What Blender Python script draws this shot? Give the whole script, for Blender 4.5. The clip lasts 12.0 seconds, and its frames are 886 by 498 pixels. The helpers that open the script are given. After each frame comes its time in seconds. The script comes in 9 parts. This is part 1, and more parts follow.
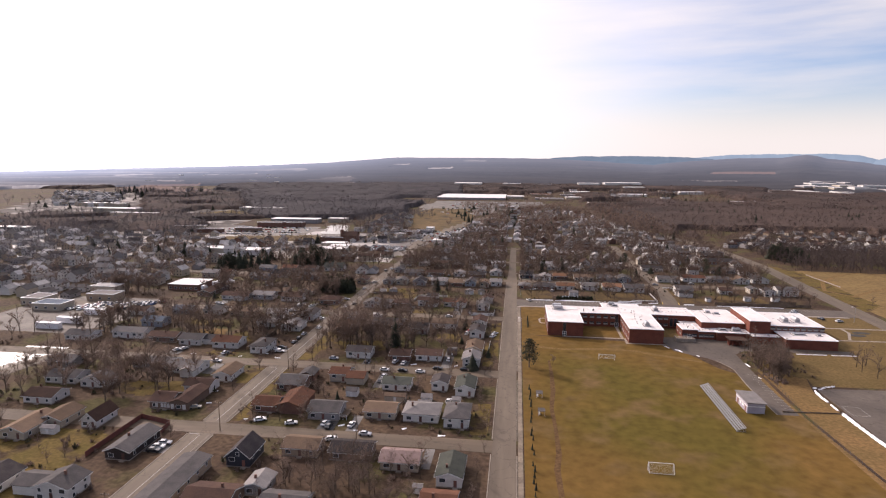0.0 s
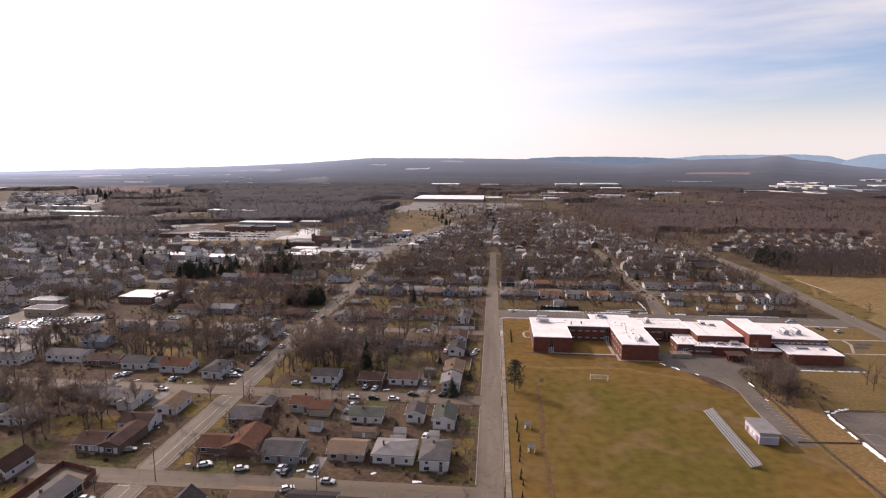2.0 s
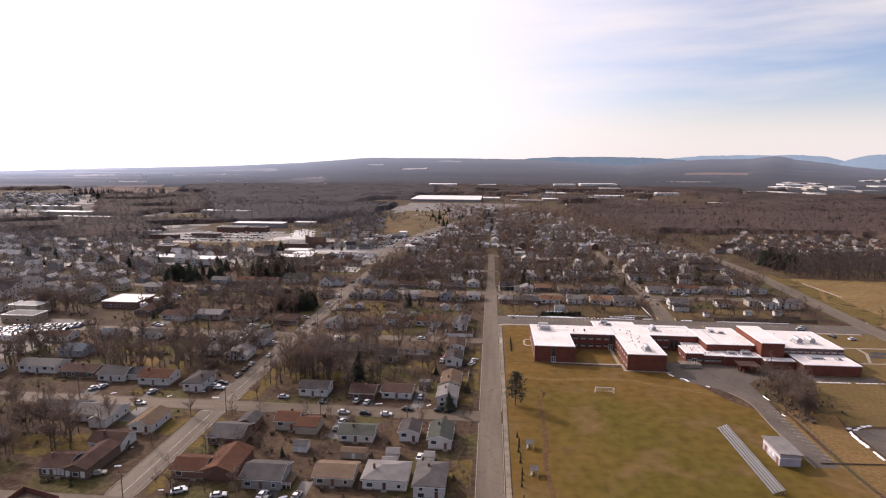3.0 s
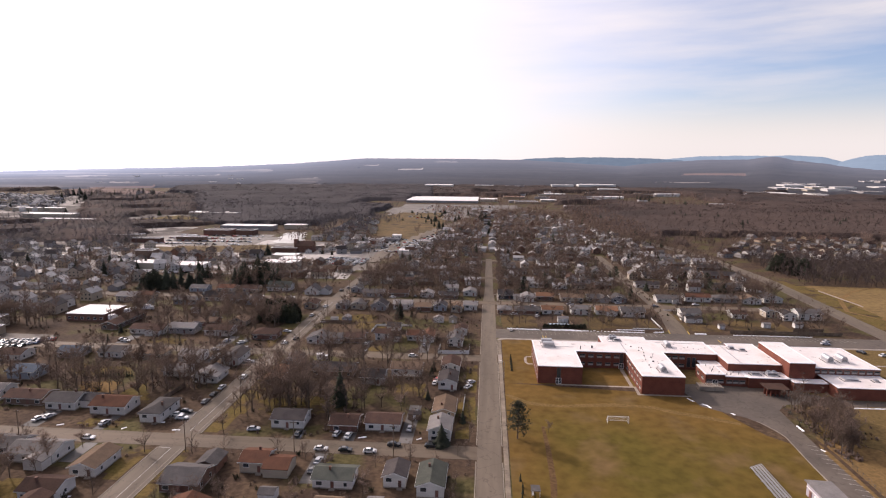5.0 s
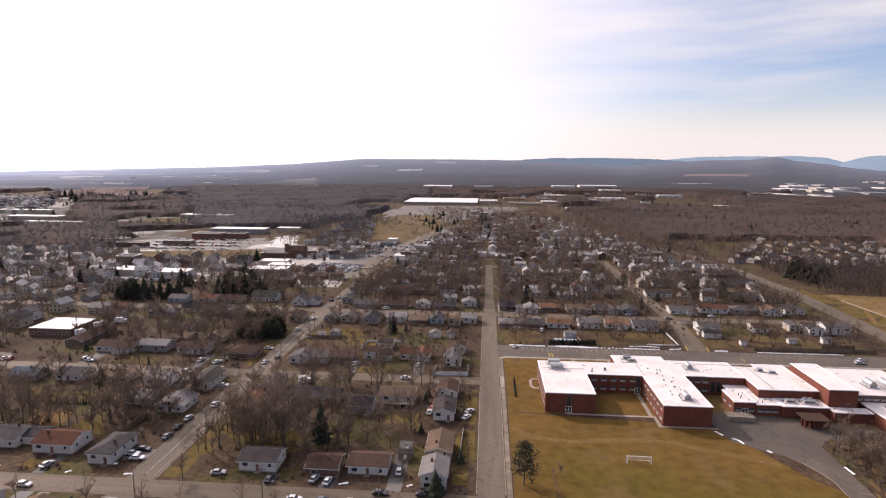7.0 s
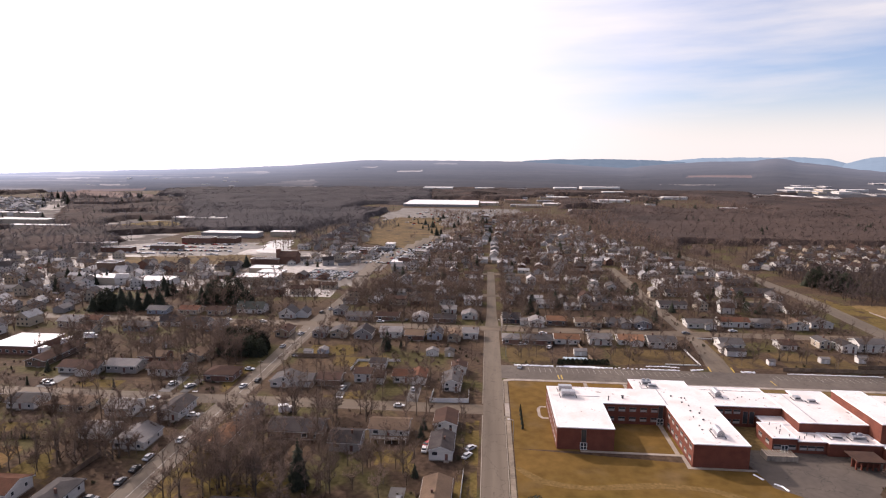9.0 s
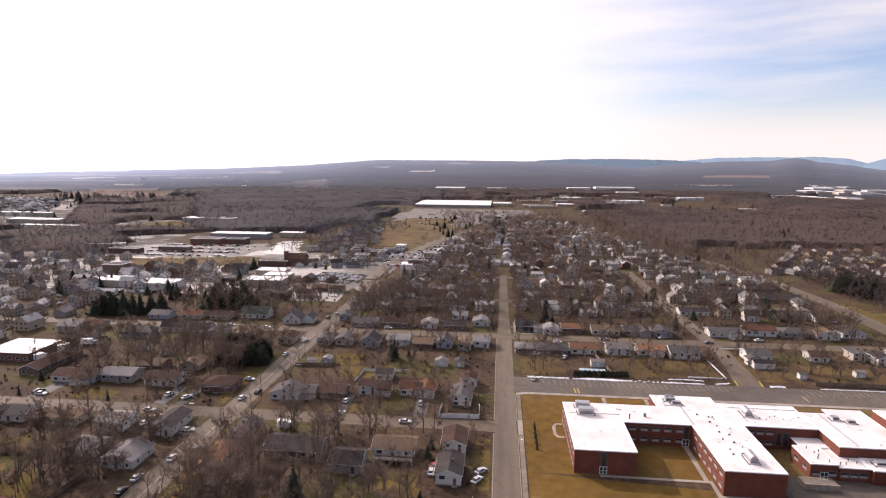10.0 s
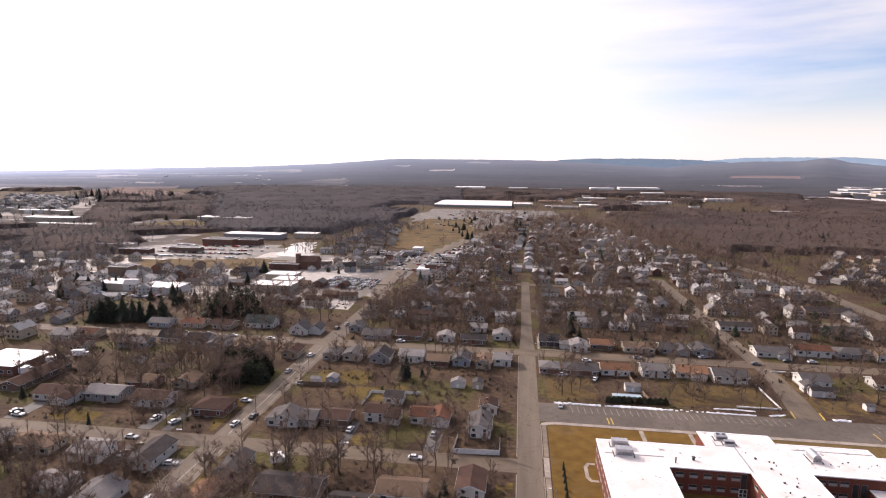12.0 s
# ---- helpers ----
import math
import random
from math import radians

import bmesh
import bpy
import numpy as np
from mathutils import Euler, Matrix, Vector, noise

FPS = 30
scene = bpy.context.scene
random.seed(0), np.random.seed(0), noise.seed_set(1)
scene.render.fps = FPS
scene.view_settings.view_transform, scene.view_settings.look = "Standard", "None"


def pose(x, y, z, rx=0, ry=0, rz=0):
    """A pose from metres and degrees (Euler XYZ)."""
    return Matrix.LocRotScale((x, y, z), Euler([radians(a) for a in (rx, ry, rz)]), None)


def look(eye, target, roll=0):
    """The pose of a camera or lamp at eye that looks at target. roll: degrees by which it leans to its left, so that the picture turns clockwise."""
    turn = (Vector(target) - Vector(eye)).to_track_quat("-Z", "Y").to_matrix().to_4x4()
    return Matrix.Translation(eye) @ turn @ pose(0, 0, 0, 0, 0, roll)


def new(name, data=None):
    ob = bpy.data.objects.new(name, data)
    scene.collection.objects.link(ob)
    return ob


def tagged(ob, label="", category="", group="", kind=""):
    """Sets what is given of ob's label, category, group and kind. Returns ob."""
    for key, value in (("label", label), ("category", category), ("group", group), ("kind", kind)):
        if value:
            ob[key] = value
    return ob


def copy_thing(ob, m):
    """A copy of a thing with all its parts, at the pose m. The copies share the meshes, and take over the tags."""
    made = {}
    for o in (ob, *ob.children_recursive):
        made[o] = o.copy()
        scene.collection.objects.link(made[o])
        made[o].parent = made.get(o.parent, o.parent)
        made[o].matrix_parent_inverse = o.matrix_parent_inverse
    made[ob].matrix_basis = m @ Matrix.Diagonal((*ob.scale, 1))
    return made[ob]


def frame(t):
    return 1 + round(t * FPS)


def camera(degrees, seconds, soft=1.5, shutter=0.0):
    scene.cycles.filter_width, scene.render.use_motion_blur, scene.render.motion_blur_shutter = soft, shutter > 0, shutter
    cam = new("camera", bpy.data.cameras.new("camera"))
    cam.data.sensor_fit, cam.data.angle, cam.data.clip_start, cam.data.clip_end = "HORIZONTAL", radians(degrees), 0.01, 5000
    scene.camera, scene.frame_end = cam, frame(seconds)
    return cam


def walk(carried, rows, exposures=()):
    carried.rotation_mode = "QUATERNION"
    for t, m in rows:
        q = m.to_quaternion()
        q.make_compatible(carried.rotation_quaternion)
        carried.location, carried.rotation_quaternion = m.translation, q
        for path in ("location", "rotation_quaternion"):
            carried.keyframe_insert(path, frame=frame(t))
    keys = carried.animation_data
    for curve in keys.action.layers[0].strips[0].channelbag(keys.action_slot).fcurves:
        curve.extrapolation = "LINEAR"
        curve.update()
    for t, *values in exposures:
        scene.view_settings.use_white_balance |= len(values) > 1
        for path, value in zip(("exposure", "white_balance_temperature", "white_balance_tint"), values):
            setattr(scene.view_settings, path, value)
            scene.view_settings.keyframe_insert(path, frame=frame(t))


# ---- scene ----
cam = camera(75.5, 12.0, soft=1.15)
PATH = [
    (0, (7.136, 0.959, 92.764), (6.885, 2.919, 92.455), 0.3),
    (0.1, (6.98, 2.25, 92.78), (6.741, 4.211, 92.471), 0.3),
    (0.2, (6.80, 3.57, 92.80), (6.585, 5.534, 92.491), 0.3),
    (0.3, (6.62, 4.89, 92.82), (6.431, 6.857, 92.511), 0.3),
    (0.5, (6.249, 7.526, 92.857), (6.061, 9.493, 92.548), 0.3),
    (1, (5.67, 14.23, 92.962), (5.487, 16.197, 92.654), 0.3),
    (1.5, (5.156, 21.181, 93.087), (4.979, 23.149, 92.779), 0.3),
    (2, (4.586, 28.095, 93.013), (4.413, 30.064, 92.706), 0.3),
    (2.5, (4.102, 35.16, 92.847), (3.934, 37.13, 92.54), 0.3),
    (3, (3.73, 42.3, 92.806), (3.566, 44.27, 92.499), 0.4),
    (5, (3.105, 69.486, 92.471), (2.952, 71.457, 92.166), 0.4),
    (5.5, (3.082, 76.357, 92.581), (2.929, 78.327, 92.277), 0.4),
    (6, (2.866, 83.15, 92.569), (2.714, 85.121, 92.266), 0.4),
    (6.5, (2.775, 90.104, 92.49), (2.624, 92.076, 92.188), 0.4),
    (7, (2.426, 96.683, 92.678), (2.275, 98.654, 92.375), 0.4),
    (9, (1.452, 123.227, 92.952), (1.299, 125.198, 92.653), 0.4),
    (9.5, (1.646, 130.396, 92.93), (1.465, 132.366, 92.632), 0.4),
    (10, (1.456, 136.785, 93.223), (1.26, 138.753, 92.923), 0.4),
    (10.5, (1.119, 143.379, 93.398), (0.907, 145.344, 93.097), 0.4),
    (11, (0.606, 149.742, 93.669), (0.372, 151.705, 93.367), 0.5),
    (11.5, (0.183, 156.181, 93.77), (-0.067, 158.142, 93.467), 0.5),
    (12, (-0.335, 162.708, 93.586), (-0.599, 164.667, 93.282), 0.6),
]
walk(cam, [(t, look(e, a, r)) for t, e, a, r in PATH], exposures=[(0.0, 0.56, 6500, 23), (2.5, 0.50, 6500, 23), (7.0, 0.54, 6500, 23), (9.0, 0.63, 6500, 23), (12.0, 0.72, 6500, 23)])

# ---- world, sun ----
SUN_DIR = Vector((-0.766 * math.cos(radians(29)), 0.643 * math.cos(radians(29)), math.sin(radians(29))))
world = bpy.data.worlds.new("world")
scene.world = world
world.use_nodes = True
wn, wl = world.node_tree.nodes, world.node_tree.links
wn.clear()
w_out = wn.new("ShaderNodeOutputWorld")
w_bg = wn.new("ShaderNodeBackground")
w_sky = wn.new("ShaderNodeTexSky")
w_sky.sky_type = "NISHITA"
w_sky.sun_disc = False
w_sky.sun_elevation = radians(29)
w_sky.sun_rotation = radians(-50)
w_sky.air_density, w_sky.dust_density, w_sky.ozone_density = 1.0, 0.7, 2.0
w_tc = wn.new("ShaderNodeTexCoord")
w_map = wn.new("ShaderNodeMapping")
w_map.inputs["Scale"].default_value = (1.1, 1.6, 9.0)
w_map.inputs["Rotation"].default_value = (0.0, radians(9), 0.0)
w_noise = wn.new("ShaderNodeTexNoise")
w_noise.inputs["Scale"].default_value = 1.6
w_noise.inputs["Detail"].default_value = 7.0
w_noise.inputs["Roughness"].default_value = 0.55
w_ramp = wn.new("ShaderNodeValToRGB")
w_ramp.color_ramp.elements[0].position, w_ramp.color_ramp.elements[1].position = 0.42, 0.80
w_dot = wn.new("ShaderNodeVectorMath")
w_dot.operation = "DOT_PRODUCT"
w_dot.inputs[1].default_value = SUN_DIR
w_glow = wn.new("ShaderNodeMapRange")
w_glow.inputs["From Min"].default_value, w_glow.inputs["From Max"].default_value = 0.29, 0.84
w_glow.interpolation_type = "SMOOTHSTEP"
w_max = wn.new("ShaderNodeMath")
w_max.operation = "MAXIMUM"
w_mix = wn.new("ShaderNodeMix")
w_mix.data_type = "RGBA"
w_mix.inputs["B"].default_value = (6.8, 6.65, 6.2, 1)
w_white = wn.new("ShaderNodeMix")
w_white.data_type = "RGBA"
w_white.inputs["B"].default_value = (8.8, 8.5, 8.2, 1)
wl.new(w_tc.outputs["Generated"], w_map.inputs["Vector"])
wl.new(w_map.outputs["Vector"], w_noise.inputs["Vector"])
wl.new(w_noise.outputs["Fac"], w_ramp.inputs["Fac"])
wl.new(w_tc.outputs["Generated"], w_dot.inputs[0])
wl.new(w_dot.outputs["Value"], w_glow.inputs["Value"])
wl.new(w_ramp.outputs["Color"], w_max.inputs[0])
w_max.inputs[1].default_value = 0.0
# pale haze low over the horizon
w_sep = wn.new("ShaderNodeSeparateXYZ")
w_low = wn.new("ShaderNodeMapRange")
w_low.interpolation_type = "SMOOTHSTEP"
w_low.inputs["From Min"].default_value, w_low.inputs["From Max"].default_value = 0.115, 0.02
w_low.inputs["To Max"].default_value = 0.9
w_top = wn.new("ShaderNodeMath")
w_top.operation = "MAXIMUM"
wl.new(w_tc.outputs["Generated"], w_sep.inputs["Vector"])
wl.new(w_sep.outputs["Z"], w_low.inputs["Value"])
wl.new(w_max.outputs["Value"], w_top.inputs[0])
wl.new(w_low.outputs["Result"], w_top.inputs[1])
wl.new(w_top.outputs["Value"], w_mix.inputs["Factor"])
# a faint violet cast of the thin high cloud
w_cast = wn.new("ShaderNodeMix")
w_cast.data_type, w_cast.blend_type = "RGBA", "MULTIPLY"
w_cast.inputs["Factor"].default_value = 1.0
w_cast.inputs["B"].default_value = (1.04, 1.0, 1.05, 1)
wl.new(w_sky.outputs["Color"], w_cast.inputs["A"])
wl.new(w_cast.outputs["Result"], w_mix.inputs["A"])
wl.new(w_mix.outputs["Result"], w_white.inputs["A"])
wl.new(w_glow.outputs["Result"], w_white.inputs["Factor"])
# the bright core of the haze round the sun
w_inner = wn.new("ShaderNodeMapRange")
w_inner.interpolation_type = "SMOOTHSTEP"
w_inner.inputs["From Min"].default_value, w_inner.inputs["From Max"].default_value = 0.72, 0.97
w_core = wn.new("ShaderNodeMix")
w_core.data_type = "RGBA"
w_core.inputs["B"].default_value = (27.0, 26.0, 24.8, 1)
wl.new(w_dot.outputs["Value"], w_inner.inputs["Value"])
wl.new(w_inner.outputs["Result"], w_core.inputs["Factor"])
wl.new(w_white.outputs["Result"], w_core.inputs["A"])
wl.new(w_core.outputs["Result"], w_bg.inputs["Color"])
w_bg.inputs["Strength"].default_value = 0.093
wl.new(w_bg.outputs["Background"], w_out.inputs["Surface"])

sun_lamp = new("sun", bpy.data.lights.new("sun", "SUN"))
sun_lamp.data.energy = 2.85
sun_lamp.data.angle = radians(0.6)
sun_lamp.data.color = (1.0, 0.915, 0.805)
sun_lamp.matrix_world = look(SUN_DIR * 100, (0, 0, 0))

# ---- materials ----
def mat(name, color, color2=None, scale=0.5, rough=0.8, metal=0.0, fine=0.0, fine_scale=6.0, bump=0.0, bump_scale=3.0, vary=0.0, island=0.0, spec=0.3, stretch=(1, 1, 1), world_space=True, through_light=0.0, patch=None, cracks=0.0, flecks=None):
    """Two-scale procedural surface: broad blend of two colours, fine grain, bump, and a shift from piece to piece."""
    m = bpy.data.materials.new(name)
    m.use_nodes = True
    n, l = m.node_tree.nodes, m.node_tree.links
    b = n["Principled BSDF"]
    b.inputs["Roughness"].default_value, b.inputs["Metallic"].default_value = rough, metal
    b.inputs["Specular IOR Level"].default_value = spec
    if world_space:
        g = n.new("ShaderNodeNewGeometry")
        src = g.outputs["Position"]
    else:
        src = n.new("ShaderNodeTexCoord").outputs["Object"]
    mp = n.new("ShaderNodeMapping")
    mp.inputs["Scale"].default_value = stretch
    l.new(src, mp.inputs["Vector"])
    broad = n.new("ShaderNodeTexNoise")
    broad.inputs["Scale"].default_value, broad.inputs["Detail"].default_value = scale, 4.0
    l.new(mp.outputs["Vector"], broad.inputs["Vector"])
    ramp = n.new("ShaderNodeValToRGB")
    ramp.color_ramp.elements[0].position, ramp.color_ramp.elements[1].position = 0.36, 0.64
    ramp.color_ramp.elements[0].color = (*color, 1)
    ramp.color_ramp.elements[1].color = (*(color2 or color), 1)
    l.new(broad.outputs["Fac"], ramp.inputs["Fac"])
    out = ramp.outputs["Color"]
    if patch:
        pn = n.new("ShaderNodeTexNoise")
        pn.inputs["Scale"].default_value, pn.inputs["Detail"].default_value = patch[1], 5.0
        l.new(mp.outputs["Vector"], pn.inputs["Vector"])
        pr = n.new("ShaderNodeMapRange")
        pr.inputs["From Min"].default_value, pr.inputs["From Max"].default_value = patch[2], patch[3]
        pv = pn.outputs["Fac"]
        if len(patch) > 4:
            # the patch gathers round a middle: x, y and half widths
            mid = n.new("ShaderNodeVectorMath")
            mid.operation = "SUBTRACT"
            mid.inputs[1].default_value = (patch[4], patch[5], 0)
            l.new(src, mid.inputs[0])
            size = n.new("ShaderNodeVectorMath")
            size.operation = "MULTIPLY"
            size.inputs[1].default_value = (1 / patch[6], 1 / patch[7], 0)
            l.new(mid.outputs["Vector"], size.inputs[0])
            far = n.new("ShaderNodeVectorMath")
            far.operation = "LENGTH"
            l.new(size.outputs["Vector"], far.inputs[0])
            less = n.new("ShaderNodeMath")
            less.operation = "MULTIPLY_ADD"
            less.inputs[1].default_value, less.inputs[2].default_value = -0.35, 0.35
            l.new(far.outputs["Value"], less.inputs[0])
            both_f = n.new("ShaderNodeMath")
            both_f.operation = "ADD"
            l.new(less.outputs["Value"], both_f.inputs[0]), l.new(pv, both_f.inputs[1])
            pv = both_f.outputs["Value"]
        l.new(pv, pr.inputs["Value"])
        px = n.new("ShaderNodeMix")
        px.data_type = "RGBA"
        px.inputs["B"].default_value = (*patch[0], 1)
        l.new(pr.outputs["Result"], px.inputs["Factor"])
        l.new(out, px.inputs["A"])
        out = px.outputs["Result"]
    if flecks:
        fl = n.new("ShaderNodeTexNoise")
        fl.inputs["Scale"].default_value, fl.inputs["Detail"].default_value = flecks[1], 6.0
        l.new(src, fl.inputs["Vector"])
        fr = n.new("ShaderNodeMapRange")
        fr.inputs["From Min"].default_value, fr.inputs["From Max"].default_value = flecks[2], flecks[3]
        l.new(fl.outputs["Fac"], fr.inputs["Value"])
        fx = n.new("ShaderNodeMix")
        fx.data_type = "RGBA"
        fx.inputs["B"].default_value = (*flecks[0], 1)
        l.new(fr.outputs["Result"], fx.inputs["Factor"]), l.new(out, fx.inputs["A"])
        out = fx.outputs["Result"]
    if cracks:
        wob = n.new("ShaderNodeTexNoise")
        wob.inputs["Scale"].default_value = 0.35
        l.new(src, wob.inputs["Vector"])
        shift = n.new("ShaderNodeMix")
        shift.data_type = "VECTOR"
        shift.inputs["Factor"].default_value = 0.9
        add = n.new("ShaderNodeVectorMath")
        add.operation = "MULTIPLY_ADD"
        add.inputs[1].default_value = (5, 5, 5)
        l.new(wob.outputs["Color"], add.inputs[0]), l.new(src, add.inputs[2])
        vor = n.new("ShaderNodeTexVoronoi")
        vor.feature = "DISTANCE_TO_EDGE"
        vor.inputs["Scale"].default_value = 0.11
        l.new(add.outputs["Vector"], vor.inputs["Vector"])
        cr = n.new("ShaderNodeMapRange")
        cr.inputs["From Min"].default_value, cr.inputs["From Max"].default_value = 0.006, 0.016
        cr.inputs["To Min"].default_value, cr.inputs["To Max"].default_value = cracks, 0.0
        l.new(vor.outputs["Distance"], cr.inputs["Value"])
        cx = n.new("ShaderNodeMix")
        cx.data_type = "RGBA"
        cx.inputs["B"].default_value = (0.03, 0.026, 0.024, 1)
        l.new(cr.outputs["Result"], cx.inputs["Factor"]), l.new(out, cx.inputs["A"])
        out = cx.outputs["Result"]
    hsv = None
    if fine or vary or island:
        hsv = n.new("ShaderNodeHueSaturation")
        l.new(out, hsv.inputs["Color"])
        out = hsv.outputs["Color"]
        value = None
        for amount, kind in ((fine, "fine"), (vary, "vary"), (island, "island")):
            if not amount:
                continue
            if kind == "fine":
                t = n.new("ShaderNodeTexNoise")
                t.inputs["Scale"].default_value, t.inputs["Detail"].default_value = fine_scale, 3.0
                l.new(mp.outputs["Vector"], t.inputs["Vector"])
                s = t.outputs["Fac"]
            elif kind == "vary":
                s = n.new("ShaderNodeObjectInfo").outputs["Random"]
            else:
                s = n.new("ShaderNodeNewGeometry").outputs["Random Per Island"]
            r = n.new("ShaderNodeMapRange")
            r.inputs["From Min"].default_value, r.inputs["From Max"].default_value = (0.25, 0.75) if kind == "fine" else (0.0, 1.0)
            r.inputs["To Min"].default_value, r.inputs["To Max"].default_value = 1 - amount, 1 + amount
            l.new(s, r.inputs["Value"])
            if value is None:
                value = r.outputs["Result"]
            else:
                mu = n.new("ShaderNodeMath")
                mu.operation = "MULTIPLY"
                l.new(value, mu.inputs[0]), l.new(r.outputs["Result"], mu.inputs[1])
                value = mu.outputs["Value"]
        l.new(value, hsv.inputs["Value"])
    l.new(out, b.inputs["Base Color"])
    if through_light:
        tr = n.new("ShaderNodeBsdfTranslucent")
        mx = n.new("ShaderNodeMixShader")
        mx.inputs["Fac"].default_value = through_light
        l.new(out, tr.inputs["Color"])
        l.new(b.outputs["BSDF"], mx.inputs[1]), l.new(tr.outputs["BSDF"], mx.inputs[2])
        l.new(mx.outputs["Shader"], n["Material Output"].inputs["Surface"])
    if bump:
        t = n.new("ShaderNodeTexNoise")
        t.inputs["Scale"].default_value, t.inputs["Detail"].default_value = bump_scale, 4.0
        l.new(mp.outputs["Vector"], t.inputs["Vector"])
        bp = n.new("ShaderNodeBump")
        bp.inputs["Strength"].default_value, bp.inputs["Distance"].default_value = 1.0, bump
        l.new(t.outputs["Fac"], bp.inputs["Height"])
        l.new(bp.outputs["Normal"], b.inputs["Normal"])
    return m


M = {}
M["ground"] = mat("ground_lawn_and_leaf_litter", (0.054, 0.035, 0.025), (0.085, 0.056, 0.035), scale=0.06, fine=0.45, fine_scale=0.6, bump=0.1, bump_scale=1.0, rough=0.95, spec=0.06, patch=((0.072, 0.06, 0.025), 0.035, 0.52, 0.6))
M["turf"] = mat("playing_field_turf", (0.137, 0.079, 0.023), (0.107, 0.065, 0.018), scale=0.03, fine=0.25, fine_scale=0.25, bump=0.04, bump_scale=4.0, rough=1.0, spec=0.05, patch=((0.09, 0.066, 0.015), 0.022, 0.40, 0.74, 60, 215, 42, 62), flecks=((0.128, 0.081, 0.034), 0.06, 0.52, 0.68))
M["back_lawn"] = mat("trodden_back_garden_grass", (0.118, 0.079, 0.036), (0.088, 0.061, 0.029), scale=0.07, fine=0.3, fine_scale=0.8, bump=0.06, rough=1.0, spec=0.05, patch=((0.066, 0.045, 0.028), 0.08, 0.52, 0.64))
M["dry"] = mat("dry_meadow", (0.19, 0.128, 0.055), (0.15, 0.10, 0.045), scale=0.02, fine=0.25, fine_scale=0.3, bump=0.08, rough=1.0, spec=0.05)
M["dirt"] = mat("bare_reddish_earth", (0.178, 0.108, 0.046), (0.142, 0.092, 0.038), scale=0.06, fine=0.3, fine_scale=0.8, bump=0.08, rough=1.0, spec=0.05)
M["red_earth"] = mat("ploughed_reddish_field", (0.16, 0.112, 0.096), (0.135, 0.098, 0.086), scale=0.01, fine=0.15, fine_scale=0.05, rough=1.0, spec=0.03)
M["road"] = mat("worn_road_asphalt", (0.15, 0.117, 0.087), (0.108, 0.085, 0.064), scale=0.09, fine=0.12, fine_scale=0.5, bump=0.006, bump_scale=9.0, rough=0.8, spec=0.13, stretch=(1, 0.1, 1), cracks=0.35)
M["road_across"] = mat("worn_cross_street_asphalt", (0.14, 0.104, 0.074), (0.102, 0.078, 0.056), scale=0.09, fine=0.12, fine_scale=0.5, bump=0.006, bump_scale=9.0, rough=0.8, spec=0.13, stretch=(0.1, 1, 1), cracks=0.35)
M["asphalt"] = mat("parking_lot_asphalt", (0.108, 0.086, 0.069), (0.084, 0.068, 0.056), scale=0.05, fine=0.14, fine_scale=0.5, bump=0.01, bump_scale=9.0, rough=0.8, spec=0.2, cracks=0.5, patch=((0.13, 0.105, 0.085), 0.04, 0.5, 0.7))
M["yard"] = mat("olive_yard_grass", (0.1, 0.074, 0.024), (0.122, 0.083, 0.03), scale=0.12, fine=0.35, fine_scale=0.9, bump=0.05, rough=1.0, spec=0.05, patch=((0.06, 0.04, 0.025), 0.11, 0.52, 0.62))
M["drive"] = mat("driveway_blacktop", (0.07, 0.064, 0.06), (0.12, 0.108, 0.10), scale=0.1, fine=0.2, vary=0.4, rough=0.8)
M["concrete"] = mat("sidewalk_concrete", (0.30, 0.252, 0.208), (0.22, 0.182, 0.15), scale=0.3, fine=0.18, fine_scale=2.0, rough=0.85, vary=0.08)
M["street_kerb"] = mat("weathered_kerb_concrete", (0.25, 0.208, 0.168), (0.18, 0.15, 0.122), scale=0.15, fine=0.25, fine_scale=1.2, rough=0.9, vary=0.1)
M["old_concrete"] = mat("soiled_sidewalk_concrete", (0.21, 0.165, 0.12), (0.15, 0.116, 0.083), scale=0.18, fine=0.25, fine_scale=1.4, rough=0.9, vary=0.18)
M["worn_lawn"] = mat("worn_winter_lawn", (0.145, 0.096, 0.041), (0.112, 0.077, 0.032), scale=0.05, fine=0.3, fine_scale=0.8, bump=0.08, rough=1.0, spec=0.05)
M["paint_white"] = mat("road_paint_white", (0.42, 0.39, 0.36), (0.22, 0.2, 0.185), scale=0.9, fine=0.3, rough=0.8)
M["paint_yellow"] = mat("road_paint_yellow", (0.45, 0.30, 0.05), (0.35, 0.24, 0.06), scale=1.5, fine=0.3, rough=0.8)
M["brick"] = mat("red_brick", (0.163, 0.056, 0.037), (0.129, 0.045, 0.031), scale=0.4, fine=0.25, fine_scale=9.0, bump=0.01, bump_scale=14.0, rough=0.9, spec=0.15)
M["brick_house"] = mat("brown_brick", (0.17, 0.09, 0.064), (0.13, 0.07, 0.052), scale=0.5, fine=0.3, fine_scale=8.0, rough=0.9, vary=0.2)
M["membrane"] = mat("white_roof_membrane", (0.70, 0.635, 0.60), (0.62, 0.56, 0.53), scale=0.12, fine=0.06, fine_scale=1.2, rough=0.6, spec=0.3, patch=((0.58, 0.52, 0.48), 0.13, 0.54, 0.68), flecks=((0.24, 0.2, 0.18), 0.45, 0.66, 0.70))
M["coping"] = mat("white_metal_coping", (0.78, 0.76, 0.76), (0.7, 0.68, 0.68), scale=1.0, rough=0.45)
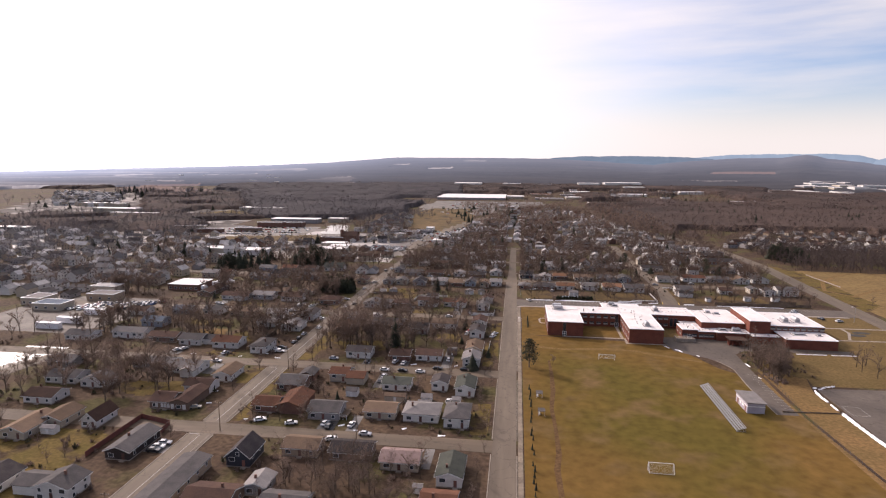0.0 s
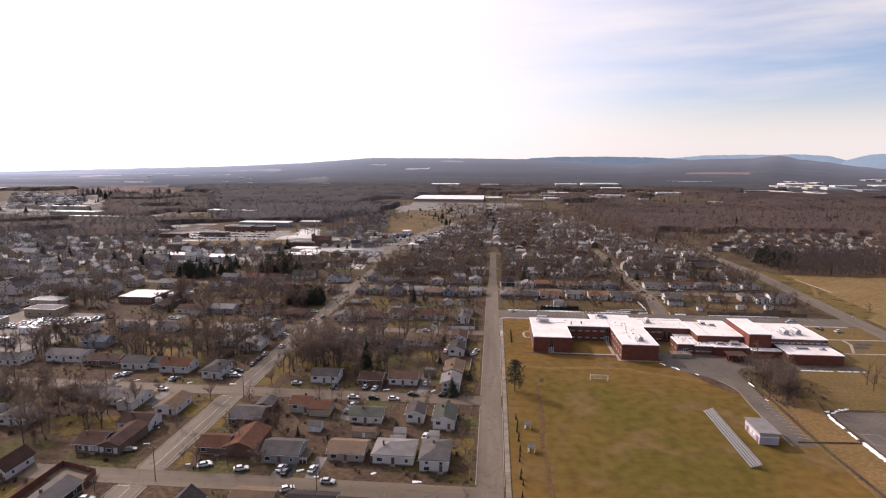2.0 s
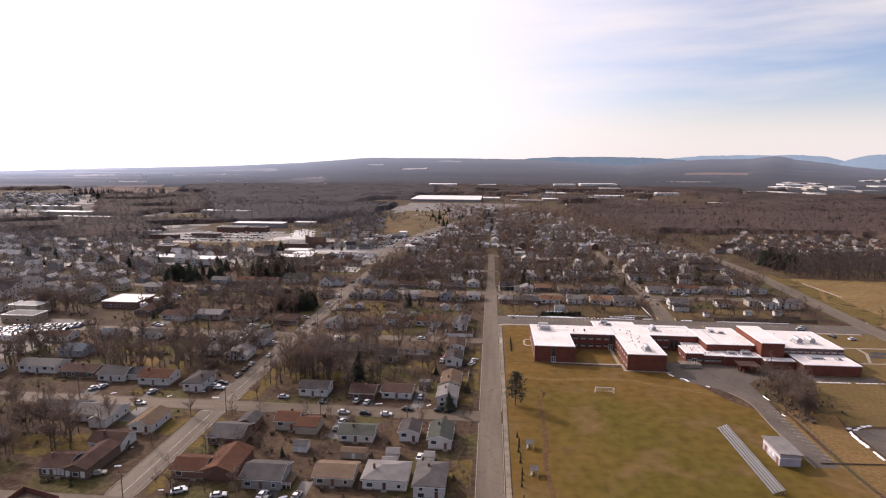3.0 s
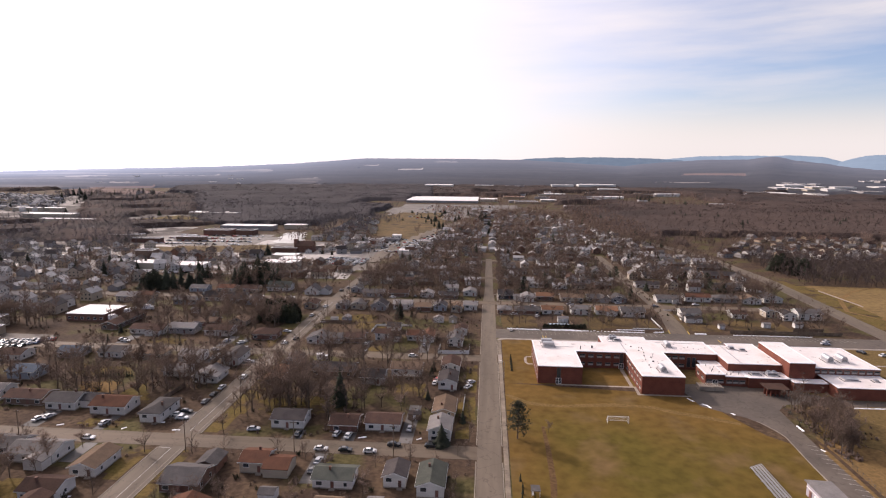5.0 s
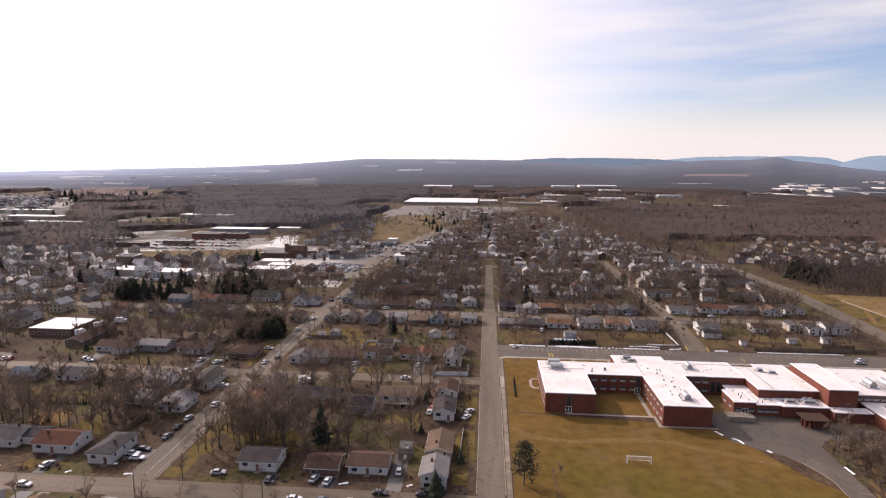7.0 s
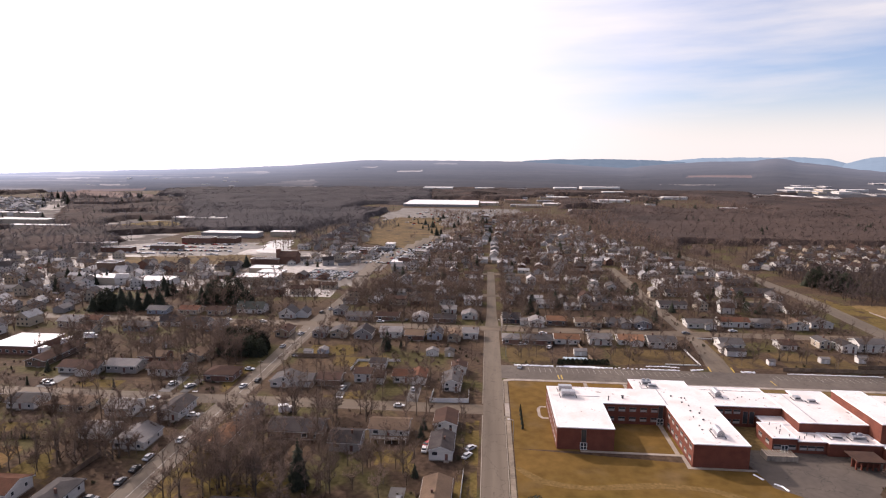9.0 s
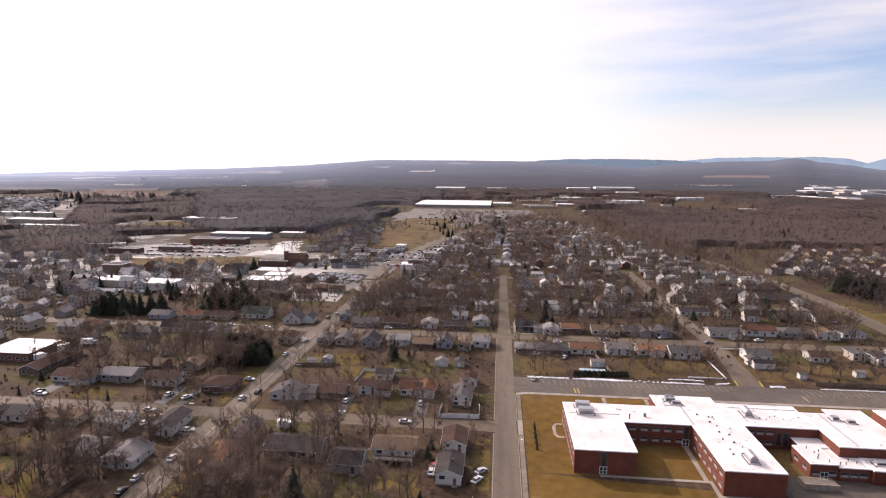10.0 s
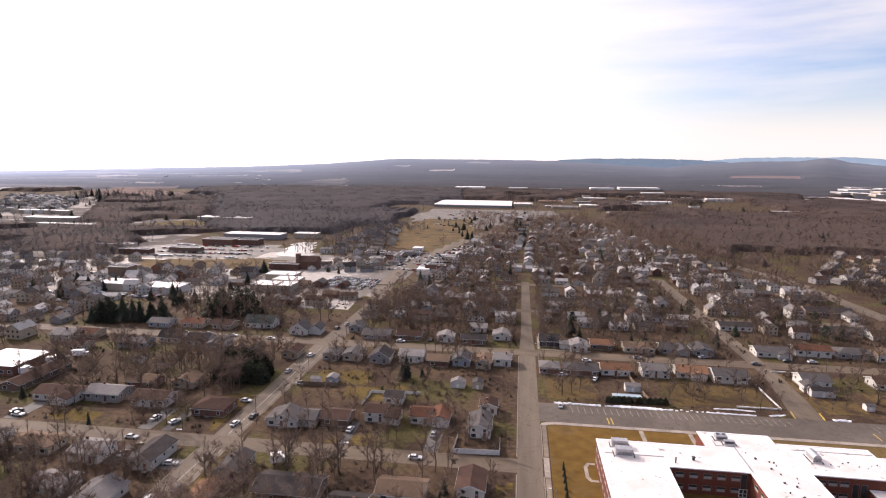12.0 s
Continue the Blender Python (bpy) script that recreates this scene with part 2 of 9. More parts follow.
M["steel"] = mat("galvanised_steel", (0.42, 0.42, 0.43), (0.32, 0.32, 0.34), scale=1.5, fine=0.15, rough=0.4, metal=0.6)
M["dark_metal"] = mat("dark_painted_metal", (0.05, 0.05, 0.055), (0.035, 0.035, 0.04), scale=2.0, rough=0.5)
M["aluminium"] = mat("aluminium_plank", (0.38, 0.37, 0.36), (0.30, 0.29, 0.28), scale=1.0, fine=0.1, rough=0.4, metal=0.5, vary=0.1)
M["white_metal"] = mat("white_painted_tube", (0.8, 0.79, 0.77), (0.7, 0.69, 0.67), scale=2.0, rough=0.5)
M["net"] = mat("goal_net_cord", (0.5, 0.49, 0.45), (0.42, 0.41, 0.38), scale=3.0, rough=0.9)
M["snow"] = mat("old_snow", (0.88, 0.88, 0.9), (0.74, 0.73, 0.73), scale=0.5, fine=0.1, bump=0.1, bump_scale=2.0, rough=0.7)
M["block"] = mat("grey_painted_block", (0.36, 0.33, 0.36), (0.31, 0.28, 0.31), scale=0.5, fine=0.12, rough=0.9)
M["path"] = mat("worn_bare_path", (0.158, 0.1, 0.038), (0.13, 0.082, 0.03), scale=0.2, fine=0.3, fine_scale=1.0, rough=1.0, spec=0.05)
M["hill_grass"] = mat("dry_hill_grass", (0.138, 0.092, 0.046), (0.092, 0.068, 0.037), scale=0.03, fine=0.3, fine_scale=0.2, rough=1.0, spec=0.05, flecks=((0.055, 0.04, 0.03), 0.05, 0.6, 0.66))
M["gravel"] = mat("pale_gravel_lot", (0.14, 0.117, 0.098), (0.104, 0.087, 0.073), scale=0.05, fine=0.2, fine_scale=0.6, rough=0.7, spec=0.25, patch=((0.085, 0.07, 0.057), 0.06, 0.5, 0.6))
M["town"] = mat("town_yards_and_lots", (0.122, 0.103, 0.091), (0.082, 0.063, 0.048), scale=0.035, fine=0.35, fine_scale=0.25, rough=0.7, spec=0.25, patch=((0.33, 0.295, 0.265), 0.022, 0.5, 0.57))
M["far_town"] = mat("far_town_yards", (0.105, 0.09, 0.08), (0.072, 0.06, 0.053), scale=0.03, fine=0.3, fine_scale=0.2, rough=0.95, spec=0.08, patch=((0.28, 0.25, 0.225), 0.02, 0.52, 0.59))
M["track"] = mat("dark_worn_track", (0.085, 0.05, 0.025), (0.11, 0.064, 0.03), scale=0.3, fine=0.3, fine_scale=1.0, rough=1.0, spec=0.05)
# The pale tone carries the sun's glare on the lots, beside the gloss.
M["sun_glare"] = mat("glare_pale_lot", (0.32, 0.295, 0.265), (0.2, 0.18, 0.16), scale=0.06, fine=0.2, fine_scale=0.3, rough=0.35, spec=0.6)
M["canopy"] = mat("bare_wood_canopy", (0.078, 0.055, 0.047), (0.039, 0.031, 0.028), scale=0.012, fine=0.35, fine_scale=0.22, bump=0.6, bump_scale=0.6, rough=1.0, spec=0.05, through_light=0.12, patch=((0.077, 0.054, 0.045), 0.006, 0.3, 0.7, 620, 850, 420, 420))
# Second canopy for the west wood, shade and haze mixed into its colour.
M["hazy_dark_canopy"] = mat("hazy_dark_wood_canopy", (0.064, 0.055, 0.056), (0.048, 0.043, 0.045), scale=0.012, fine=0.35, fine_scale=0.22, bump=0.6, bump_scale=0.6, rough=1.0, spec=0.05, through_light=0.12)
M["glass"] = mat("window_glass", (0.03, 0.035, 0.04), (0.05, 0.055, 0.06), scale=0.4, rough=0.08, spec=0.7)
M["blind"] = mat("pale_window_blind", (0.36, 0.32, 0.29), (0.28, 0.25, 0.225), scale=0.8, rough=0.8)
M["trim"] = mat("white_window_trim", (0.72, 0.70, 0.67), (0.62, 0.60, 0.57), scale=1.0, rough=0.6)
M["door"] = mat("painted_door", (0.16, 0.07, 0.05), (0.12, 0.06, 0.05), scale=1.0, rough=0.5, vary=0.5)
M["bark"] = mat("grey_brown_bark", (0.13, 0.098, 0.074), (0.095, 0.073, 0.058), scale=0.8, fine=0.3, fine_scale=8.0, rough=0.95, vary=0.25, spec=0.1)
M["twig"] = mat("bare_twigs", (0.19, 0.136, 0.108), (0.145, 0.105, 0.084), scale=0.12, fine=0.2, fine_scale=1.0, rough=0.95, vary=0.3, spec=0.05, through_light=0.3)
M["far_twig"] = mat("far_bare_crowns", (0.128, 0.096, 0.086), (0.102, 0.081, 0.075), scale=0.006, fine=0.15, fine_scale=0.04, rough=1.0, island=0.12, spec=0.02, through_light=0.25, patch=((0.108, 0.083, 0.074), 0.006, 0.3, 0.7, 620, 850, 420, 420))
# Greyer copy of the far crowns: shade and haze put into the tone.
M["hazy_dark_twig"] = mat("hazy_dark_bare_crowns", (0.135, 0.119, 0.122), (0.108, 0.097, 0.1), scale=0.006, fine=0.15, fine_scale=0.04, rough=1.0, island=0.1, spec=0.02, through_light=0.25)
M["needle"] = mat("evergreen_needles", (0.036, 0.041, 0.027), (0.05, 0.052, 0.033), scale=0.5, fine=0.35, fine_scale=2.0, rough=0.8, vary=0.3, spec=0.15, through_light=0.25)
M["bronze"] = mat("brown_window_frame", (0.20, 0.15, 0.125), (0.16, 0.12, 0.10), scale=1.0, rough=0.5)
M["shrub"] = mat("dark_shrub_leaves", (0.04, 0.042, 0.02), (0.06, 0.05, 0.028), scale=0.8, fine=0.3, rough=0.9, vary=0.3)
M["wood"] = mat("weathered_fence_wood", (0.20, 0.14, 0.095), (0.14, 0.10, 0.07), scale=0.8, fine=0.25, rough=0.9, vary=0.2)
M["red_fence"] = mat("red_stained_boards", (0.17, 0.06, 0.045), (0.13, 0.05, 0.04), scale=0.8, fine=0.2, rough=0.85)
M["vinyl"] = mat("white_vinyl_fence", (0.7, 0.68, 0.65), (0.6, 0.58, 0.55), scale=0.5, rough=0.6)
M["rubber"] = mat("tyre_rubber", (0.02, 0.02, 0.02), (0.03, 0.03, 0.03), scale=3.0, rough=0.9)
M["tarp"] = mat("dark_mulch_and_tarp", (0.03, 0.028, 0.027), (0.05, 0.045, 0.04), scale=0.4, rough=0.9)
M["water"] = mat("pool_cover", (0.28, 0.36, 0.42), (0.35, 0.42, 0.46), scale=0.4, rough=0.4)

ROOF = {}
for _n, _a, _b in (
    ("grey", (0.1, 0.089, 0.085), (0.076, 0.069, 0.067)), ("dark", (0.045, 0.038, 0.038), (0.062, 0.053, 0.05)),
    ("brown", (0.078, 0.047, 0.036), (0.06, 0.038, 0.031)), ("tan", (0.165, 0.112, 0.077), (0.135, 0.094, 0.067)),
    ("red", (0.13, 0.062, 0.04), (0.10, 0.05, 0.034)), ("pink", (0.21, 0.15, 0.135), (0.17, 0.12, 0.11)),
    ("green", (0.088, 0.09, 0.075), (0.07, 0.073, 0.062)), ("pale", (0.2, 0.181, 0.17), (0.165, 0.15, 0.143)),
    # The lightest grey has the sun's glare on far roofs in its colour.
    ("light grey", (0.34, 0.32, 0.305), (0.27, 0.255, 0.245)), ("orange", (0.205, 0.108, 0.064), (0.165, 0.09, 0.056)), ("blue", (0.13, 0.15, 0.18), (0.10, 0.12, 0.15)),
):
    ROOF[_n] = mat(_n + "_shingles", _a, _b, scale=0.35, fine=0.16, fine_scale=3.0, bump=0.02, bump_scale=6.0, rough=0.9, spec=0.03, vary=0.25)
WALL = {}
for _n, _a, _b in (
    ("white", (0.57, 0.54, 0.50), (0.49, 0.465, 0.43)), ("cream", (0.40, 0.34, 0.26), (0.35, 0.295, 0.23)),
    ("grey", (0.27, 0.25, 0.24), (0.23, 0.215, 0.21)), ("blue", (0.27, 0.30, 0.335), (0.23, 0.255, 0.29)),
    ("navy", (0.036, 0.038, 0.047), (0.03, 0.031, 0.037)), ("dark brown", (0.036, 0.026, 0.023), (0.028, 0.021, 0.019)), ("brown", (0.16, 0.105, 0.075), (0.13, 0.085, 0.062)),
    ("green", (0.22, 0.26, 0.2), (0.19, 0.22, 0.175)), ("tan", (0.36, 0.27, 0.185), (0.31, 0.235, 0.165)),
):
    WALL[_n] = mat(_n + "_siding", _a, _b, scale=0.4, fine=0.08, fine_scale=4.0, rough=0.7, vary=0.08, stretch=(1, 1, 3))
WALL["brick"] = M["brick_house"]
PAINT = {}
for _n, _a in (("white", (0.62, 0.61, 0.6)), ("silver", (0.42, 0.42, 0.44)), ("black", (0.02, 0.02, 0.022)), ("red", (0.30, 0.03, 0.025)), ("blue", (0.05, 0.09, 0.2)), ("grey", (0.13, 0.13, 0.14)), ("tan", (0.3, 0.25, 0.18))):
    PAINT[_n] = mat(_n + "_car_paint", _a, tuple(0.9 * v for v in _a), scale=1.0, rough=0.25, spec=0.6)


# ---- building blocks ----
def part(name, bm, material, parent=None, label=""):
    """Links a bmesh as one mesh object under a thing or a part."""
    me = bpy.data.meshes.new(name)
    bm.to_mesh(me)
    bm.free()
    for mm in material if isinstance(material, (list, tuple)) else (material,):
        me.materials.append(mm)
    ob = new(name, me)
    if parent is not None:
        ob.parent = parent
    if label:
        ob["label"] = label
    return ob


def box(bm, x0, x1, y0, y1, z0, z1, index=0):
    v = [bm.verts.new(p) for p in ((x0, y0, z0), (x1, y0, z0), (x1, y1, z0), (x0, y1, z0), (x0, y0, z1), (x1, y0, z1), (x1, y1, z1), (x0, y1, z1))]
    for q in ((3, 2, 1, 0), (4, 5, 6, 7), (0, 1, 5, 4), (1, 2, 6, 5), (2, 3, 7, 6), (3, 0, 4, 7)):
        bm.faces.new([v[i] for i in q]).material_index = index
    return v


def prism(bm, outline, z0, z1, index=0):
    """An upright solid over an outline given anticlockwise."""
    lo = [bm.verts.new((x, y, z0)) for x, y in outline]
    hi = [bm.verts.new((x, y, z1)) for x, y in outline]
    k = len(outline)
    bm.faces.new(hi).material_index = index
    bm.faces.new(lo[::-1]).material_index = index
    for i in range(k):
        bm.faces.new((lo[i], lo[(i + 1) % k], hi[(i + 1) % k], hi[i])).material_index = index


def tube(bm, a, b, ra, rb, sides=6, cap=True):
    a, b = Vector(a), Vector(b)
    d = (b - a).normalized()
    u = d.orthogonal().normalized()
    w = d.cross(u)
    rings = []
    for c, r in ((a, ra), (b, rb)):
        rings.append([bm.verts.new(c + r * (math.cos(2 * math.pi * i / sides) * u + math.sin(2 * math.pi * i / sides) * w)) for i in range(sides)])
    for i in range(sides):
        bm.faces.new((rings[0][i], rings[0][(i + 1) % sides], rings[1][(i + 1) % sides], rings[1][i]))
    if cap:
        bm.faces.new(rings[1])
        bm.faces.new(rings[0][::-1])


def slab(name, outline, z, material, label, category, thick=0.3):
    """A flat piece of the setting, its top at z."""
    bm = bmesh.new()
    prism(bm, outline, z - thick, z)
    ob = part(name, bm, material)
    return tagged(ob, label, category, kind="structure")


def rect(x0, x1, y0, y1):
    return [(x0, y0), (x1, y0), (x1, y1), (x0, y1)]


def empty(name, x=0, y=0, z=0, rz=0):
    ob = new(name)
    ob.matrix_basis = pose(x, y, z, 0, 0, rz)
    return ob


# ---- ground, roads, distance ----
def smooth(a, b, v):
    t = min(1.0, max(0.0, (v - a) / (b - a)))
    return t * t * (3 - 2 * t)


CREST = ((-62, 0), (-43.6, 6), (-41, 11), (-38, 18), (-35.8, 23), (-31, 30), (-25.5, 40), (-19, 62), (-16, 80), (-12, 104), (-9, 103), (-3, 104), (3, 100), (8, 82), (13, 62), (14.4, 76), (17.3, 93), (20.1, 108), (23.5, 111), (24.5, 124), (25.3, 131), (26.1, 124), (26.8, 108), (29, 90), (30.1, 74), (31.2, 64), (34, 50), (62, 40))


def crest(a):
    """Height of the wooded hills that close the land; a: degrees east of north."""
    for (p, hp), (q, hq) in zip(CREST, CREST[1:]):
        if a <= q:
            return hp + (hq - hp) * max(0.0, (a - p) / (q - p))
    return CREST[-1][1]


def gz(x, y):
    """Height of the land: flat through the town, rising gently beyond it and climbing to the wooded hills."""
    r = smooth(700, 1500, y) * 4
    far = math.hypot(x, y - 90)
    if far > 1900 and y > 0:
        a = math.degrees(math.atan2(x, y - 90))
        u = min(1.0, (far - 1900) / 2350)
        r += (crest(a) - r) * u ** 1.25 + 9 * noise.noise((x * 0.0016, y * 0.0016, 3.0)) * min(1.0, u * 4) * (1 - u)
    return r


def mesh_np(name, verts, tris, materials):
    """A mesh object from arrays of corners and triangles."""
    me = bpy.data.meshes.new(name)
    verts = np.asarray(verts, dtype=np.float32)
    tris = np.asarray(tris, dtype=np.int32)
    me.vertices.add(len(verts))
    me.vertices.foreach_set("co", verts.ravel())
    me.loops.add(len(tris) * 3)
    me.loops.foreach_set("vertex_index", tris.ravel())
    me.polygons.add(len(tris))
    me.polygons.foreach_set("loop_start", np.arange(0, len(tris) * 3, 3, dtype=np.int32))
    me.polygons.foreach_set("use_smooth", np.zeros(len(tris), dtype=bool))
    me.update(calc_edges=True)
    for mm in materials if isinstance(materials, (list, tuple)) else (materials,):
        me.materials.append(mm)
    return me


def build_ground():
    xs = list(range(-4800, -700, 150)) + [-660] + list(range(-520, 521, 80)) + [660] + list(range(750, 4801, 150))
    ys = [-3000, -1500, -600, -200, 0, 120, 240, 360, 480, 600, 680, 760, 840, 920, 1000, 1080, 1160, 1240, 1320, 1400, 1500, 1600, 1700, 1800] + list(range(1900, 4301, 120))
    bm = bmesh.new()
    grid = [[bm.verts.new((x, y, gz(x, y) - 7 * smooth(1950, 2250, math.hypot(x, y - 90)) - 90 * smooth(4250, 4700, math.hypot(x, y - 90)))) for x in xs] for y in ys]
    for j in range(len(ys) - 1):
        for i in range(len(xs) - 1):
            bm.faces.new((grid[j][i], grid[j][i + 1], grid[j + 1][i + 1], grid[j + 1][i]))
    tagged(part("ground", bm, M["ground"]), "brown winter ground of lawns and leaf litter", "ground", kind="structure")


build_ground()

# roads: a grid of residential streets
slab("road_main", [(1.2, -60), (9.0, -60), (9.0, 443), (8.2, 470), (8.0, 610), (2.2, 610), (2.0, 470), (1.2, 443)], 0.05, M["road"], "long straight worn grey asphalt street", "road")
slab("road_west", rect(-102, -93.2, -60, 345), 0.05, M["road"], "straight grey asphalt street lined with houses", "road")
slab("road_west_far", [(-102, 345), (-93.2, 345), (-91, 480), (-90, 531), (-94, 580), (-105, 580), (-99, 531), (-100, 480), (-103, 430)], 0.05, M["road"], "asphalt street bending towards the shops", "road")
for _i, (_y0, _y1, _x0, _x1) in enumerate(((172.5, 180.5, -230, 1.2), (236.5, 245, -290, 1.2), (326, 334.5, -290, 1.2), (434, 443.5, -420, 215)), 1):
    slab("road_cross_%d" % _i, rect(_x0, _x1, _y0, _y1), 0.06, M["road_across"], "grey asphalt cross street between house rows", "road")
slab("road_east", [(103, 379.6), (113.4, 379.6), (115.6, 396), (117, 421), (116.4, 640), (107.6, 640), (109.4, 421), (105.6, 396)], 0.05, M["road"], "grey asphalt side street beyond the parking lot", "road")
slab("road_far_east", [(207, 180), (218, 180), (226, 420), (231, 530), (224, 640), (190, 760), (150, 900), (140, 900), (178, 760), (212, 640), (219, 530), (214, 420)], 0.05, M["road"], "main asphalt road past the dry meadow", "road")
for _i, _y in enumerate((520, 600, 690, 790, 900), 5):
    slab("road_cross_%d" % _i, rect(-88 + 8 * (_i - 5), 205 - 12 * (_i - 5), _y - 3.5, _y + 3.5), 0.06 + gz(0, _y), M["road_across"], "narrow asphalt cross street among houses", "road")
for _i, _y in enumerate((520, 590, 660), 10):
    slab("road_cross_%d" % _i, rect(-620, -112 - 40 * (_i - 9), _y - 3.5, _y + 3.5), 0.06, M["road_across"], "narrow asphalt town street", "road")

# school grounds
slab("playing_field", [(11.6, 20), (116, 20), (113, 225), (112, 250), (100, 262), (92, 280), (86, 292), (70, 296), (11.6, 301)], 0.02, M["turf"], "large green and brown winter playing field", "field")
slab("school_lawn", rect(11.6, 88, 301, 361), 0.02, M["turf"], "yellowish winter lawn around the school", "lawn")
slab("school_lawn_east", [(112, 250), (119, 262), (128, 286), (215, 286), (215, 362), (88, 362), (88, 301), (128, 295)], 0.012, M["worn_lawn"], "winter lawn beside the school", "lawn")
slab("school_lawn_bank", [(121.4, 262.2), (133.4, 254.2), (131.8, 246), (215, 250), (215, 285.9), (128, 285.9), (119.2, 262.4)], 0.016, M["worn_lawn"], "tan worn lawn east of the school thicket", "lawn")
slab("earth_bank", [(116, 60), (129, 60), (129, 240), (133, 254), (121, 262), (112, 250)], 0.03, M["dirt"], "bare reddish earth bank", "ground")
slab("court", [(129.5, 60), (175, 60), (175, 246), (139, 244), (131.5, 242)], 0.04, M["asphalt"], "cracked grey asphalt play court", "court")
slab("parking_lot", [(9.0, 363.0), (215, 363.0), (215, 379.6), (9.0, 379.6)], 0.045, M["asphalt"], "dark asphalt parking lot behind the school", "parking lot")
slab("school_drive", [(84, 300), (86, 284.5), (93, 279.5), (99.3, 275.5), (103, 270.5), (106.1, 261), (104.9, 244), (104.4, 232), (105, 215), (112.6, 215), (112.7, 233), (113, 252), (113.8, 270), (114.5, 283.5), (120, 289), (172, 290), (172, 295.4), (143, 295.4), (130, 303), (112, 307), (84, 307)], 0.05, M["asphalt"], "dark asphalt school drive and yard", "drive")
def trail(name, points, width, z, material, label):
    """A narrow worn strip along a line."""
    left, right = [], []
    for i, p in enumerate(points):
        a, b = Vector(points[max(0, i - 1)]), Vector(points[min(len(points) - 1, i + 1)])
        d = (b - a).normalized()
        w = width * (0.7 + 0.6 * abs(math.sin(i * 2.3)))
        left.append((p[0] - d.y * w / 2, p[1] + d.x * w / 2))
        right.append((p[0] + d.y * w / 2, p[1] - d.x * w / 2))
    slab(name, right + left[::-1], z, material, label, "path", thick=0.1)


trail("worn_path", [(12, 289), (15.5, 285), (19, 281.8), (25, 280.2), (32.4, 279.4), (42, 281), (52.4, 282.5), (60, 282.4), (67.9, 281.4), (75.4, 277.4), (87, 273.5), (95, 270)], 2.6, 0.032, M["path"], "pale path worn across the field")
trail("kerb", [(101.5, 272.9), (103, 270.3), (105, 265.6), (106.0, 261), (105.3, 252), (104.8, 244), (104.3, 232), (104.8, 215)], 0.3, 0.12, M["street_kerb"], "weathered concrete kerb along the school drive")
trail("touchline_track", [(24, 262), (24.2, 244), (23.8, 226), (22.2, 209), (22.7, 191), (22.6, 175), (21.4, 165), (22, 140)], 1.5, 0.032, M["track"], "dark worn track along the touchline")
trail("ditch", [(114.6, 276), (115.6, 250), (114.8, 226), (114.6, 214), (116.8, 165), (118, 130)], 1.3, 0.034, M["ground"], "dark shallow ditch beside the bank")
slab("meadow", [(228.5, 330), (420, 330), (420, 520), (300, 513), (250, 518), (232, 510), (228, 420)], 0.02, M["dry"], "dry golden meadow beyond the road", "field")


def drape(name, outline, lift, material, label, category, step=6.0):
    """A sheet that follows the land inside an outline, its edge closed down to the soil."""
    xs, ys = [p[0] for p in outline], [p[1] for p in outline]

    def inside(x, y):
        hit = False
        for (ax, ay), (bx, by) in zip(outline, outline[1:] + outline[:1]):
            if (ay > y) != (by > y) and x < ax + (y - ay) * (bx - ax) / (by - ay):
                hit = not hit
        return hit
    bm, corner = bmesh.new(), {}

    def at(i, j):
        if (i, j) not in corner:
            x, y = min(xs) + i * step, min(ys) + j * step
            x, y = x + 0.3 * step * noise.noise((x * 0.1, y * 0.1, 6)), y + 0.3 * step * noise.noise((x * 0.1, y * 0.1, 8))
            corner[i, j] = bm.verts.new((x, y, gz(x, y) + lift))
        return corner[i, j]
    for i in range(int((max(xs) - min(xs)) / step) + 1):
        for j in range(int((max(ys) - min(ys)) / step) + 1):
            if inside(min(xs) + (i + 0.5) * step, min(ys) + (j + 0.5) * step):
                bm.faces.new((at(i, j), at(i + 1, j), at(i + 1, j + 1), at(i, j + 1)))
    edges = [e for e in bm.edges if len(e.link_faces) == 1]
    low = bmesh.ops.extrude_edge_only(bm, edges=edges)["geom"]
    for v in low:
        if isinstance(v, bmesh.types.BMVert):
            v.co.z -= lift + 1.0
    tagged(part(name, bm, material), label, category, kind="structure")


drape("grass_hill", [(-137, 765), (-86, 728), (-60, 790), (-58, 881), (-66, 980), (-76, 1070), (-150, 1060), (-163, 980), (-160, 899), (-150, 830)], 0.4, M["hill_grass"], "dry tan hillside lawn", "field")
drape("town_lots", [(-560, 505), (-330, 495), (-250, 515), (-108, 500), (-100, 560), (-94, 600), (-88, 650), (-108, 705), (-190, 700), (-250, 740), (-362, 690), (-372, 640), (-480, 622), (-620, 640)], 0.03, M["town"], "pale mixed yards and lots of the town", "ground", 9.0)
drape("west_town_ground", [(-560, 640), (-372, 645), (-366, 700), (-400, 830), (-430, 960), (-720, 1400), (-1150, 1400), (-900, 900)], 0.03, M["far_town"], "mixed yards and streets of the far town", "ground", 20.0)
drape("factory_lot", [(-384, 742), (-330, 735), (-298, 750), (-262, 760), (-250, 690), (-258, 668), (-300, 661), (-350, 655), (-378, 690)], 0.08, M["gravel"], "pale gravel lot before the factory", "parking lot")
drape("wet_lot", [(-236, 688), (-252, 780), (-230, 785), (-214, 730), (-202, 690)], 0.12, M["sun_glare"], "pale lot with the sun's glare in its colour", "parking lot")
drape("town_field", [(-352, 648), (-330, 612), (-262, 616), (-218, 628), (-200, 660), (-244, 672), (-300, 655)], 0.1, M["hill_grass"], "brown dry grass field in the town", "field")
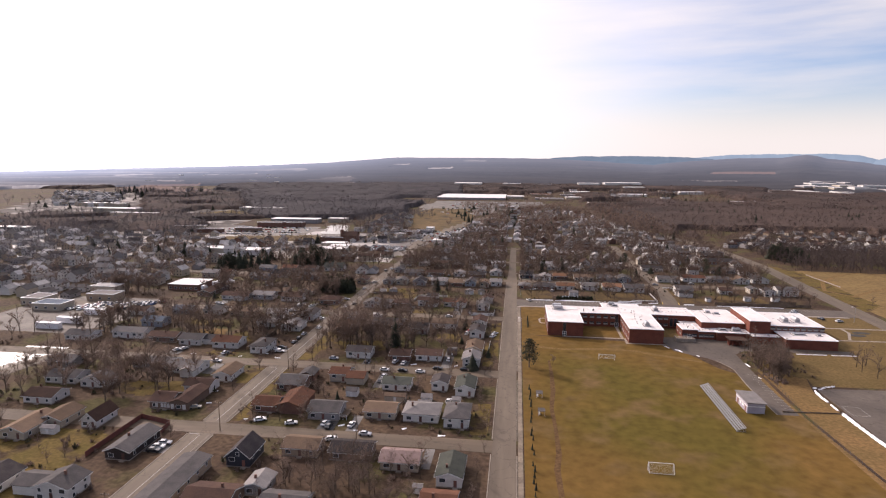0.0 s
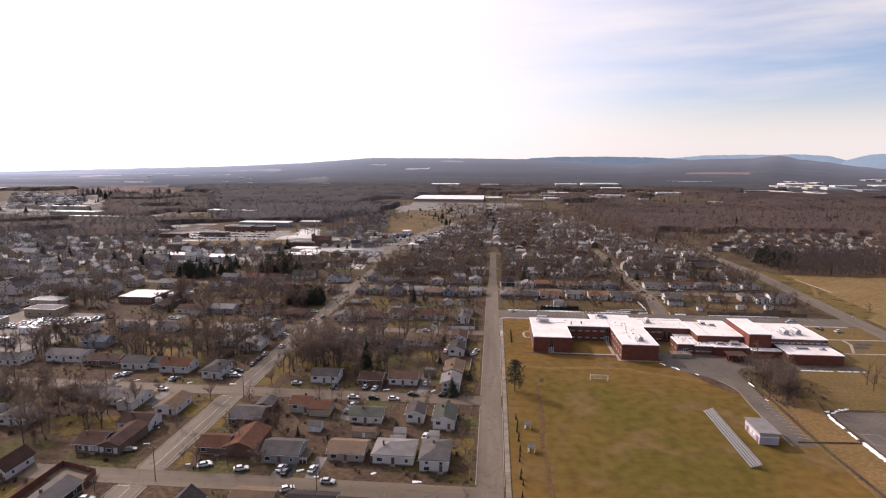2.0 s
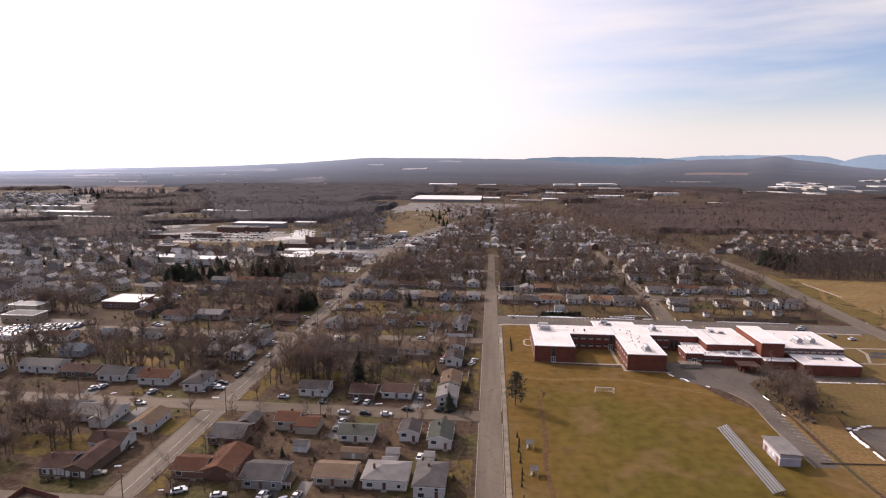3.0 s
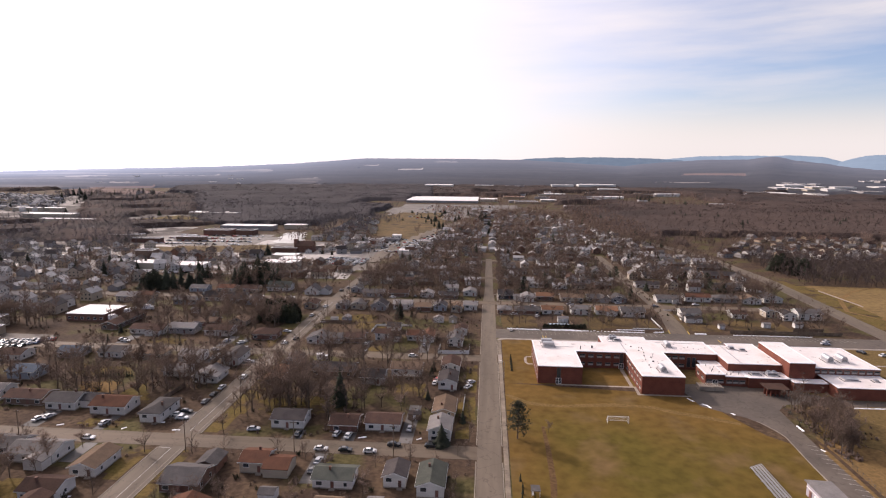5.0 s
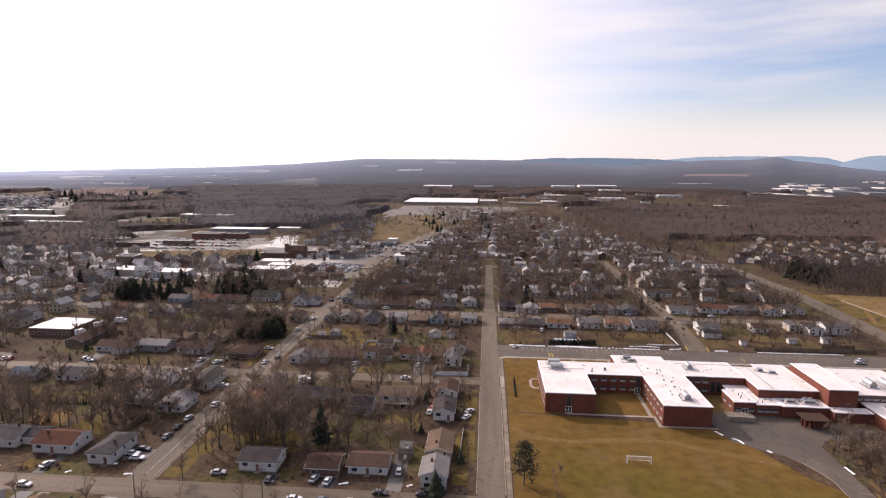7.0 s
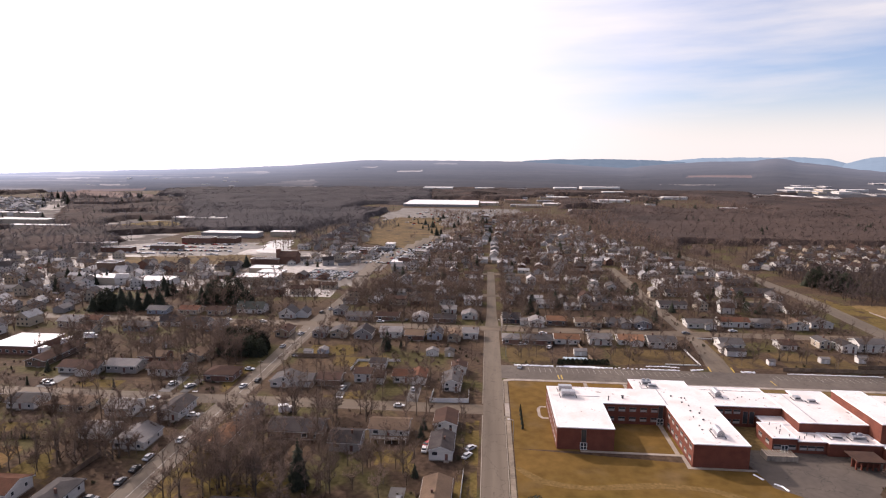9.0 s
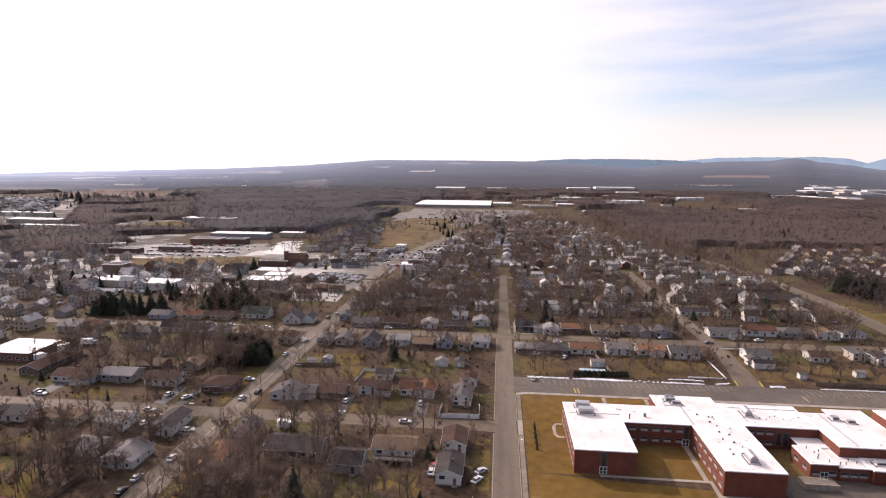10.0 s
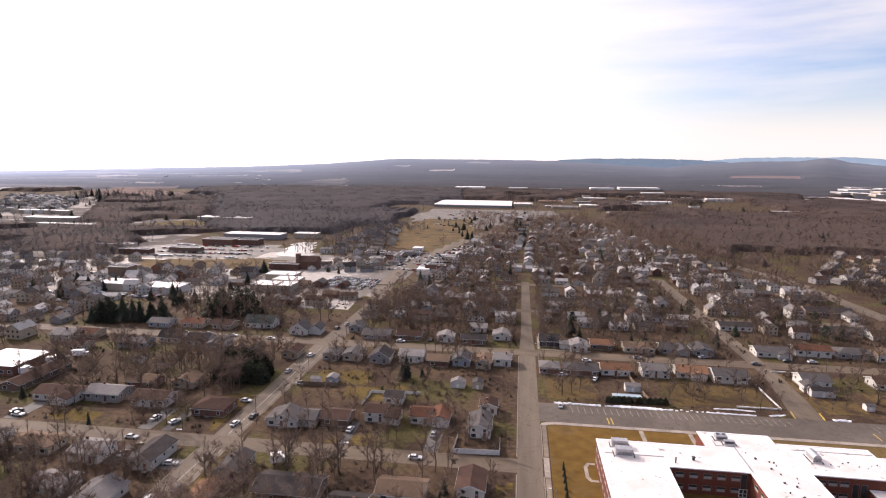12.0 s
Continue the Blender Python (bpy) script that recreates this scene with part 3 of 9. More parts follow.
drape("junction_yards", [(-186, 662), (-160, 601), (-104, 604), (-91, 646), (-62, 720), (-46, 770), (-34, 850), (-48, 850), (-62, 790), (-84, 722), (-106, 700), (-140, 690)], 0.02, M["town"], "mixed yards and lots round the road junction", "ground", 5.0)
drape("road_hill", [(-94, 578), (-93, 631), (-87, 675), (-79, 727), (-65, 792), (-47, 865), (-29, 930), (-42, 934), (-61, 869), (-79, 796), (-93, 731), (-101, 679), (-107, 633), (-105, 578)], 0.6, M["road"], "grey asphalt road climbing to the supermarket", "road", 6.0)
drape("road_branch", [(-154, 631), (-134, 646), (-119, 668), (-103, 682), (-101, 692), (-108, 692), (-125, 677), (-138, 655), (-157, 639)], 0.4, M["road"], "grey asphalt road branching off at the junction", "road", 5.0)
drape("store_parking", [(-178, 1085), (-140, 935), (-50, 945), (10, 1085), (70, 1180), (60, 1250), (-165, 1250)], 0.3, M["gravel"], "large pale car park before the supermarket", "parking lot", 12.0)
drape("green_patch", [(-540, 885), (-500, 965), (-440, 930), (-452, 890)], 0.3, M["yard"], "small green sports ground in the town", "field")
drape("red_field", [(-1030, 1400), (-1110, 1510), (-1210, 1640), (-1180, 1740), (-1020, 1650), (-850, 1540), (-800, 1420)], 0.8, M["red_earth"], "reddish bare field behind the town", "field", 24.0)

trail("meadow_track", [(240, 421), (231, 440), (245, 472), (268, 498), (294, 515), (315, 506), (318, 480), (288, 459), (262, 440), (240, 421)], 2.4, 0.05, M["dirt"], "worn bare track round the meadow")
drape("road_verge", [(220, 380), (229, 380), (244, 395), (247, 506), (231, 545), (228, 490), (226, 420)], 0.03, M["yard"], "olive grass verge beside the road", "lawn", 3.0)
drape("pale_lot", [(-224, 217), (-209, 238), (-210, 246), (-230, 247), (-240, 240), (-243, 228)], 0.05, M["sun_glare"], "pale concrete lot shining in the sun", "parking lot", 2.5)
slab("side_street", [(-213, 236), (-205, 236), (-213, 190), (-222, 190)], 0.055, M["road"], "narrow asphalt side street", "road")
# mown lawn in the gardens
LAWNS = []


def lawn(outline):
    """A patch of garden grass, each a few millimetres over the one before."""
    LAWNS.append(len(LAWNS))
    drape("garden_lawn", outline, 0.02 + 0.004 * (len(LAWNS) % 4), M["yard"], "olive winter grass of a garden lawn", "lawn", 1.6)


lawn([(-154, 211), (-128.7, 214), (-122, 203), (-139, 198), (-152, 203)])
lawn([(-111, 225), (-109, 232), (-103, 234), (-103, 217), (-107, 216)])
lawn([(-92.6, 183), (-92.6, 234), (-89.5, 233), (-90, 198), (-88, 184)])
lawn([(-183, 305), (-155, 303), (-147, 293), (-165, 292.5), (-180, 296)])
lawn([(-141, 283), (-137, 286), (-125, 268), (-137, 264), (-140, 270)])
lawn([(-92.5, 247), (-92.5, 322), (-88, 321), (-84, 273), (-87, 247)])
lawn([(-115, 366), (-103, 370), (-103, 337), (-106, 338), (-112, 352)])
lawn([(-176, 118), (-127, 118), (-127, 168), (-150, 170), (-176, 160)])
lawn([(-86, 275), (-58, 280), (-54, 268), (-60, 262), (-79, 262)])
lawn([(-70, 383), (-46, 388), (-42, 377), (-56, 371), (-69, 372)])
lawn([(-66, 337), (-49, 343), (-46, 336), (-60, 335.5)])
lawn([(-34, 295), (-21, 297), (-20, 282), (-32, 287)])
lawn([(-6, 210), (-1, 210), (-0.5, 184), (-7, 184)])
lawn([(-6.5, 250), (-1, 250), (-0.5, 320), (-5, 318)])
lawn([(-170, 338), (-150, 337), (-150, 345), (-168, 346)])
lawn([(-140, 248), (-124, 247), (-124, 252), (-138, 254)])
lawn([(-88, 384), (-60, 386), (-62, 402), (-86, 400)])
for _o in ([(12.5, 384), (33, 384), (33, 410), (12.5, 409)], [(62, 385), (84, 388), (101, 388), (101, 409), (62, 411)], [(104.5, 386), (116, 386), (120, 401), (109, 402)], [(118, 386), (134, 386), (134, 400), (122, 401)], [(142, 388), (175, 388), (175, 408), (142, 410)], [(110.5, 420), (118, 404), (119, 409), (119, 428), (111, 429)]):
    drape("garden_lawn", _o, 0.03, M["back_lawn"], "tan worn winter grass of a back garden", "lawn", 2.0)
drape("earth_plot", [(-165, 285), (-149, 288), (-144.5, 275), (-156, 273)], 0.04, M["dirt"], "bare brown earth plot behind a hedge", "ground", 1.6)


def sidewalk(x0, x1, y0, y1, step=3.0, material="concrete", label="pale concrete sidewalk of square slabs"):
    """Concrete walk laid as single slabs, a hand high."""
    walk_ob = empty("sidewalk", x0, y0)
    tagged(walk_ob, label, "sidewalk", kind="structure")
    along = (y1 - y0) >= (x1 - x0)
    n = max(1, int(((y1 - y0) if along else (x1 - x0)) / step))
    w, d = ((x1 - x0), (y1 - y0) / n) if along else ((x1 - x0) / n, (y1 - y0))
    bm = bmesh.new()
    box(bm, 0.02, w - 0.02, 0.02, d - 0.02, -0.1, 0.13)
    me = bpy.data.meshes.new("slab")
    bm.to_mesh(me)
    bm.free()
    me.materials.append(M[material])
    for i in range(n):
        ob = new("paving_slab", me)
        ob.parent = walk_ob
        ob.location = (0, i * d, 0) if along else (i * w, 0, 0)


# kerbs of the streets, broken at the crossings
for _x in (-102.25, -92.95, 0.95, 9.25):
    for _y0, _y1 in ((60, 171.5), (181.5, 235.5), (246, 325), (335.5, 360 if _x > 5 else 433)):
        if _x > -50 or _y1 < 400:
            slab("kerb", rect(_x - 0.15, _x + 0.15, _y0, _y1), 0.14, M["street_kerb"], "weathered concrete kerb beside the street", "kerb")


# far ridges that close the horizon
def hazed_ridge_material(name, c1, c2, haze_glow, strength):
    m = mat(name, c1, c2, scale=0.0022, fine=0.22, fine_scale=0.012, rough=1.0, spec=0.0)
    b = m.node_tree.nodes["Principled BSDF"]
    # Bluish emission stands in for the haze before the ridges.
    b.inputs["Emission Color"].default_value = (*haze_glow, 1)
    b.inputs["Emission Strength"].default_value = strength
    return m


def ridge(name, dist, line, material, label, seed):
    """A long hill; line: its crest as bearing in degrees east of north and height in metres."""
    bm = bmesh.new()
    rows = []
    n = 160
    a0, a1 = line[0][0], line[-1][0]
    for i in range(n + 1):
        a = a0 + (a1 - a0) * i / n
        for (p, hp), (q, hq) in zip(line, line[1:]):
            if p <= a <= q:
                h = hp + (hq - hp) * (a - p) / (q - p)
        h += 5 * noise.noise((a * 0.7, seed, 0)) + 3 * noise.noise((a * 3.1, seed, 5))
        s, c = math.sin(radians(a)), math.cos(radians(a))
        col = []
        for k, (dd, f) in enumerate(((-900, -0.05), (-600, 0.3), (-350, 0.62), (-150, 0.88), (0, 1.0), (120, 0.9), (200, -0.1))):
            j = 1 + 0.06 * noise.noise((a * 1.3, k * 1.7, seed))
            r = dist + dd
            col.append(bm.verts.new((2 + r * s, 90 + r * c, max(-25, h * f * (j if 0 < k < 4 else 1)))))
        rows.append(col)
    for u, v in zip(rows, rows[1:]):
        for k in range(6):
            bm.faces.new((u[k], v[k], v[k + 1], u[k + 1])).smooth = True
    tagged(part(name, bm, material), label, "hills", kind="structure")


HAZE_B = hazed_ridge_material("hazed_blue_ridge_woods", (0.04, 0.05, 0.06), (0.05, 0.058, 0.068), (0.28, 0.39, 0.52), 0.31)
HAZE_C = hazed_ridge_material("hazed_pale_ridge_woods", (0.05, 0.066, 0.08), (0.06, 0.075, 0.09), (0.35, 0.46, 0.58), 0.48)
ridge("backdrop_ridge", 4550, ((1, 60), (3.5, 112), (7, 124), (12, 126), (16, 118), (20, 90), (24, 60)), HAZE_B, "wooded ridge on the horizon, tinted with blue haze", 2.0)
ridge("backdrop_far_ridge", 4750, ((14, 92), (16.2, 113), (19.4, 138), (23, 144), (27.3, 145), (28.9, 136), (29.7, 118), (30.2, 106), (33, 60)), HAZE_C, "distant ridge on the horizon, tinted with pale haze", 4.0)
ridge("backdrop_east_ridge", 4650, ((28.6, 60), (30.2, 104), (31.2, 132), (31.9, 143), (32.6, 148), (36, 160), (45, 160), (60, 120)), HAZE_C, "wooded ridge on the horizon, tinted with pale blue haze", 7.0)


# ---- houses ----
def window_mesh(w, h, split):
    """Frame (one ring with its mullions) and pane of a window, base centre at the origin, facing -y."""
    bm = bmesh.new()
    t = 0.09
    outer = [(-w / 2 - t, -t), (w / 2 + t, -t), (w / 2 + t, h + t), (-w / 2 - t, h + t)]
    inner = [(-w / 2, 0), (w / 2, 0), (w / 2, h), (-w / 2, h)]
    loops = [[bm.verts.new((x, y, z)) for x, z in src] for src, y in ((outer, 0.06), (outer, -0.05), (inner, -0.05), (inner, 0.06))]
    for p, q in zip(loops, loops[1:] + loops[:1]):
        for i in range(4):
            bm.faces.new((p[i], p[(i + 1) % 4], q[(i + 1) % 4], q[i]))
    me = bpy.data.meshes.new("window_frame")
    bm.to_mesh(me)
    bm.free()
    me.materials.append(M["trim"])
    bm = bmesh.new()
    box(bm, -w / 2, w / 2, -0.01, 0.05, 0, h)
    pane = bpy.data.meshes.new("pane")
    bm.to_mesh(pane)
    bm.free()
    pane.materials.append(M["glass"])
    return me, pane


WINDOWS = {"small": window_mesh(0.95, 1.1, 1), "wide": window_mesh(1.7, 1.2, 2), "bay": window_mesh(2.6, 1.35, 3)}


def both(w, h):
    """Frame and pane in one body, for houses further off."""
    bm = bmesh.new()
    t = 0.1
    outer = [(-w / 2 - t, -t), (w / 2 + t, -t), (w / 2 + t, h + t), (-w / 2 - t, h + t)]
    inner = [(-w / 2, 0), (w / 2, 0), (w / 2, h), (-w / 2, h)]
    loops = [[bm.verts.new((x, y, z)) for x, z in src] for src, y in ((outer, 0.06), (outer, -0.05), (inner, -0.05), (inner, -0.01))]
    for p, q in zip(loops, loops[1:]):
        for i in range(4):
            bm.faces.new((p[i], p[(i + 1) % 4], q[(i + 1) % 4], q[i]))
    bm.faces.new(loops[3]).material_index = 1
    out = bpy.data.meshes.new("window")
    bm.to_mesh(out)
    bm.free()
    out.materials.append(M["trim"]), out.materials.append(M["glass"])
    return out


WHOLE = {"small": both(0.95, 1.1), "wide": both(1.7, 1.2), "bay": both(2.6, 1.35)}


def window(parent, kind, x, y, z, rz):
    if parent.location.y > 300 or parent.location.x < -125:
        ob = new("window", WHOLE[kind])
        ob.parent = parent
        ob.matrix_basis = pose(x, y, z, 0, 0, rz)
        return ob
    me, pane = WINDOWS[kind]
    ob = new("window", me)
    ob.parent = parent
    ob.matrix_basis = pose(x, y, z, 0, 0, rz)
    p = new("pane", pane)
    p.parent = ob
    return ob


def gable_walls(bm, w, d, eave, rise, ridge_axis):
    """Walls of a house with its gables; w along x, d along y, centred."""
    a, b = w / 2, d / 2
    box(bm, -a, a, -b, b, 0, eave)
    if rise > 0:
        if ridge_axis == "x":
            tri = lambda x: [bm.verts.new((x, -b, eave)), bm.verts.new((x, b, eave)), bm.verts.new((x, 0, eave + rise))]
            p, q = tri(-a), tri(a)
        else:
            tri = lambda y: [bm.verts.new((-a, y, eave)), bm.verts.new((a, y, eave)), bm.verts.new((0, y, eave + rise))]
            p, q = tri(-b), tri(b)
        bm.faces.new(p), bm.faces.new(q[::-1])
        for i in range(3):
            bm.faces.new((p[i], q[i], q[(i + 1) % 3], p[(i + 1) % 3]))


def gable_roof(bm, w, d, eave, rise, ridge_axis, over=0.5, thick=0.2):
    if ridge_axis == "x":
        run, length = d / 2, w / 2 + over
    else:
        run, length = w / 2, d / 2 + over
    slope = rise / run
    for s in (-1, 1):
        prof = [(0, eave + rise + 0.02), (s * (run + over), eave - over * slope + 0.02), (s * (run + over), eave - over * slope + 0.02 + thick), (0, eave + rise + 0.02 + thick)]
        ends = []
        for e in (-length, length):
            ends.append([bm.verts.new((e, p, z) if ridge_axis == "x" else (p, e, z)) for p, z in prof])
        bm.faces.new(ends[0]), bm.faces.new(ends[1][::-1])
        for i in range(4):
            bm.faces.new((ends[0][i], ends[1][i], ends[1][(i + 1) % 4], ends[0][(i + 1) % 4]))


def hip_roof(bm, w, d, eave, rise, over=0.5, thick=0.18):
    a, b = w / 2 + over, d / 2 + over
    e = eave
    base = [bm.verts.new(p) for p in ((-a, -b, e), (a, -b, e), (a, b, e), (-a, b, e))]
    top = [bm.verts.new(p) for p in ((-a, -b, e + thick), (a, -b, e + thick), (a, b, e + thick), (-a, b, e + thick))]
    if w >= d:
        r = [bm.verts.new((-a + b, 0, e + thick + rise)), bm.verts.new((a - b, 0, e + thick + rise))]
        bm.faces.new((top[0], top[1], r[1], r[0])), bm.faces.new((top[2], top[3], r[0], r[1]))
        bm.faces.new((top[1], top[2], r[1])), bm.faces.new((top[3], top[0], r[0]))
    else:
        r = [bm.verts.new((0, -b + a, e + thick + rise)), bm.verts.new((0, b - a, e + thick + rise))]
        bm.faces.new((top[1], top[2], r[1], r[0])), bm.faces.new((top[3], top[0], r[0], r[1]))
        bm.faces.new((top[0], top[1], r[0])), bm.faces.new((top[2], top[3], r[1]))
    bm.faces.new(base[::-1])
    for i in range(4):
        bm.faces.new((base[i], base[(i + 1) % 4], top[(i + 1) % 4], top[i]))


HOUSE_RND = random.Random(11)
WORDS = {"pale": "pale grey", "dark": "dark grey", "navy": "dark navy", "pink": "pinkish"}


def house(x0, x1, y0, y1, ridge="x", roof="grey", wall="white", eave=2.9, pitch=0.36, wing=None, chimney=True, garage=False, dormer=0, drive="", label="", category="house"):
    """A dwelling on the plan x0..x1, y0..y1. ridge: 'x', 'y' or 'hip'. wing: (x0, x1, y0, y1, ridge, eave) of an attached lower part."""
    rnd = HOUSE_RND
    two = eave > 4.5
    eave = eave if eave < 4 else eave * 0.82
    cx, cy, w, d = (x0 + x1) / 2, (y0 + y1) / 2, x1 - x0, y1 - y0
    h = empty("house", cx, cy)
    storeys = "two-storey" if two else "one-storey"
    what = label or "%s %s house with a %s roof" % (storeys, {"brick": "brown brick"}.get(wall, WORDS.get(wall, wall)), WORDS.get(roof, roof) + " shingled")
    tagged(h, what, category, group="houses along the streets")
    run = (d if ridge == "x" else w) / 2
    rise = (min(w, d) / 2 if ridge == "hip" else run) * pitch
    bm = bmesh.new()
    box(bm, -w / 2 - 0.06, w / 2 + 0.06, -d / 2 - 0.06, d / 2 + 0.06, -0.3, 0.35)
    part("foundation", bm, M["concrete"], h)
    bm = bmesh.new()
    gable_walls(bm, w, d, eave, 0 if ridge == "hip" else rise, "x" if ridge == "hip" else ridge)
    part("wall", bm, WALL[wall], h)
    bm = bmesh.new()
    if ridge == "hip":
        hip_roof(bm, w, d, eave, rise)
    else:
        gable_roof(bm, w, d, eave, rise, ridge)
    part("roof", bm, ROOF[roof], h)
    # white gutter along each eave
    over = 0.5
    for s in (-1, 1):
        bm = bmesh.new()
        if ridge == "y":
            x = s * (w / 2 + over)
            z = eave - over * rise / (w / 2)
            box(bm, x - 0.07, x + 0.07, -d / 2 - over, d / 2 + over, z - 0.06, z + 0.1)
        else:
            y = s * (d / 2 + over)
            z = eave - over * rise / (min(w, d) / 2 if ridge == "hip" else d / 2)
            box(bm, -w / 2 - over, w / 2 + over, y - 0.07, y + 0.07, z - 0.06, z + 0.1)
        part("gutter", bm, M["trim"], h)
    # white bargeboards on the gables
    if ridge != "hip":
        run = (d if ridge == "x" else w) / 2
        for s in ((-1, 1) if ridge == "x" else (-1,)):
            bm = bmesh.new()
            out = s * ((w if ridge == "x" else d) / 2 + over)
            for side in (-1, 1):
                prof = [(0, eave + rise - 0.1), (side * (run + over), eave - over * rise / run - 0.1), (side * (run + over), eave - over * rise / run + 0.14), (0, eave + rise + 0.14)]
                ends = [[bm.verts.new((o, p, z) if ridge == "x" else (p, o, z)) for p, z in prof] for o in (out, out + s * 0.06)]
                bm.faces.new(ends[0]), bm.faces.new(ends[1][::-1])
                for i in range(4):
                    bm.faces.new((ends[0][i], ends[1][i], ends[1][(i + 1) % 4], ends[0][(i + 1) % 4]))
            bmesh.ops.recalc_face_normals(bm, faces=bm.faces)
            part("bargeboard", bm, M["trim"], h)
    if wing:
        a0, a1, b0, b1, wr, we = wing
        bm = bmesh.new()
        gable_walls(bm, a1 - a0, b1 - b0, we, (b1 - b0 if wr == "x" else a1 - a0) / 2 * pitch, wr)
        ob = part("wing", bm, WALL[wall], h)
        ob.location = ((a0 + a1) / 2 - cx, (b0 + b1) / 2 - cy, 0)
        bm = bmesh.new()
        gable_roof(bm, a1 - a0, b1 - b0, we, (b1 - b0 if wr == "x" else a1 - a0) / 2 * pitch, wr, over=0.4)
        r = part("wing_roof", bm, ROOF[roof], ob)
    if chimney and rnd.random() < 0.55:
        bm = bmesh.new()
        px, py = rnd.uniform(-0.3, 0.3) * w, rnd.choice((-1, 1)) * 0.12 * d
        if ridge == "y":
            px, py = rnd.choice((-1, 1)) * 0.12 * w, rnd.uniform(-0.3, 0.3) * d
        box(bm, px - 0.3, px + 0.3, py - 0.26, py + 0.26, eave, eave + rise + 0.8)
        box(bm, px - 0.36, px + 0.36, py - 0.32, py + 0.32, eave + rise + 0.8, eave + rise + 0.92)
        part("chimney", bm, M["brick_house"], h)
    # dormers on the south slope
    for k in range(dormer):
        bm = bmesh.new()
        px = (k + 0.5) / dormer * w - w / 2
        gable_walls(bm, 1.8, 2.6, 1.2, 0.6, "y")
        dm = part("dormer", bm, WALL[wall], h)
        dm.location = (px, -d / 4, eave + 0.35)
        bm = bmesh.new()
        gable_roof(bm, 1.8, 2.6, 1.2, 0.6, "y", over=0.25, thick=0.12)
        part("dormer_roof", bm, ROOF[roof], dm)
        window(dm, "small", 0, -1.3, 0.1, 0)
    # openings
    levels = [0.95] if eave < 3.3 else ([0.5, 2.5] if two else [max(0.95, eave - 1.75)])
    for li, z in enumerate(levels):
        n = max(2, int(w / 3.4))
        for k in range(n):
            px = -w / 2 + w * (k + 0.5) / n
            if li == 0 and k == n // 2:
                continue
            window(h, "wide" if (k + li) % 3 == 0 and w / n > 2.6 else "small", px, -d / 2, z, 0)
        for s, rz in ((-1, -90), (1, 90)):
            m = max(1, int(d / 4.2))
            for k in range(m):
                window(h, "small", s * w / 2, -d / 2 + d * (k + 0.5) / m, z, rz)
    if ridge == "y" and not two and rise > 1.5:
        window(h, "small", 0, -d / 2, eave + 0.1, 0)
    bm = bmesh.new()
    px = -w / 2 + w * (max(2, int(w / 3.4)) // 2 + 0.5) / max(2, int(w / 3.4))
    if garage:
        box(bm, px - 1.3, px + 1.3, -d / 2 - 0.05, -d / 2 + 0.05, 0.05, 2.2)
        part("garage_door", bm, M["trim"], h)
    else:
        box(bm, px - 0.48, px + 0.48, -d / 2 - 0.05, -d / 2 + 0.05, 0.35, 2.4)
        part("door", bm, M["door"], h)
        bm = bmesh.new()
        box(bm, px - 0.8, px + 0.8, -d / 2 - 1.1, -d / 2 - 0.07, -0.2, 0.3)
        part("doorstep", bm, M["concrete"], h)
    if drive:
        a, b, c, e = drive
        slab("driveway", rect(a, b, c, e), 0.035, M["drive"], "short dark blacktop driveway beside a house", "driveway")
    return h


def shed(x0, x1, y0, y1, eave=2.1, roof="grey", wall="white", ridge="x", label=""):
    w, d = x1 - x0, y1 - y0
    h = empty("garden_shed", (x0 + x1) / 2, (y0 + y1) / 2)
    tagged(h, label or "small %s garden shed with a %s roof" % (wall, WORDS.get(roof, roof)), "shed")
    rise = (d if ridge == "x" else w) / 2 * 0.45
    bm = bmesh.new()
    gable_walls(bm, w, d, eave, rise, ridge)
    part("wall", bm, WALL[wall], h)
    bm = bmesh.new()
    gable_roof(bm, w, d, eave, rise, ridge, over=0.2, thick=0.12)
    part("roof", bm, ROOF[roof], h)
    bm = bmesh.new()
    box(bm, -0.5, 0.5, -d / 2 - 0.04, -d / 2 + 0.03, 0.05, 1.9)
    part("door", bm, M["trim"], h)


def flat_building(name, x0, x1, y0, y1, h, wall, roof, label, category="building", bays=0, side=""):
    """A flat-roofed block with a parapet, its roof deck, and a row of windows or doors on the south and one side."""
    b = empty(name, (x0 + x1) / 2, (y0 + y1) / 2, gz((x0 + x1) / 2, (y0 + y1) / 2) - 0.05)
    tagged(b, label, category)
    w, d = x1 - x0, y1 - y0
    bm = bmesh.new()
    box(bm, -w / 2, w / 2, -d / 2, d / 2, -1, h)
    part("wall", bm, wall, b)
    bm = bmesh.new()
    box(bm, -w / 2 + 0.35, w / 2 - 0.35, -d / 2 + 0.35, d / 2 - 0.35, h, h + 0.12)
    part("roof", bm, roof, b)
    bm = bmesh.new()
    for q in ((-w / 2 - 0.1, w / 2 + 0.1, -d / 2 - 0.1, -d / 2 + 0.3), (-w / 2 - 0.1, w / 2 + 0.1, d / 2 - 0.3, d / 2 + 0.1), (-w / 2 - 0.1, -w / 2 + 0.3, -d / 2 + 0.3, d / 2 - 0.3), (w / 2 - 0.3, w / 2 + 0.1, -d / 2 + 0.3, d / 2 - 0.3)):
        box(bm, *q, h, h + 0.3)
    part("parapet", bm, M["coping"], b)
    for k in range(bays):
        x = -w / 2 + w * (k + 0.5) / bays
        window(b, "wide", x, -d / 2, 1.2, 0)
    return b


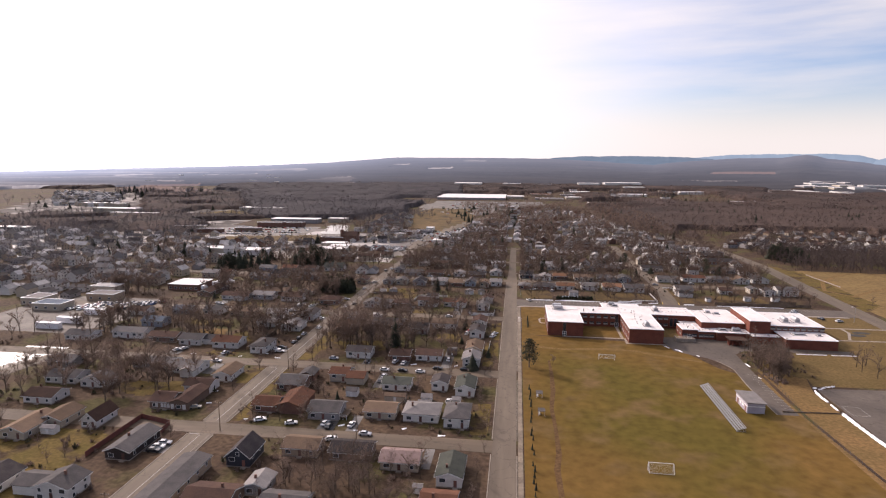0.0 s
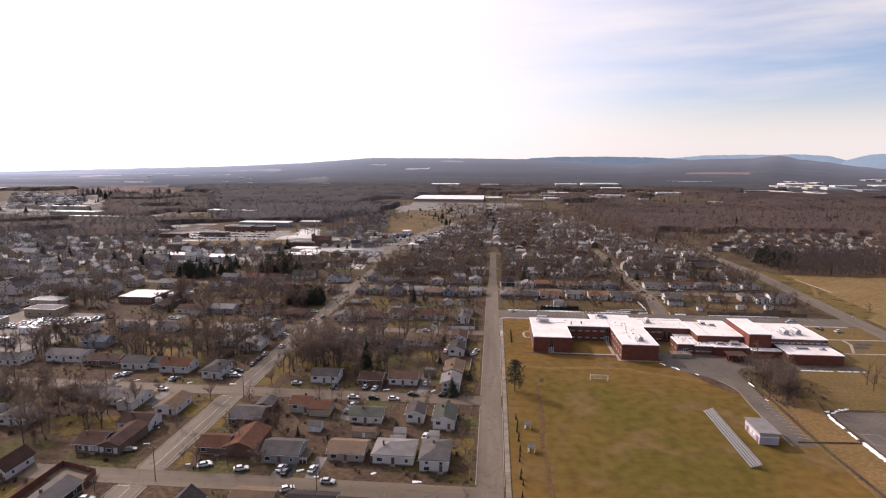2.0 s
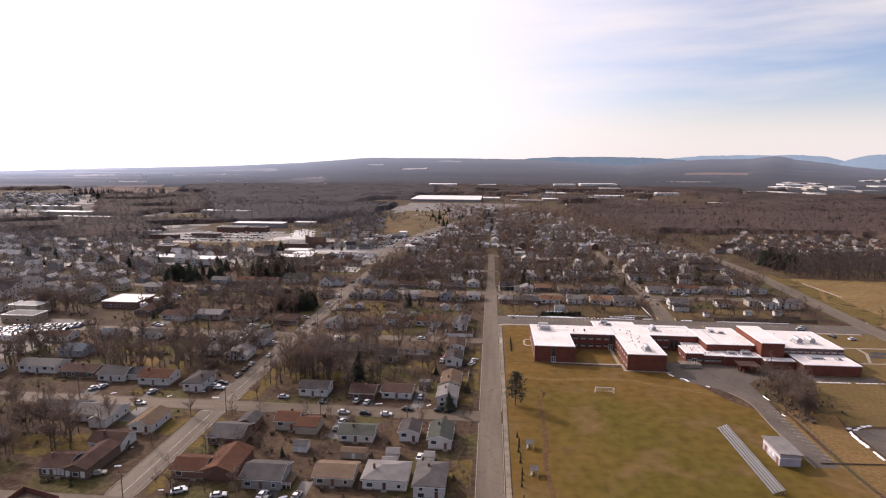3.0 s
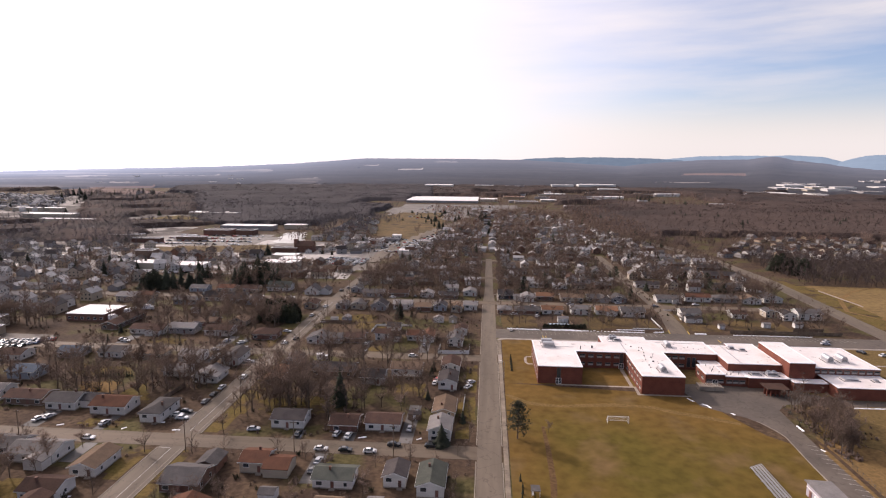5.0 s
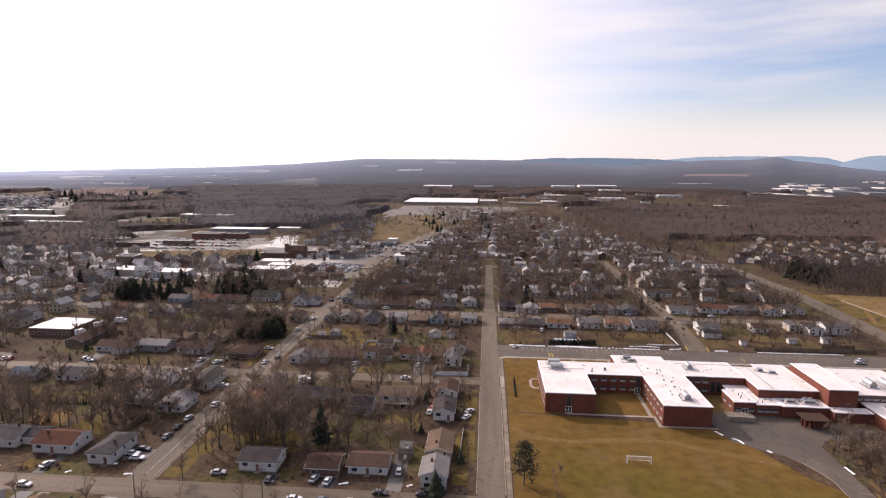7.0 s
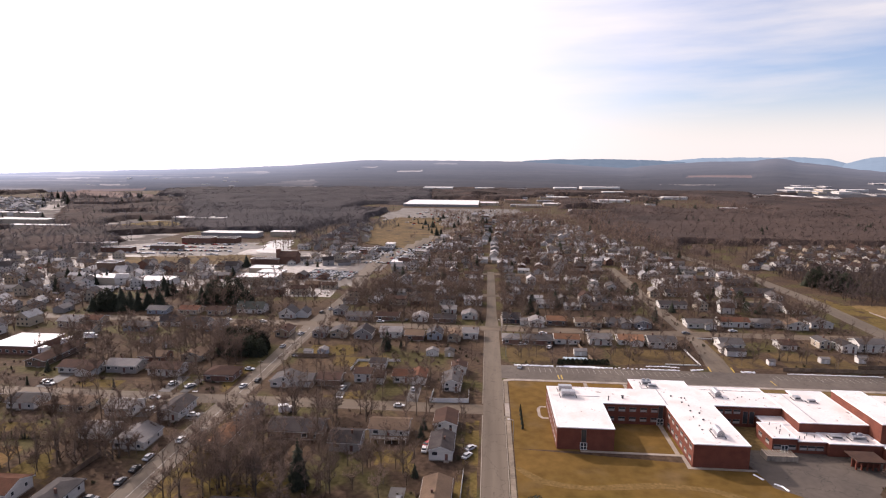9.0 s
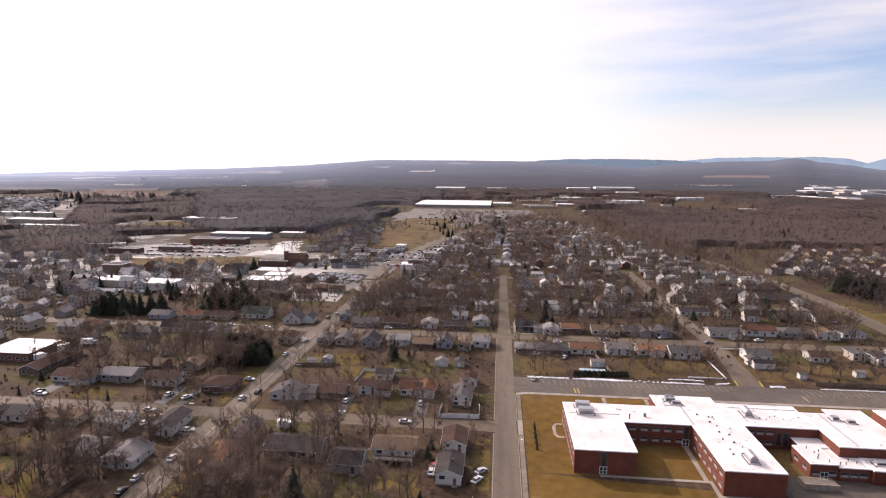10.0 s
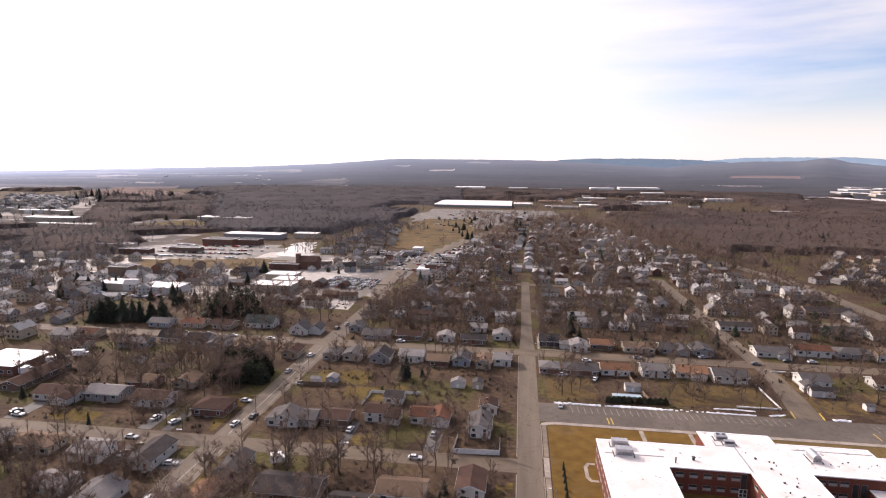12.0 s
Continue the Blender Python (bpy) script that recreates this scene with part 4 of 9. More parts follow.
# ---- trees ----
def tree_arrays(rnd, height, spread, limbs, subs, twigs, twig_len, twig_w, sides):
    """Corners and triangles of a leafless tree: wood (trunk and limbs) and twigs."""
    wood_v, wood_t, segs = [], [], []

    def limb(a, b, ra, rb):
        d = (b - a).normalized()
        u = d.orthogonal().normalized()
        w = d.cross(u)
        base = len(wood_v)
        for c, r in ((a, ra), (b, rb)):
            for i in range(sides):
                ang = 2 * math.pi * i / sides
                wood_v.append(tuple(c + r * (math.cos(ang) * u + math.sin(ang) * w)))
        for i in range(sides):
            j = (i + 1) % sides
            wood_t.append((base + i, base + j, base + sides + j))
            wood_t.append((base + i, base + sides + j, base + sides + i))
        segs.append((a, b))

    p = Vector((0, 0, -0.3))
    trunk = []
    r = height * 0.017
    for k in range(4):
        q = Vector((rnd.uniform(-0.25, 0.25) * (k + 1) * 0.5, rnd.uniform(-0.25, 0.25) * (k + 1) * 0.5, height * (0.2, 0.4, 0.6, 0.82)[k]))
        limb(p, q, r, r * 0.72)
        trunk.append((p, q, r))
        p, r = q, r * 0.72
    for k in range(limbs):
        s, e, rr = trunk[rnd.choice((0, 1, 1, 2, 2, 3))]
        a = s.lerp(e, rnd.random())
        ang = 2 * math.pi * (k + rnd.random() * 0.7) / limbs
        out = spread * rnd.uniform(0.55, 1.0)
        up = height * rnd.uniform(0.16, 0.34)
        m = a + Vector((math.cos(ang) * out * 0.5, math.sin(ang) * out * 0.5, up * 0.6))
        b = a + Vector((math.cos(ang) * out, math.sin(ang) * out, up))
        limb(a, m, rr * 0.55, rr * 0.36)
        limb(m, b, rr * 0.36, rr * 0.12)
        for j in range(subs):
            c = m.lerp(b, rnd.uniform(-0.6, 0.9))
            e2 = c + Vector((rnd.uniform(-1, 1), rnd.uniform(-1, 1), rnd.uniform(0.3, 1.2))) * spread * 0.4
            limb(c, e2, rr * 0.2, rr * 0.06)
    tw_v, tw_t = [], []
    tips = segs[4:] + segs[3:4]
    for k in range(twigs):
        a, b = tips[rnd.randrange(len(tips))]
        c = a.lerp(b, rnd.uniform(0.3, 1.0))
        d = Vector((rnd.gauss(0, 1), rnd.gauss(0, 1), rnd.gauss(0.75, 0.7))).normalized() * twig_len * rnd.uniform(0.6, 1.3)
        s = d.orthogonal().normalized()
        s = s * math.cos(k) + d.normalized().cross(s) * math.sin(k)
        i = len(tw_v)
        tw_v += [tuple(c - s * twig_w / 2), tuple(c + s * twig_w / 2), tuple(c + d)]
        tw_t.append((i, i + 1, i + 2))
    return np.array(wood_v), np.array(wood_t), np.array(tw_v), np.array(tw_t)


TREE_RND = random.Random(5)
BARE, BARE_ARRAYS = [], []
for _k in range(7):
    _hh = (11, 12.5, 14, 10, 13, 9, 15)[_k]
    _wv, _wt, _tv, _tt = tree_arrays(TREE_RND, _hh, _hh * 0.31, 9, 4, 850, 1.0, 0.06, 3)
    BARE.append((mesh_np("trunk", _wv, _wt, M["bark"]), mesh_np("crown", _tv, _tt, M["twig"])))
    BARE_ARRAYS.append(((_wv, _wt), (_tv, _tt)))
LITE_ARRAYS = []
for _hh in (11, 12.5, 14, 10, 13, 9, 15):
    _wv, _wt, _tv, _tt = tree_arrays(TREE_RND, _hh, _hh * 0.31, 6, 1, 430, 1.3, 0.085, 3)
    LITE_ARRAYS.append(((_wv, _wt), (_tv, _tt)))
LIGHT = [tree_arrays(TREE_RND, _hh, _hh * 0.34, 4, 0, 190, 1.6, 0.15, 3) for _hh in (11, 13, 12, 14.5, 10)]
LEAN = [tree_arrays(TREE_RND, _hh, _hh * 0.34, 3, 0, 95, 2.0, 0.2, 3) for _hh in (11, 13, 12, 14.5, 10)]
WOODLAND = [tree_arrays(TREE_RND, _hh, _hh * 0.30, 3, 0, 120, 1.9, 0.2, 3) for _hh in (12, 14, 13, 15, 11)]


TREE_PLAN = []


def bare_tree(x, y, kind=0, scale=1.0, rz=0.0, label="tall leafless deciduous tree with fine brown twigs"):
    """Notes a tree; plant_trees() builds the nearest as things and joins the rest."""
    TREE_PLAN.append((x, y, kind % len(BARE), scale * (1.18 if scale > 0.6 else 1.0), rz, label))


def plant_tree(x, y, kind, scale, rz, label):
    trunk, crown = BARE[kind % len(BARE)]
    ob = new("bare_tree", trunk)
    ob.matrix_basis = pose(x, y, gz(x, y) - 0.05, 0, 0, rz) @ Matrix.Scale(scale, 4)
    tagged(ob, label, "tree", group="leafless trees among the houses")
    c = new("crown", crown)
    c.parent = ob
    return ob


def evergreen_arrays(rnd, height, radius, layers, boughs):
    v, t = [], []
    for k in range(layers):
        f = k / (layers - 1)
        z = height * (0.07 + 0.9 * f)
        r = radius * (1 - f) ** 0.85 * rnd.uniform(0.85, 1.1) + 0.12
        n = max(4, int(boughs * (1 - 0.6 * f)))
        for j in range(n):
            a = 2 * math.pi * (j + rnd.random() * 0.8) / n
            q = r * rnd.uniform(0.7, 1.12)
            w = 0.30 * q + 0.18
            c, s = math.cos(a), math.sin(a)
            droop = 0.25 * q * rnd.uniform(0.5, 1.5)
            i = len(v)
            v += [(0.1 * c, 0.1 * s, z + 0.35 * w + 0.3), (0.6 * q * c - w * s, 0.6 * q * s + w * c, z - droop * 0.4), (q * c, q * s, z - droop), (0.6 * q * c + w * s, 0.6 * q * s - w * c, z - droop * 0.4), (0.55 * q * c, 0.55 * q * s, z + 0.30 * w)]
            t += [(i, i + 1, i + 4), (i + 1, i + 2, i + 4), (i + 2, i + 3, i + 4), (i + 3, i, i + 4), (i + 1, i + 3, i + 2)]
    return np.array(v), np.array(t)


EVER, EVER_ARRAYS = [], []
for _k, (_hh, _rr) in enumerate(((12, 3.2), (9, 2.7), (14, 4.2), (3.0, 0.7), (11, 4.6))):
    _v, _t = evergreen_arrays(TREE_RND, _hh, _rr, 16 if _k != 3 else 8, 13 if _k != 3 else 7)
    _bm = bmesh.new()
    tube(_bm, (0, 0, -0.3), (0, 0, _hh * 0.85), _hh * 0.016, _hh * 0.004, 6)
    _me = bpy.data.meshes.new("trunk")
    _bm.to_mesh(_me), _bm.free()
    _me.materials.append(M["bark"])
    EVER.append((_me, mesh_np("crown", _v, _t, M["needle"])))
    EVER_ARRAYS.append((np.array(_v), np.array(_t)))


def pine_arrays(rnd, height, spread):
    """An open pine: upright limbs ending in ragged tufts of needles."""
    v, t = [], []
    for k in range(26):
        z = height * (0.28 + 0.72 * (k / 25))
        a = k * 2.4
        q = spread * (1 - ((k / 25) - 0.35) ** 2 * 1.6) * rnd.uniform(0.35, 0.95)
        cx, cy = q * math.cos(a), q * math.sin(a)
        r = rnd.uniform(1.1, 2.1)
        for j in range(46):
            d = Vector((rnd.gauss(0, 1), rnd.gauss(0, 1), rnd.gauss(0, 0.6))).normalized()
            p = Vector((cx, cy, z)) + d * r * rnd.uniform(0.2, 1.0)
            e = Vector((rnd.gauss(0, 1), rnd.gauss(0, 1), rnd.gauss(0.3, 0.8))).normalized() * rnd.uniform(0.4, 0.8)
            f = e.orthogonal().normalized() * rnd.uniform(0.12, 0.25)
            i = len(v)
            v += [tuple(p - f), tuple(p + f), tuple(p + e)]
            t.append((i, i + 1, i + 2))
    return np.array(v), np.array(t)


_bm = bmesh.new()
tube(_bm, (0, 0, -0.3), (0.2, 0.1, 10.5), 0.26, 0.08, 7)
for _k in range(10):
    _a = _k * 2.4
    tube(_bm, (0.1, 0.05, 3.2 + _k * 0.7), (2.4 * math.cos(_a), 2.4 * math.sin(_a), 4.0 + _k * 0.75), 0.09, 0.03, 4)
_me = bpy.data.meshes.new("trunk")
_bm.to_mesh(_me), _bm.free()
_me.materials.append(M["bark"])
EVER.append((_me, mesh_np("crown", *pine_arrays(TREE_RND, 11.5, 3.4), M["needle"])))


def dome_arrays(rnd, height, radius, n):
    """A dense rounded evergreen: ragged tufts over a dome."""
    v, t = [], []
    for k in range(n):
        a, e = rnd.uniform(0, 2 * math.pi), math.asin(rnd.random())
        r = rnd.uniform(0.82, 1.05)
        c = Vector((radius * math.cos(a) * math.cos(e) * r, radius * math.sin(a) * math.cos(e) * r, 0.3 + height * math.sin(e) * r * (0.9 + 0.15 * math.sin(3 * a))))
        u = Vector((rnd.gauss(0, 1), rnd.gauss(0, 1), rnd.gauss(0.6, 0.6))).normalized() * rnd.uniform(0.8, 1.6)
        s = u.orthogonal().normalized() * rnd.uniform(0.35, 0.6)
        i = len(v)
        v += [tuple(c - s), tuple(c + s), tuple(c + u)]
        t.append((i, i + 1, i + 2))
    return np.array(v), np.array(t)


_bm = bmesh.new()
tube(_bm, (0, 0, -0.3), (0, 0, 6), 0.25, 0.1, 6)
_me = bpy.data.meshes.new("trunk")
_bm.to_mesh(_me), _bm.free()
_me.materials.append(M["bark"])
EVER.append((_me, mesh_np("crown", *dome_arrays(TREE_RND, 9, 4.6, 900), M["needle"])))


def evergreen(x, y, kind=0, scale=1.0, rz=0.0, label="dark green spruce tree"):
    trunk, crown = EVER[kind]
    ob = new("evergreen_tree" if kind != 3 else "conifer_shrub", trunk)
    ob.matrix_basis = pose(x, y, gz(x, y) - 0.05, 0, 0, rz) @ Matrix.Scale(scale, 4)
    tagged(ob, label, "tree" if kind != 3 else "shrub", group="evergreens")
    c = new("crown", crown)
    c.parent = ob


def joined(name, pieces, places, material, label, category):
    """Many copies of a few shapes, joined into one mesh. places: rows of x, y, z, scale, turn, which."""
    vs, ts, base = [], [], 0
    for x, y, z, s, a, k in places:
        v, t = pieces[k]
        c, sn = math.cos(a), math.sin(a)
        q = np.empty_like(v)
        q[:, 0], q[:, 1], q[:, 2] = (v[:, 0] * c - v[:, 1] * sn) * s + x, (v[:, 0] * sn + v[:, 1] * c) * s + y, v[:, 2] * s + z
        vs.append(q), ts.append(t + base)
        base += len(v)
    ob = new(name, mesh_np(name, np.concatenate(vs), np.concatenate(ts), material))
    return tagged(ob, label, category, kind="stuff")


# ---- cars ----
def car_meshes():
    """Body shell, greenhouse and a wheel of a saloon car, nose towards +x."""
    bm = bmesh.new()
    prof = [(-2.2, 0.35), (-2.25, 0.75), (-2.1, 0.92), (-1.0, 0.98), (1.0, 0.95), (1.95, 0.8), (2.2, 0.65), (2.2, 0.35)]
    rows = []
    for y, inset in ((-0.88, 0.06), (-0.86, 0.0), (0.86, 0.0), (0.88, 0.06)):
        rows.append([bm.verts.new((x * (1 - inset * 0.3), y * (1 - (0.05 if z > 0.9 else 0)), z)) for x, z in prof])
    for a, b in zip(rows, rows[1:]):
        for i in range(len(prof)):
            j = (i + 1) % len(prof)
            bm.faces.new((a[i], a[j], b[j], b[i]))
    bm.faces.new(rows[0][::-1]), bm.faces.new(rows[-1])
    roof = [(-1.25, 1.42), (-1.1, 1.46), (0.15, 1.46), (0.3, 1.42)]
    top = [[bm.verts.new((x, y, z)) for x, z in roof] for y in (-0.62, 0.62)]
    for i in range(3):
        bm.faces.new((top[0][i], top[0][i + 1], top[1][i + 1], top[1][i]))
    bm.faces.new((top[0][0], top[1][0], top[1][3], top[0][3]))
    bm2 = bmesh.new()
    lo = [bm2.verts.new(p) for p in ((-1.85, -0.76, 0.9), (1.05, -0.76, 0.9), (1.05, 0.76, 0.9), (-1.85, 0.76, 0.9))]
    hi = [bm2.verts.new(p) for p in ((-1.22, -0.6, 1.43), (0.28, -0.6, 1.43), (0.28, 0.6, 1.43), (-1.22, 0.6, 1.43))]
    for i in range(4):
        bm2.faces.new((lo[i], lo[(i + 1) % 4], hi[(i + 1) % 4], hi[i]))
    bm2.faces.new(hi)
    bm3 = bmesh.new()
    tube(bm3, (0, -0.1, 0), (0, 0.1, 0), 0.33, 0.33, 12)
    return bm, bm2, bm3


CARS = {}


def car(x, y, rz, colour="white", label="", z=0.06):
    z += gz(x, y)
    if colour not in CARS:
        c = empty("car", x, y, z, rz)
        tagged(c, "%s car parked on the pavement" % colour, "car", group="parked cars")
        b, g, wbm = car_meshes()
        part("body", b, PAINT[colour], c)
        part("car_window", g, M["glass"], c)
        me = bpy.data.meshes.new("wheel")
        wbm.to_mesh(me), wbm.free()
        me.materials.append(M["rubber"])
        for wx in (-1.35, 1.35):
            for wy in (-0.8, 0.8):
                o = new("wheel", me)
                o.parent = c
                o.location = (wx, wy, 0.33)
        CARS[colour] = c
        return c
    return copy_thing(CARS[colour], pose(x, y, z, 0, 0, rz))


def truck(x, y, rz, length=7.0, label="white box truck parked in a yard"):
    c = empty("box_truck", x, y, 0.05, rz)
    tagged(c, label, "truck")
    bm = bmesh.new()
    box(bm, -length / 2, length / 2 - 1.9, -1.2, 1.2, 0.9, 3.4)
    part("cargo_box", bm, M["coping"], c)
    bm = bmesh.new()
    prism(bm, [(length / 2 - 1.8, -1.1), (length / 2, -1.0), (length / 2, 1.0), (length / 2 - 1.8, 1.1)], 0.5, 2.3)
    part("cab", bm, PAINT["white"], c)
    bm = bmesh.new()
    box(bm, length / 2 - 0.3, length / 2 + 0.02, -0.9, 0.9, 1.5, 2.15)
    part("windscreen", bm, M["glass"], c)
    for wx in (-length / 2 + 1.2, length / 2 - 1.0):
        for wy in (-1.0, 1.0):
            bm = bmesh.new()
            tube(bm, (wx, wy - 0.14, 0.45), (wx, wy + 0.14, 0.45), 0.45, 0.45, 12)
            part("wheel", bm, M["rubber"], c)


def utility_pole(x, y, h=11.0):
    p = empty("utility_pole", x, y)
    tagged(p, "brown wooden utility pole with a crossarm", "utility pole", group="utility poles")
    bm = bmesh.new()
    tube(bm, (0, 0, -0.3), (0, 0, h), 0.16, 0.11, 8)
    part("pole", bm, M["wood"], p)
    bm = bmesh.new()
    box(bm, -1.2, 1.2, -0.06, 0.06, h - 0.9, h - 0.72)
    part("crossarm", bm, M["wood"], p)
    for k in (-1.05, -0.45, 0.45, 1.05):
        bm = bmesh.new()
        tube(bm, (k, 0, h - 0.72), (k, 0, h - 0.5), 0.06, 0.04, 6)
        part("insulator", bm, M["steel"], p)


def fence(points, h, material, label, step=2.4, thick=0.06):
    """A board fence: a post at every step and a panel between each two."""
    f = empty("fence", *points[0])
    tagged(f, label, "fence")
    o = Vector((*points[0], 0))
    for a, b in zip(points, points[1:]):
        a, b = Vector((*a, 0)) - o, Vector((*b, 0)) - o
        n = max(1, round((b - a).length / step))
        for k in range(n):
            p, q = a.lerp(b, k / n), a.lerp(b, (k + 1) / n)
            d = (q - p).normalized()
            ang = math.degrees(math.atan2(d.y, d.x))
            bm = bmesh.new()
            box(bm, 0.07, (q - p).length - 0.07, -thick / 2, thick / 2, 0.0, h)
            pn = part("panel", bm, material, f)
            pn.matrix_basis = pose(p.x, p.y, 0, 0, 0, ang)
            bm = bmesh.new()
            box(bm, -0.07, 0.07, -0.07, 0.07, -0.2, h + 0.1)
            ps = part("post", bm, material, f)
            ps.matrix_basis = pose(p.x, p.y, 0, 0, 0, ang)


# ---- school ----
def school():
    s = empty("school", 90, 320)
    tagged(s, "red brick flat-roofed school with white roofs", "school")

    def loc(pts):
        return [(x - 90, y - 320) for x, y in pts]

    def block(name, outline, h, label=""):
        """One volume: brick walls, white roof deck, raised white coping along the edge."""
        o = loc(outline)
        bm = bmesh.new()
        prism(bm, o, -0.4, h)
        wall = part("wall", bm, M["brick"], s, label)
        # inner line of the coping
        k = len(o)
        inner = []
        for i in range(k):
            a, b, c = Vector((*o[i - 1], 0)), Vector((*o[i], 0)), Vector((*o[(i + 1) % k], 0))
            d1, d2 = (b - a).normalized(), (c - b).normalized()
            n1, n2 = Vector((-d1.y, d1.x, 0)), Vector((-d2.y, d2.x, 0))
            inner.append(b + (n1 + n2) * 0.45)
        outer = []
        for i in range(k):
            a, b, c = Vector((*o[i - 1], 0)), Vector((*o[i], 0)), Vector((*o[(i + 1) % k], 0))
            d1, d2 = (b - a).normalized(), (c - b).normalized()
            outer.append(b - (Vector((-d1.y, d1.x, 0)) + Vector((-d2.y, d2.x, 0))) * 0.12)
        bm = bmesh.new()
        prism(bm, [(p.x, p.y) for p in inner], h, h + 0.06)
        part("roof", bm, M["membrane"], s)
        bm = bmesh.new()
        ring = []
        for src, z in ((outer, h - 0.18), (outer, h + 0.14), (inner, h + 0.14), (inner, h + 0.01)):
            ring.append([bm.verts.new((p.x, p.y, z)) for p in src])
        for r0, r1 in zip(ring, ring[1:] + ring[:1]):
            for i in range(k):
                bm.faces.new((r0[i], r0[(i + 1) % k], r1[(i + 1) % k], r1[i]))
        part("coping", bm, M["coping"], s)
        return wall

    # the two-storey classroom range with its two wings and rear bump
    block("range", [(25.5, 302.2), (44.0, 302.2), (44.0, 322.8), (66.3, 322.8), (66.3, 294.4), (83.2, 294.4), (83.2, 324.4), (106.7, 324.4), (106.7, 342), (80.2, 342), (80.2, 347.0), (58.6, 347.0), (58.6, 336.8), (25.5, 336.8)], 7.6)
    block("hall", [(106.9, 312.8), (128.9, 312.8), (128.9, 341), (116.2, 341), (116.2, 337.2), (106.9, 337.2)], 7.6)
    block("stage_tower", [(129.0, 306.8), (139.2, 306.8), (139.2, 334.6), (129.0, 334.6)], 10.8)
    block("gym", [(139.4, 310.4), (167.2, 310.4), (167.2, 338.0), (139.4, 338.0)], 7.8)
    block("locker_rooms", [(142.5, 296.0), (166.8, 296.0), (166.8, 310.2), (142.5, 310.2)], 4.9)
    block("shop", [(95.5, 306.4), (103.4, 306.4), (103.4, 317.8), (95.5, 317.8)], 4.9)
    block("corridor", [(98.2, 318.0), (106.7, 318.0), (106.7, 324.2), (98.2, 324.2)], 4.4)
    block("office", [(103.6, 306.2), (112.3, 306.2), (112.3, 312.6), (106.7, 312.6), (106.7, 317.8), (103.6, 317.8)], 4.2)
    block("kitchen", [(112.5, 305), (128.8, 305), (128.8, 312.6), (112.5, 312.6)], 4.4)
    block("link", [(129.0, 302.2), (142.3, 302.2), (142.3, 306.6), (129.0, 306.6)], 4.0)

    # windows: one frame and one pane mesh shared by all
    fr, pn = window_mesh(2.3, 1.5, 3)
    tall_fr, tall_pn = window_mesh(1.5, 4.4, 2)
    for me in (fr, tall_fr):
        me.materials[0] = M["bronze"]

    bm = bmesh.new()
    box(bm, -1.08, 1.08, -0.03, -0.012, 0.06, 0.82)
    blind = bpy.data.meshes.new("blind")
    bm.to_mesh(blind), bm.free()
    blind.materials.append(M["blind"])

    def win(x, y, z, rz, tall=False):
        o = new("window", tall_fr if tall else fr)
        o.parent = s
        o.matrix_basis = pose(x - 90, y - 320, z, 0, 0, rz)
        p = new("pane", tall_pn if tall else pn)
        p.parent = o
        if not tall:
            b = new("blind", blind)
            b.parent = o

    for z in (1.2, 4.8):
        for k in range(5):
            win(47.2 + k * 3.8, 322.8, z, 0)
        for k in range(6):
            win(66.3, 297.0 + k * 4.3, z, -90)
            win(83.2, 297.0 + k * 4.4, z, 90)
            win(44.0, 304.6 + k * 3.2, z, 90)
        for k in range(9):
            win(25.5, 304.6 + k * 3.7, z, -90)
        for k in range(3):
            win(85.6 + k * 3.0, 324.4, z, 0)
    win(94.6, 324.4, 1.3, 0, True), win(96.8, 324.4, 1.3, 0, True), win(64.6, 322.8, 2.6, 0, True)
    win(34.2, 302.2, 2.6, 0, True)
    for k in range(9):
        win(142 + k * 3.0, 310.4, 5.5, 0)
    for k in range(3):
        win(105.2 + k * 2.6, 306.2, 1.2, 0)
    win(97.2, 306.4, 1.2, 0), win(101.8, 306.4, 1.2, 0)
    for k in range(2):
        win(95.5, 309.6 + k * 5, 1.6, -90)

    # doors
    def double_door(x, y, rz):
        bm = bmesh.new()
        box(bm, -1.05, 1.05, -0.06, 0.05, 0, 2.4)
        d = part("door", bm, M["glass"], s, "glazed white double door")
        d.matrix_basis = pose(x - 90, y - 320 - 0.01, 0.05, 0, 0, rz)
        for k in (-1.05, 0, 1.05):
            bm = bmesh.new()
            box(bm, k - 0.08, k + 0.08, -0.1, 0.06, 0, 2.45)
            part("door_stile", bm, M["trim"], d)
        for zz in (0.05, 1.1, 2.35):
            bm = bmesh.new()
            box(bm, -0.97, 0.97, -0.09, 0.05, zz, zz + 0.12)
            part("door_rail", bm, M["trim"], d)

    double_door(34.2, 302.2, 0), double_door(64.6, 322.8, 0), double_door(99.5, 306.4, 0)
    # lobby canopy by the kitchen yard
    c = empty("entrance_canopy", 120.3, 299.6)
    tagged(c, "brown flat canopy on brick posts by the kitchen", "canopy")
    bm = bmesh.new()
    box(bm, -4.4, 4.4, -3.5, 3.5, 2.9, 3.25)
    part("canopy_roof", bm, ROOF["brown"], c)
    for k in range(6):
        bm = bmesh.new()
        box(bm, -4.1 + k * 1.64 - 0.2, -4.1 + k * 1.64 + 0.2, -2.7, -2.3, -0.2, 2.9)
        part("post", bm, M["brick"], c)
    bm = bmesh.new()
    box(bm, -4.3, 4.3, -0.6, -0.2, -0.2, 2.9)
    part("rear_wall", bm, M["brick"], c)
    return s


school()


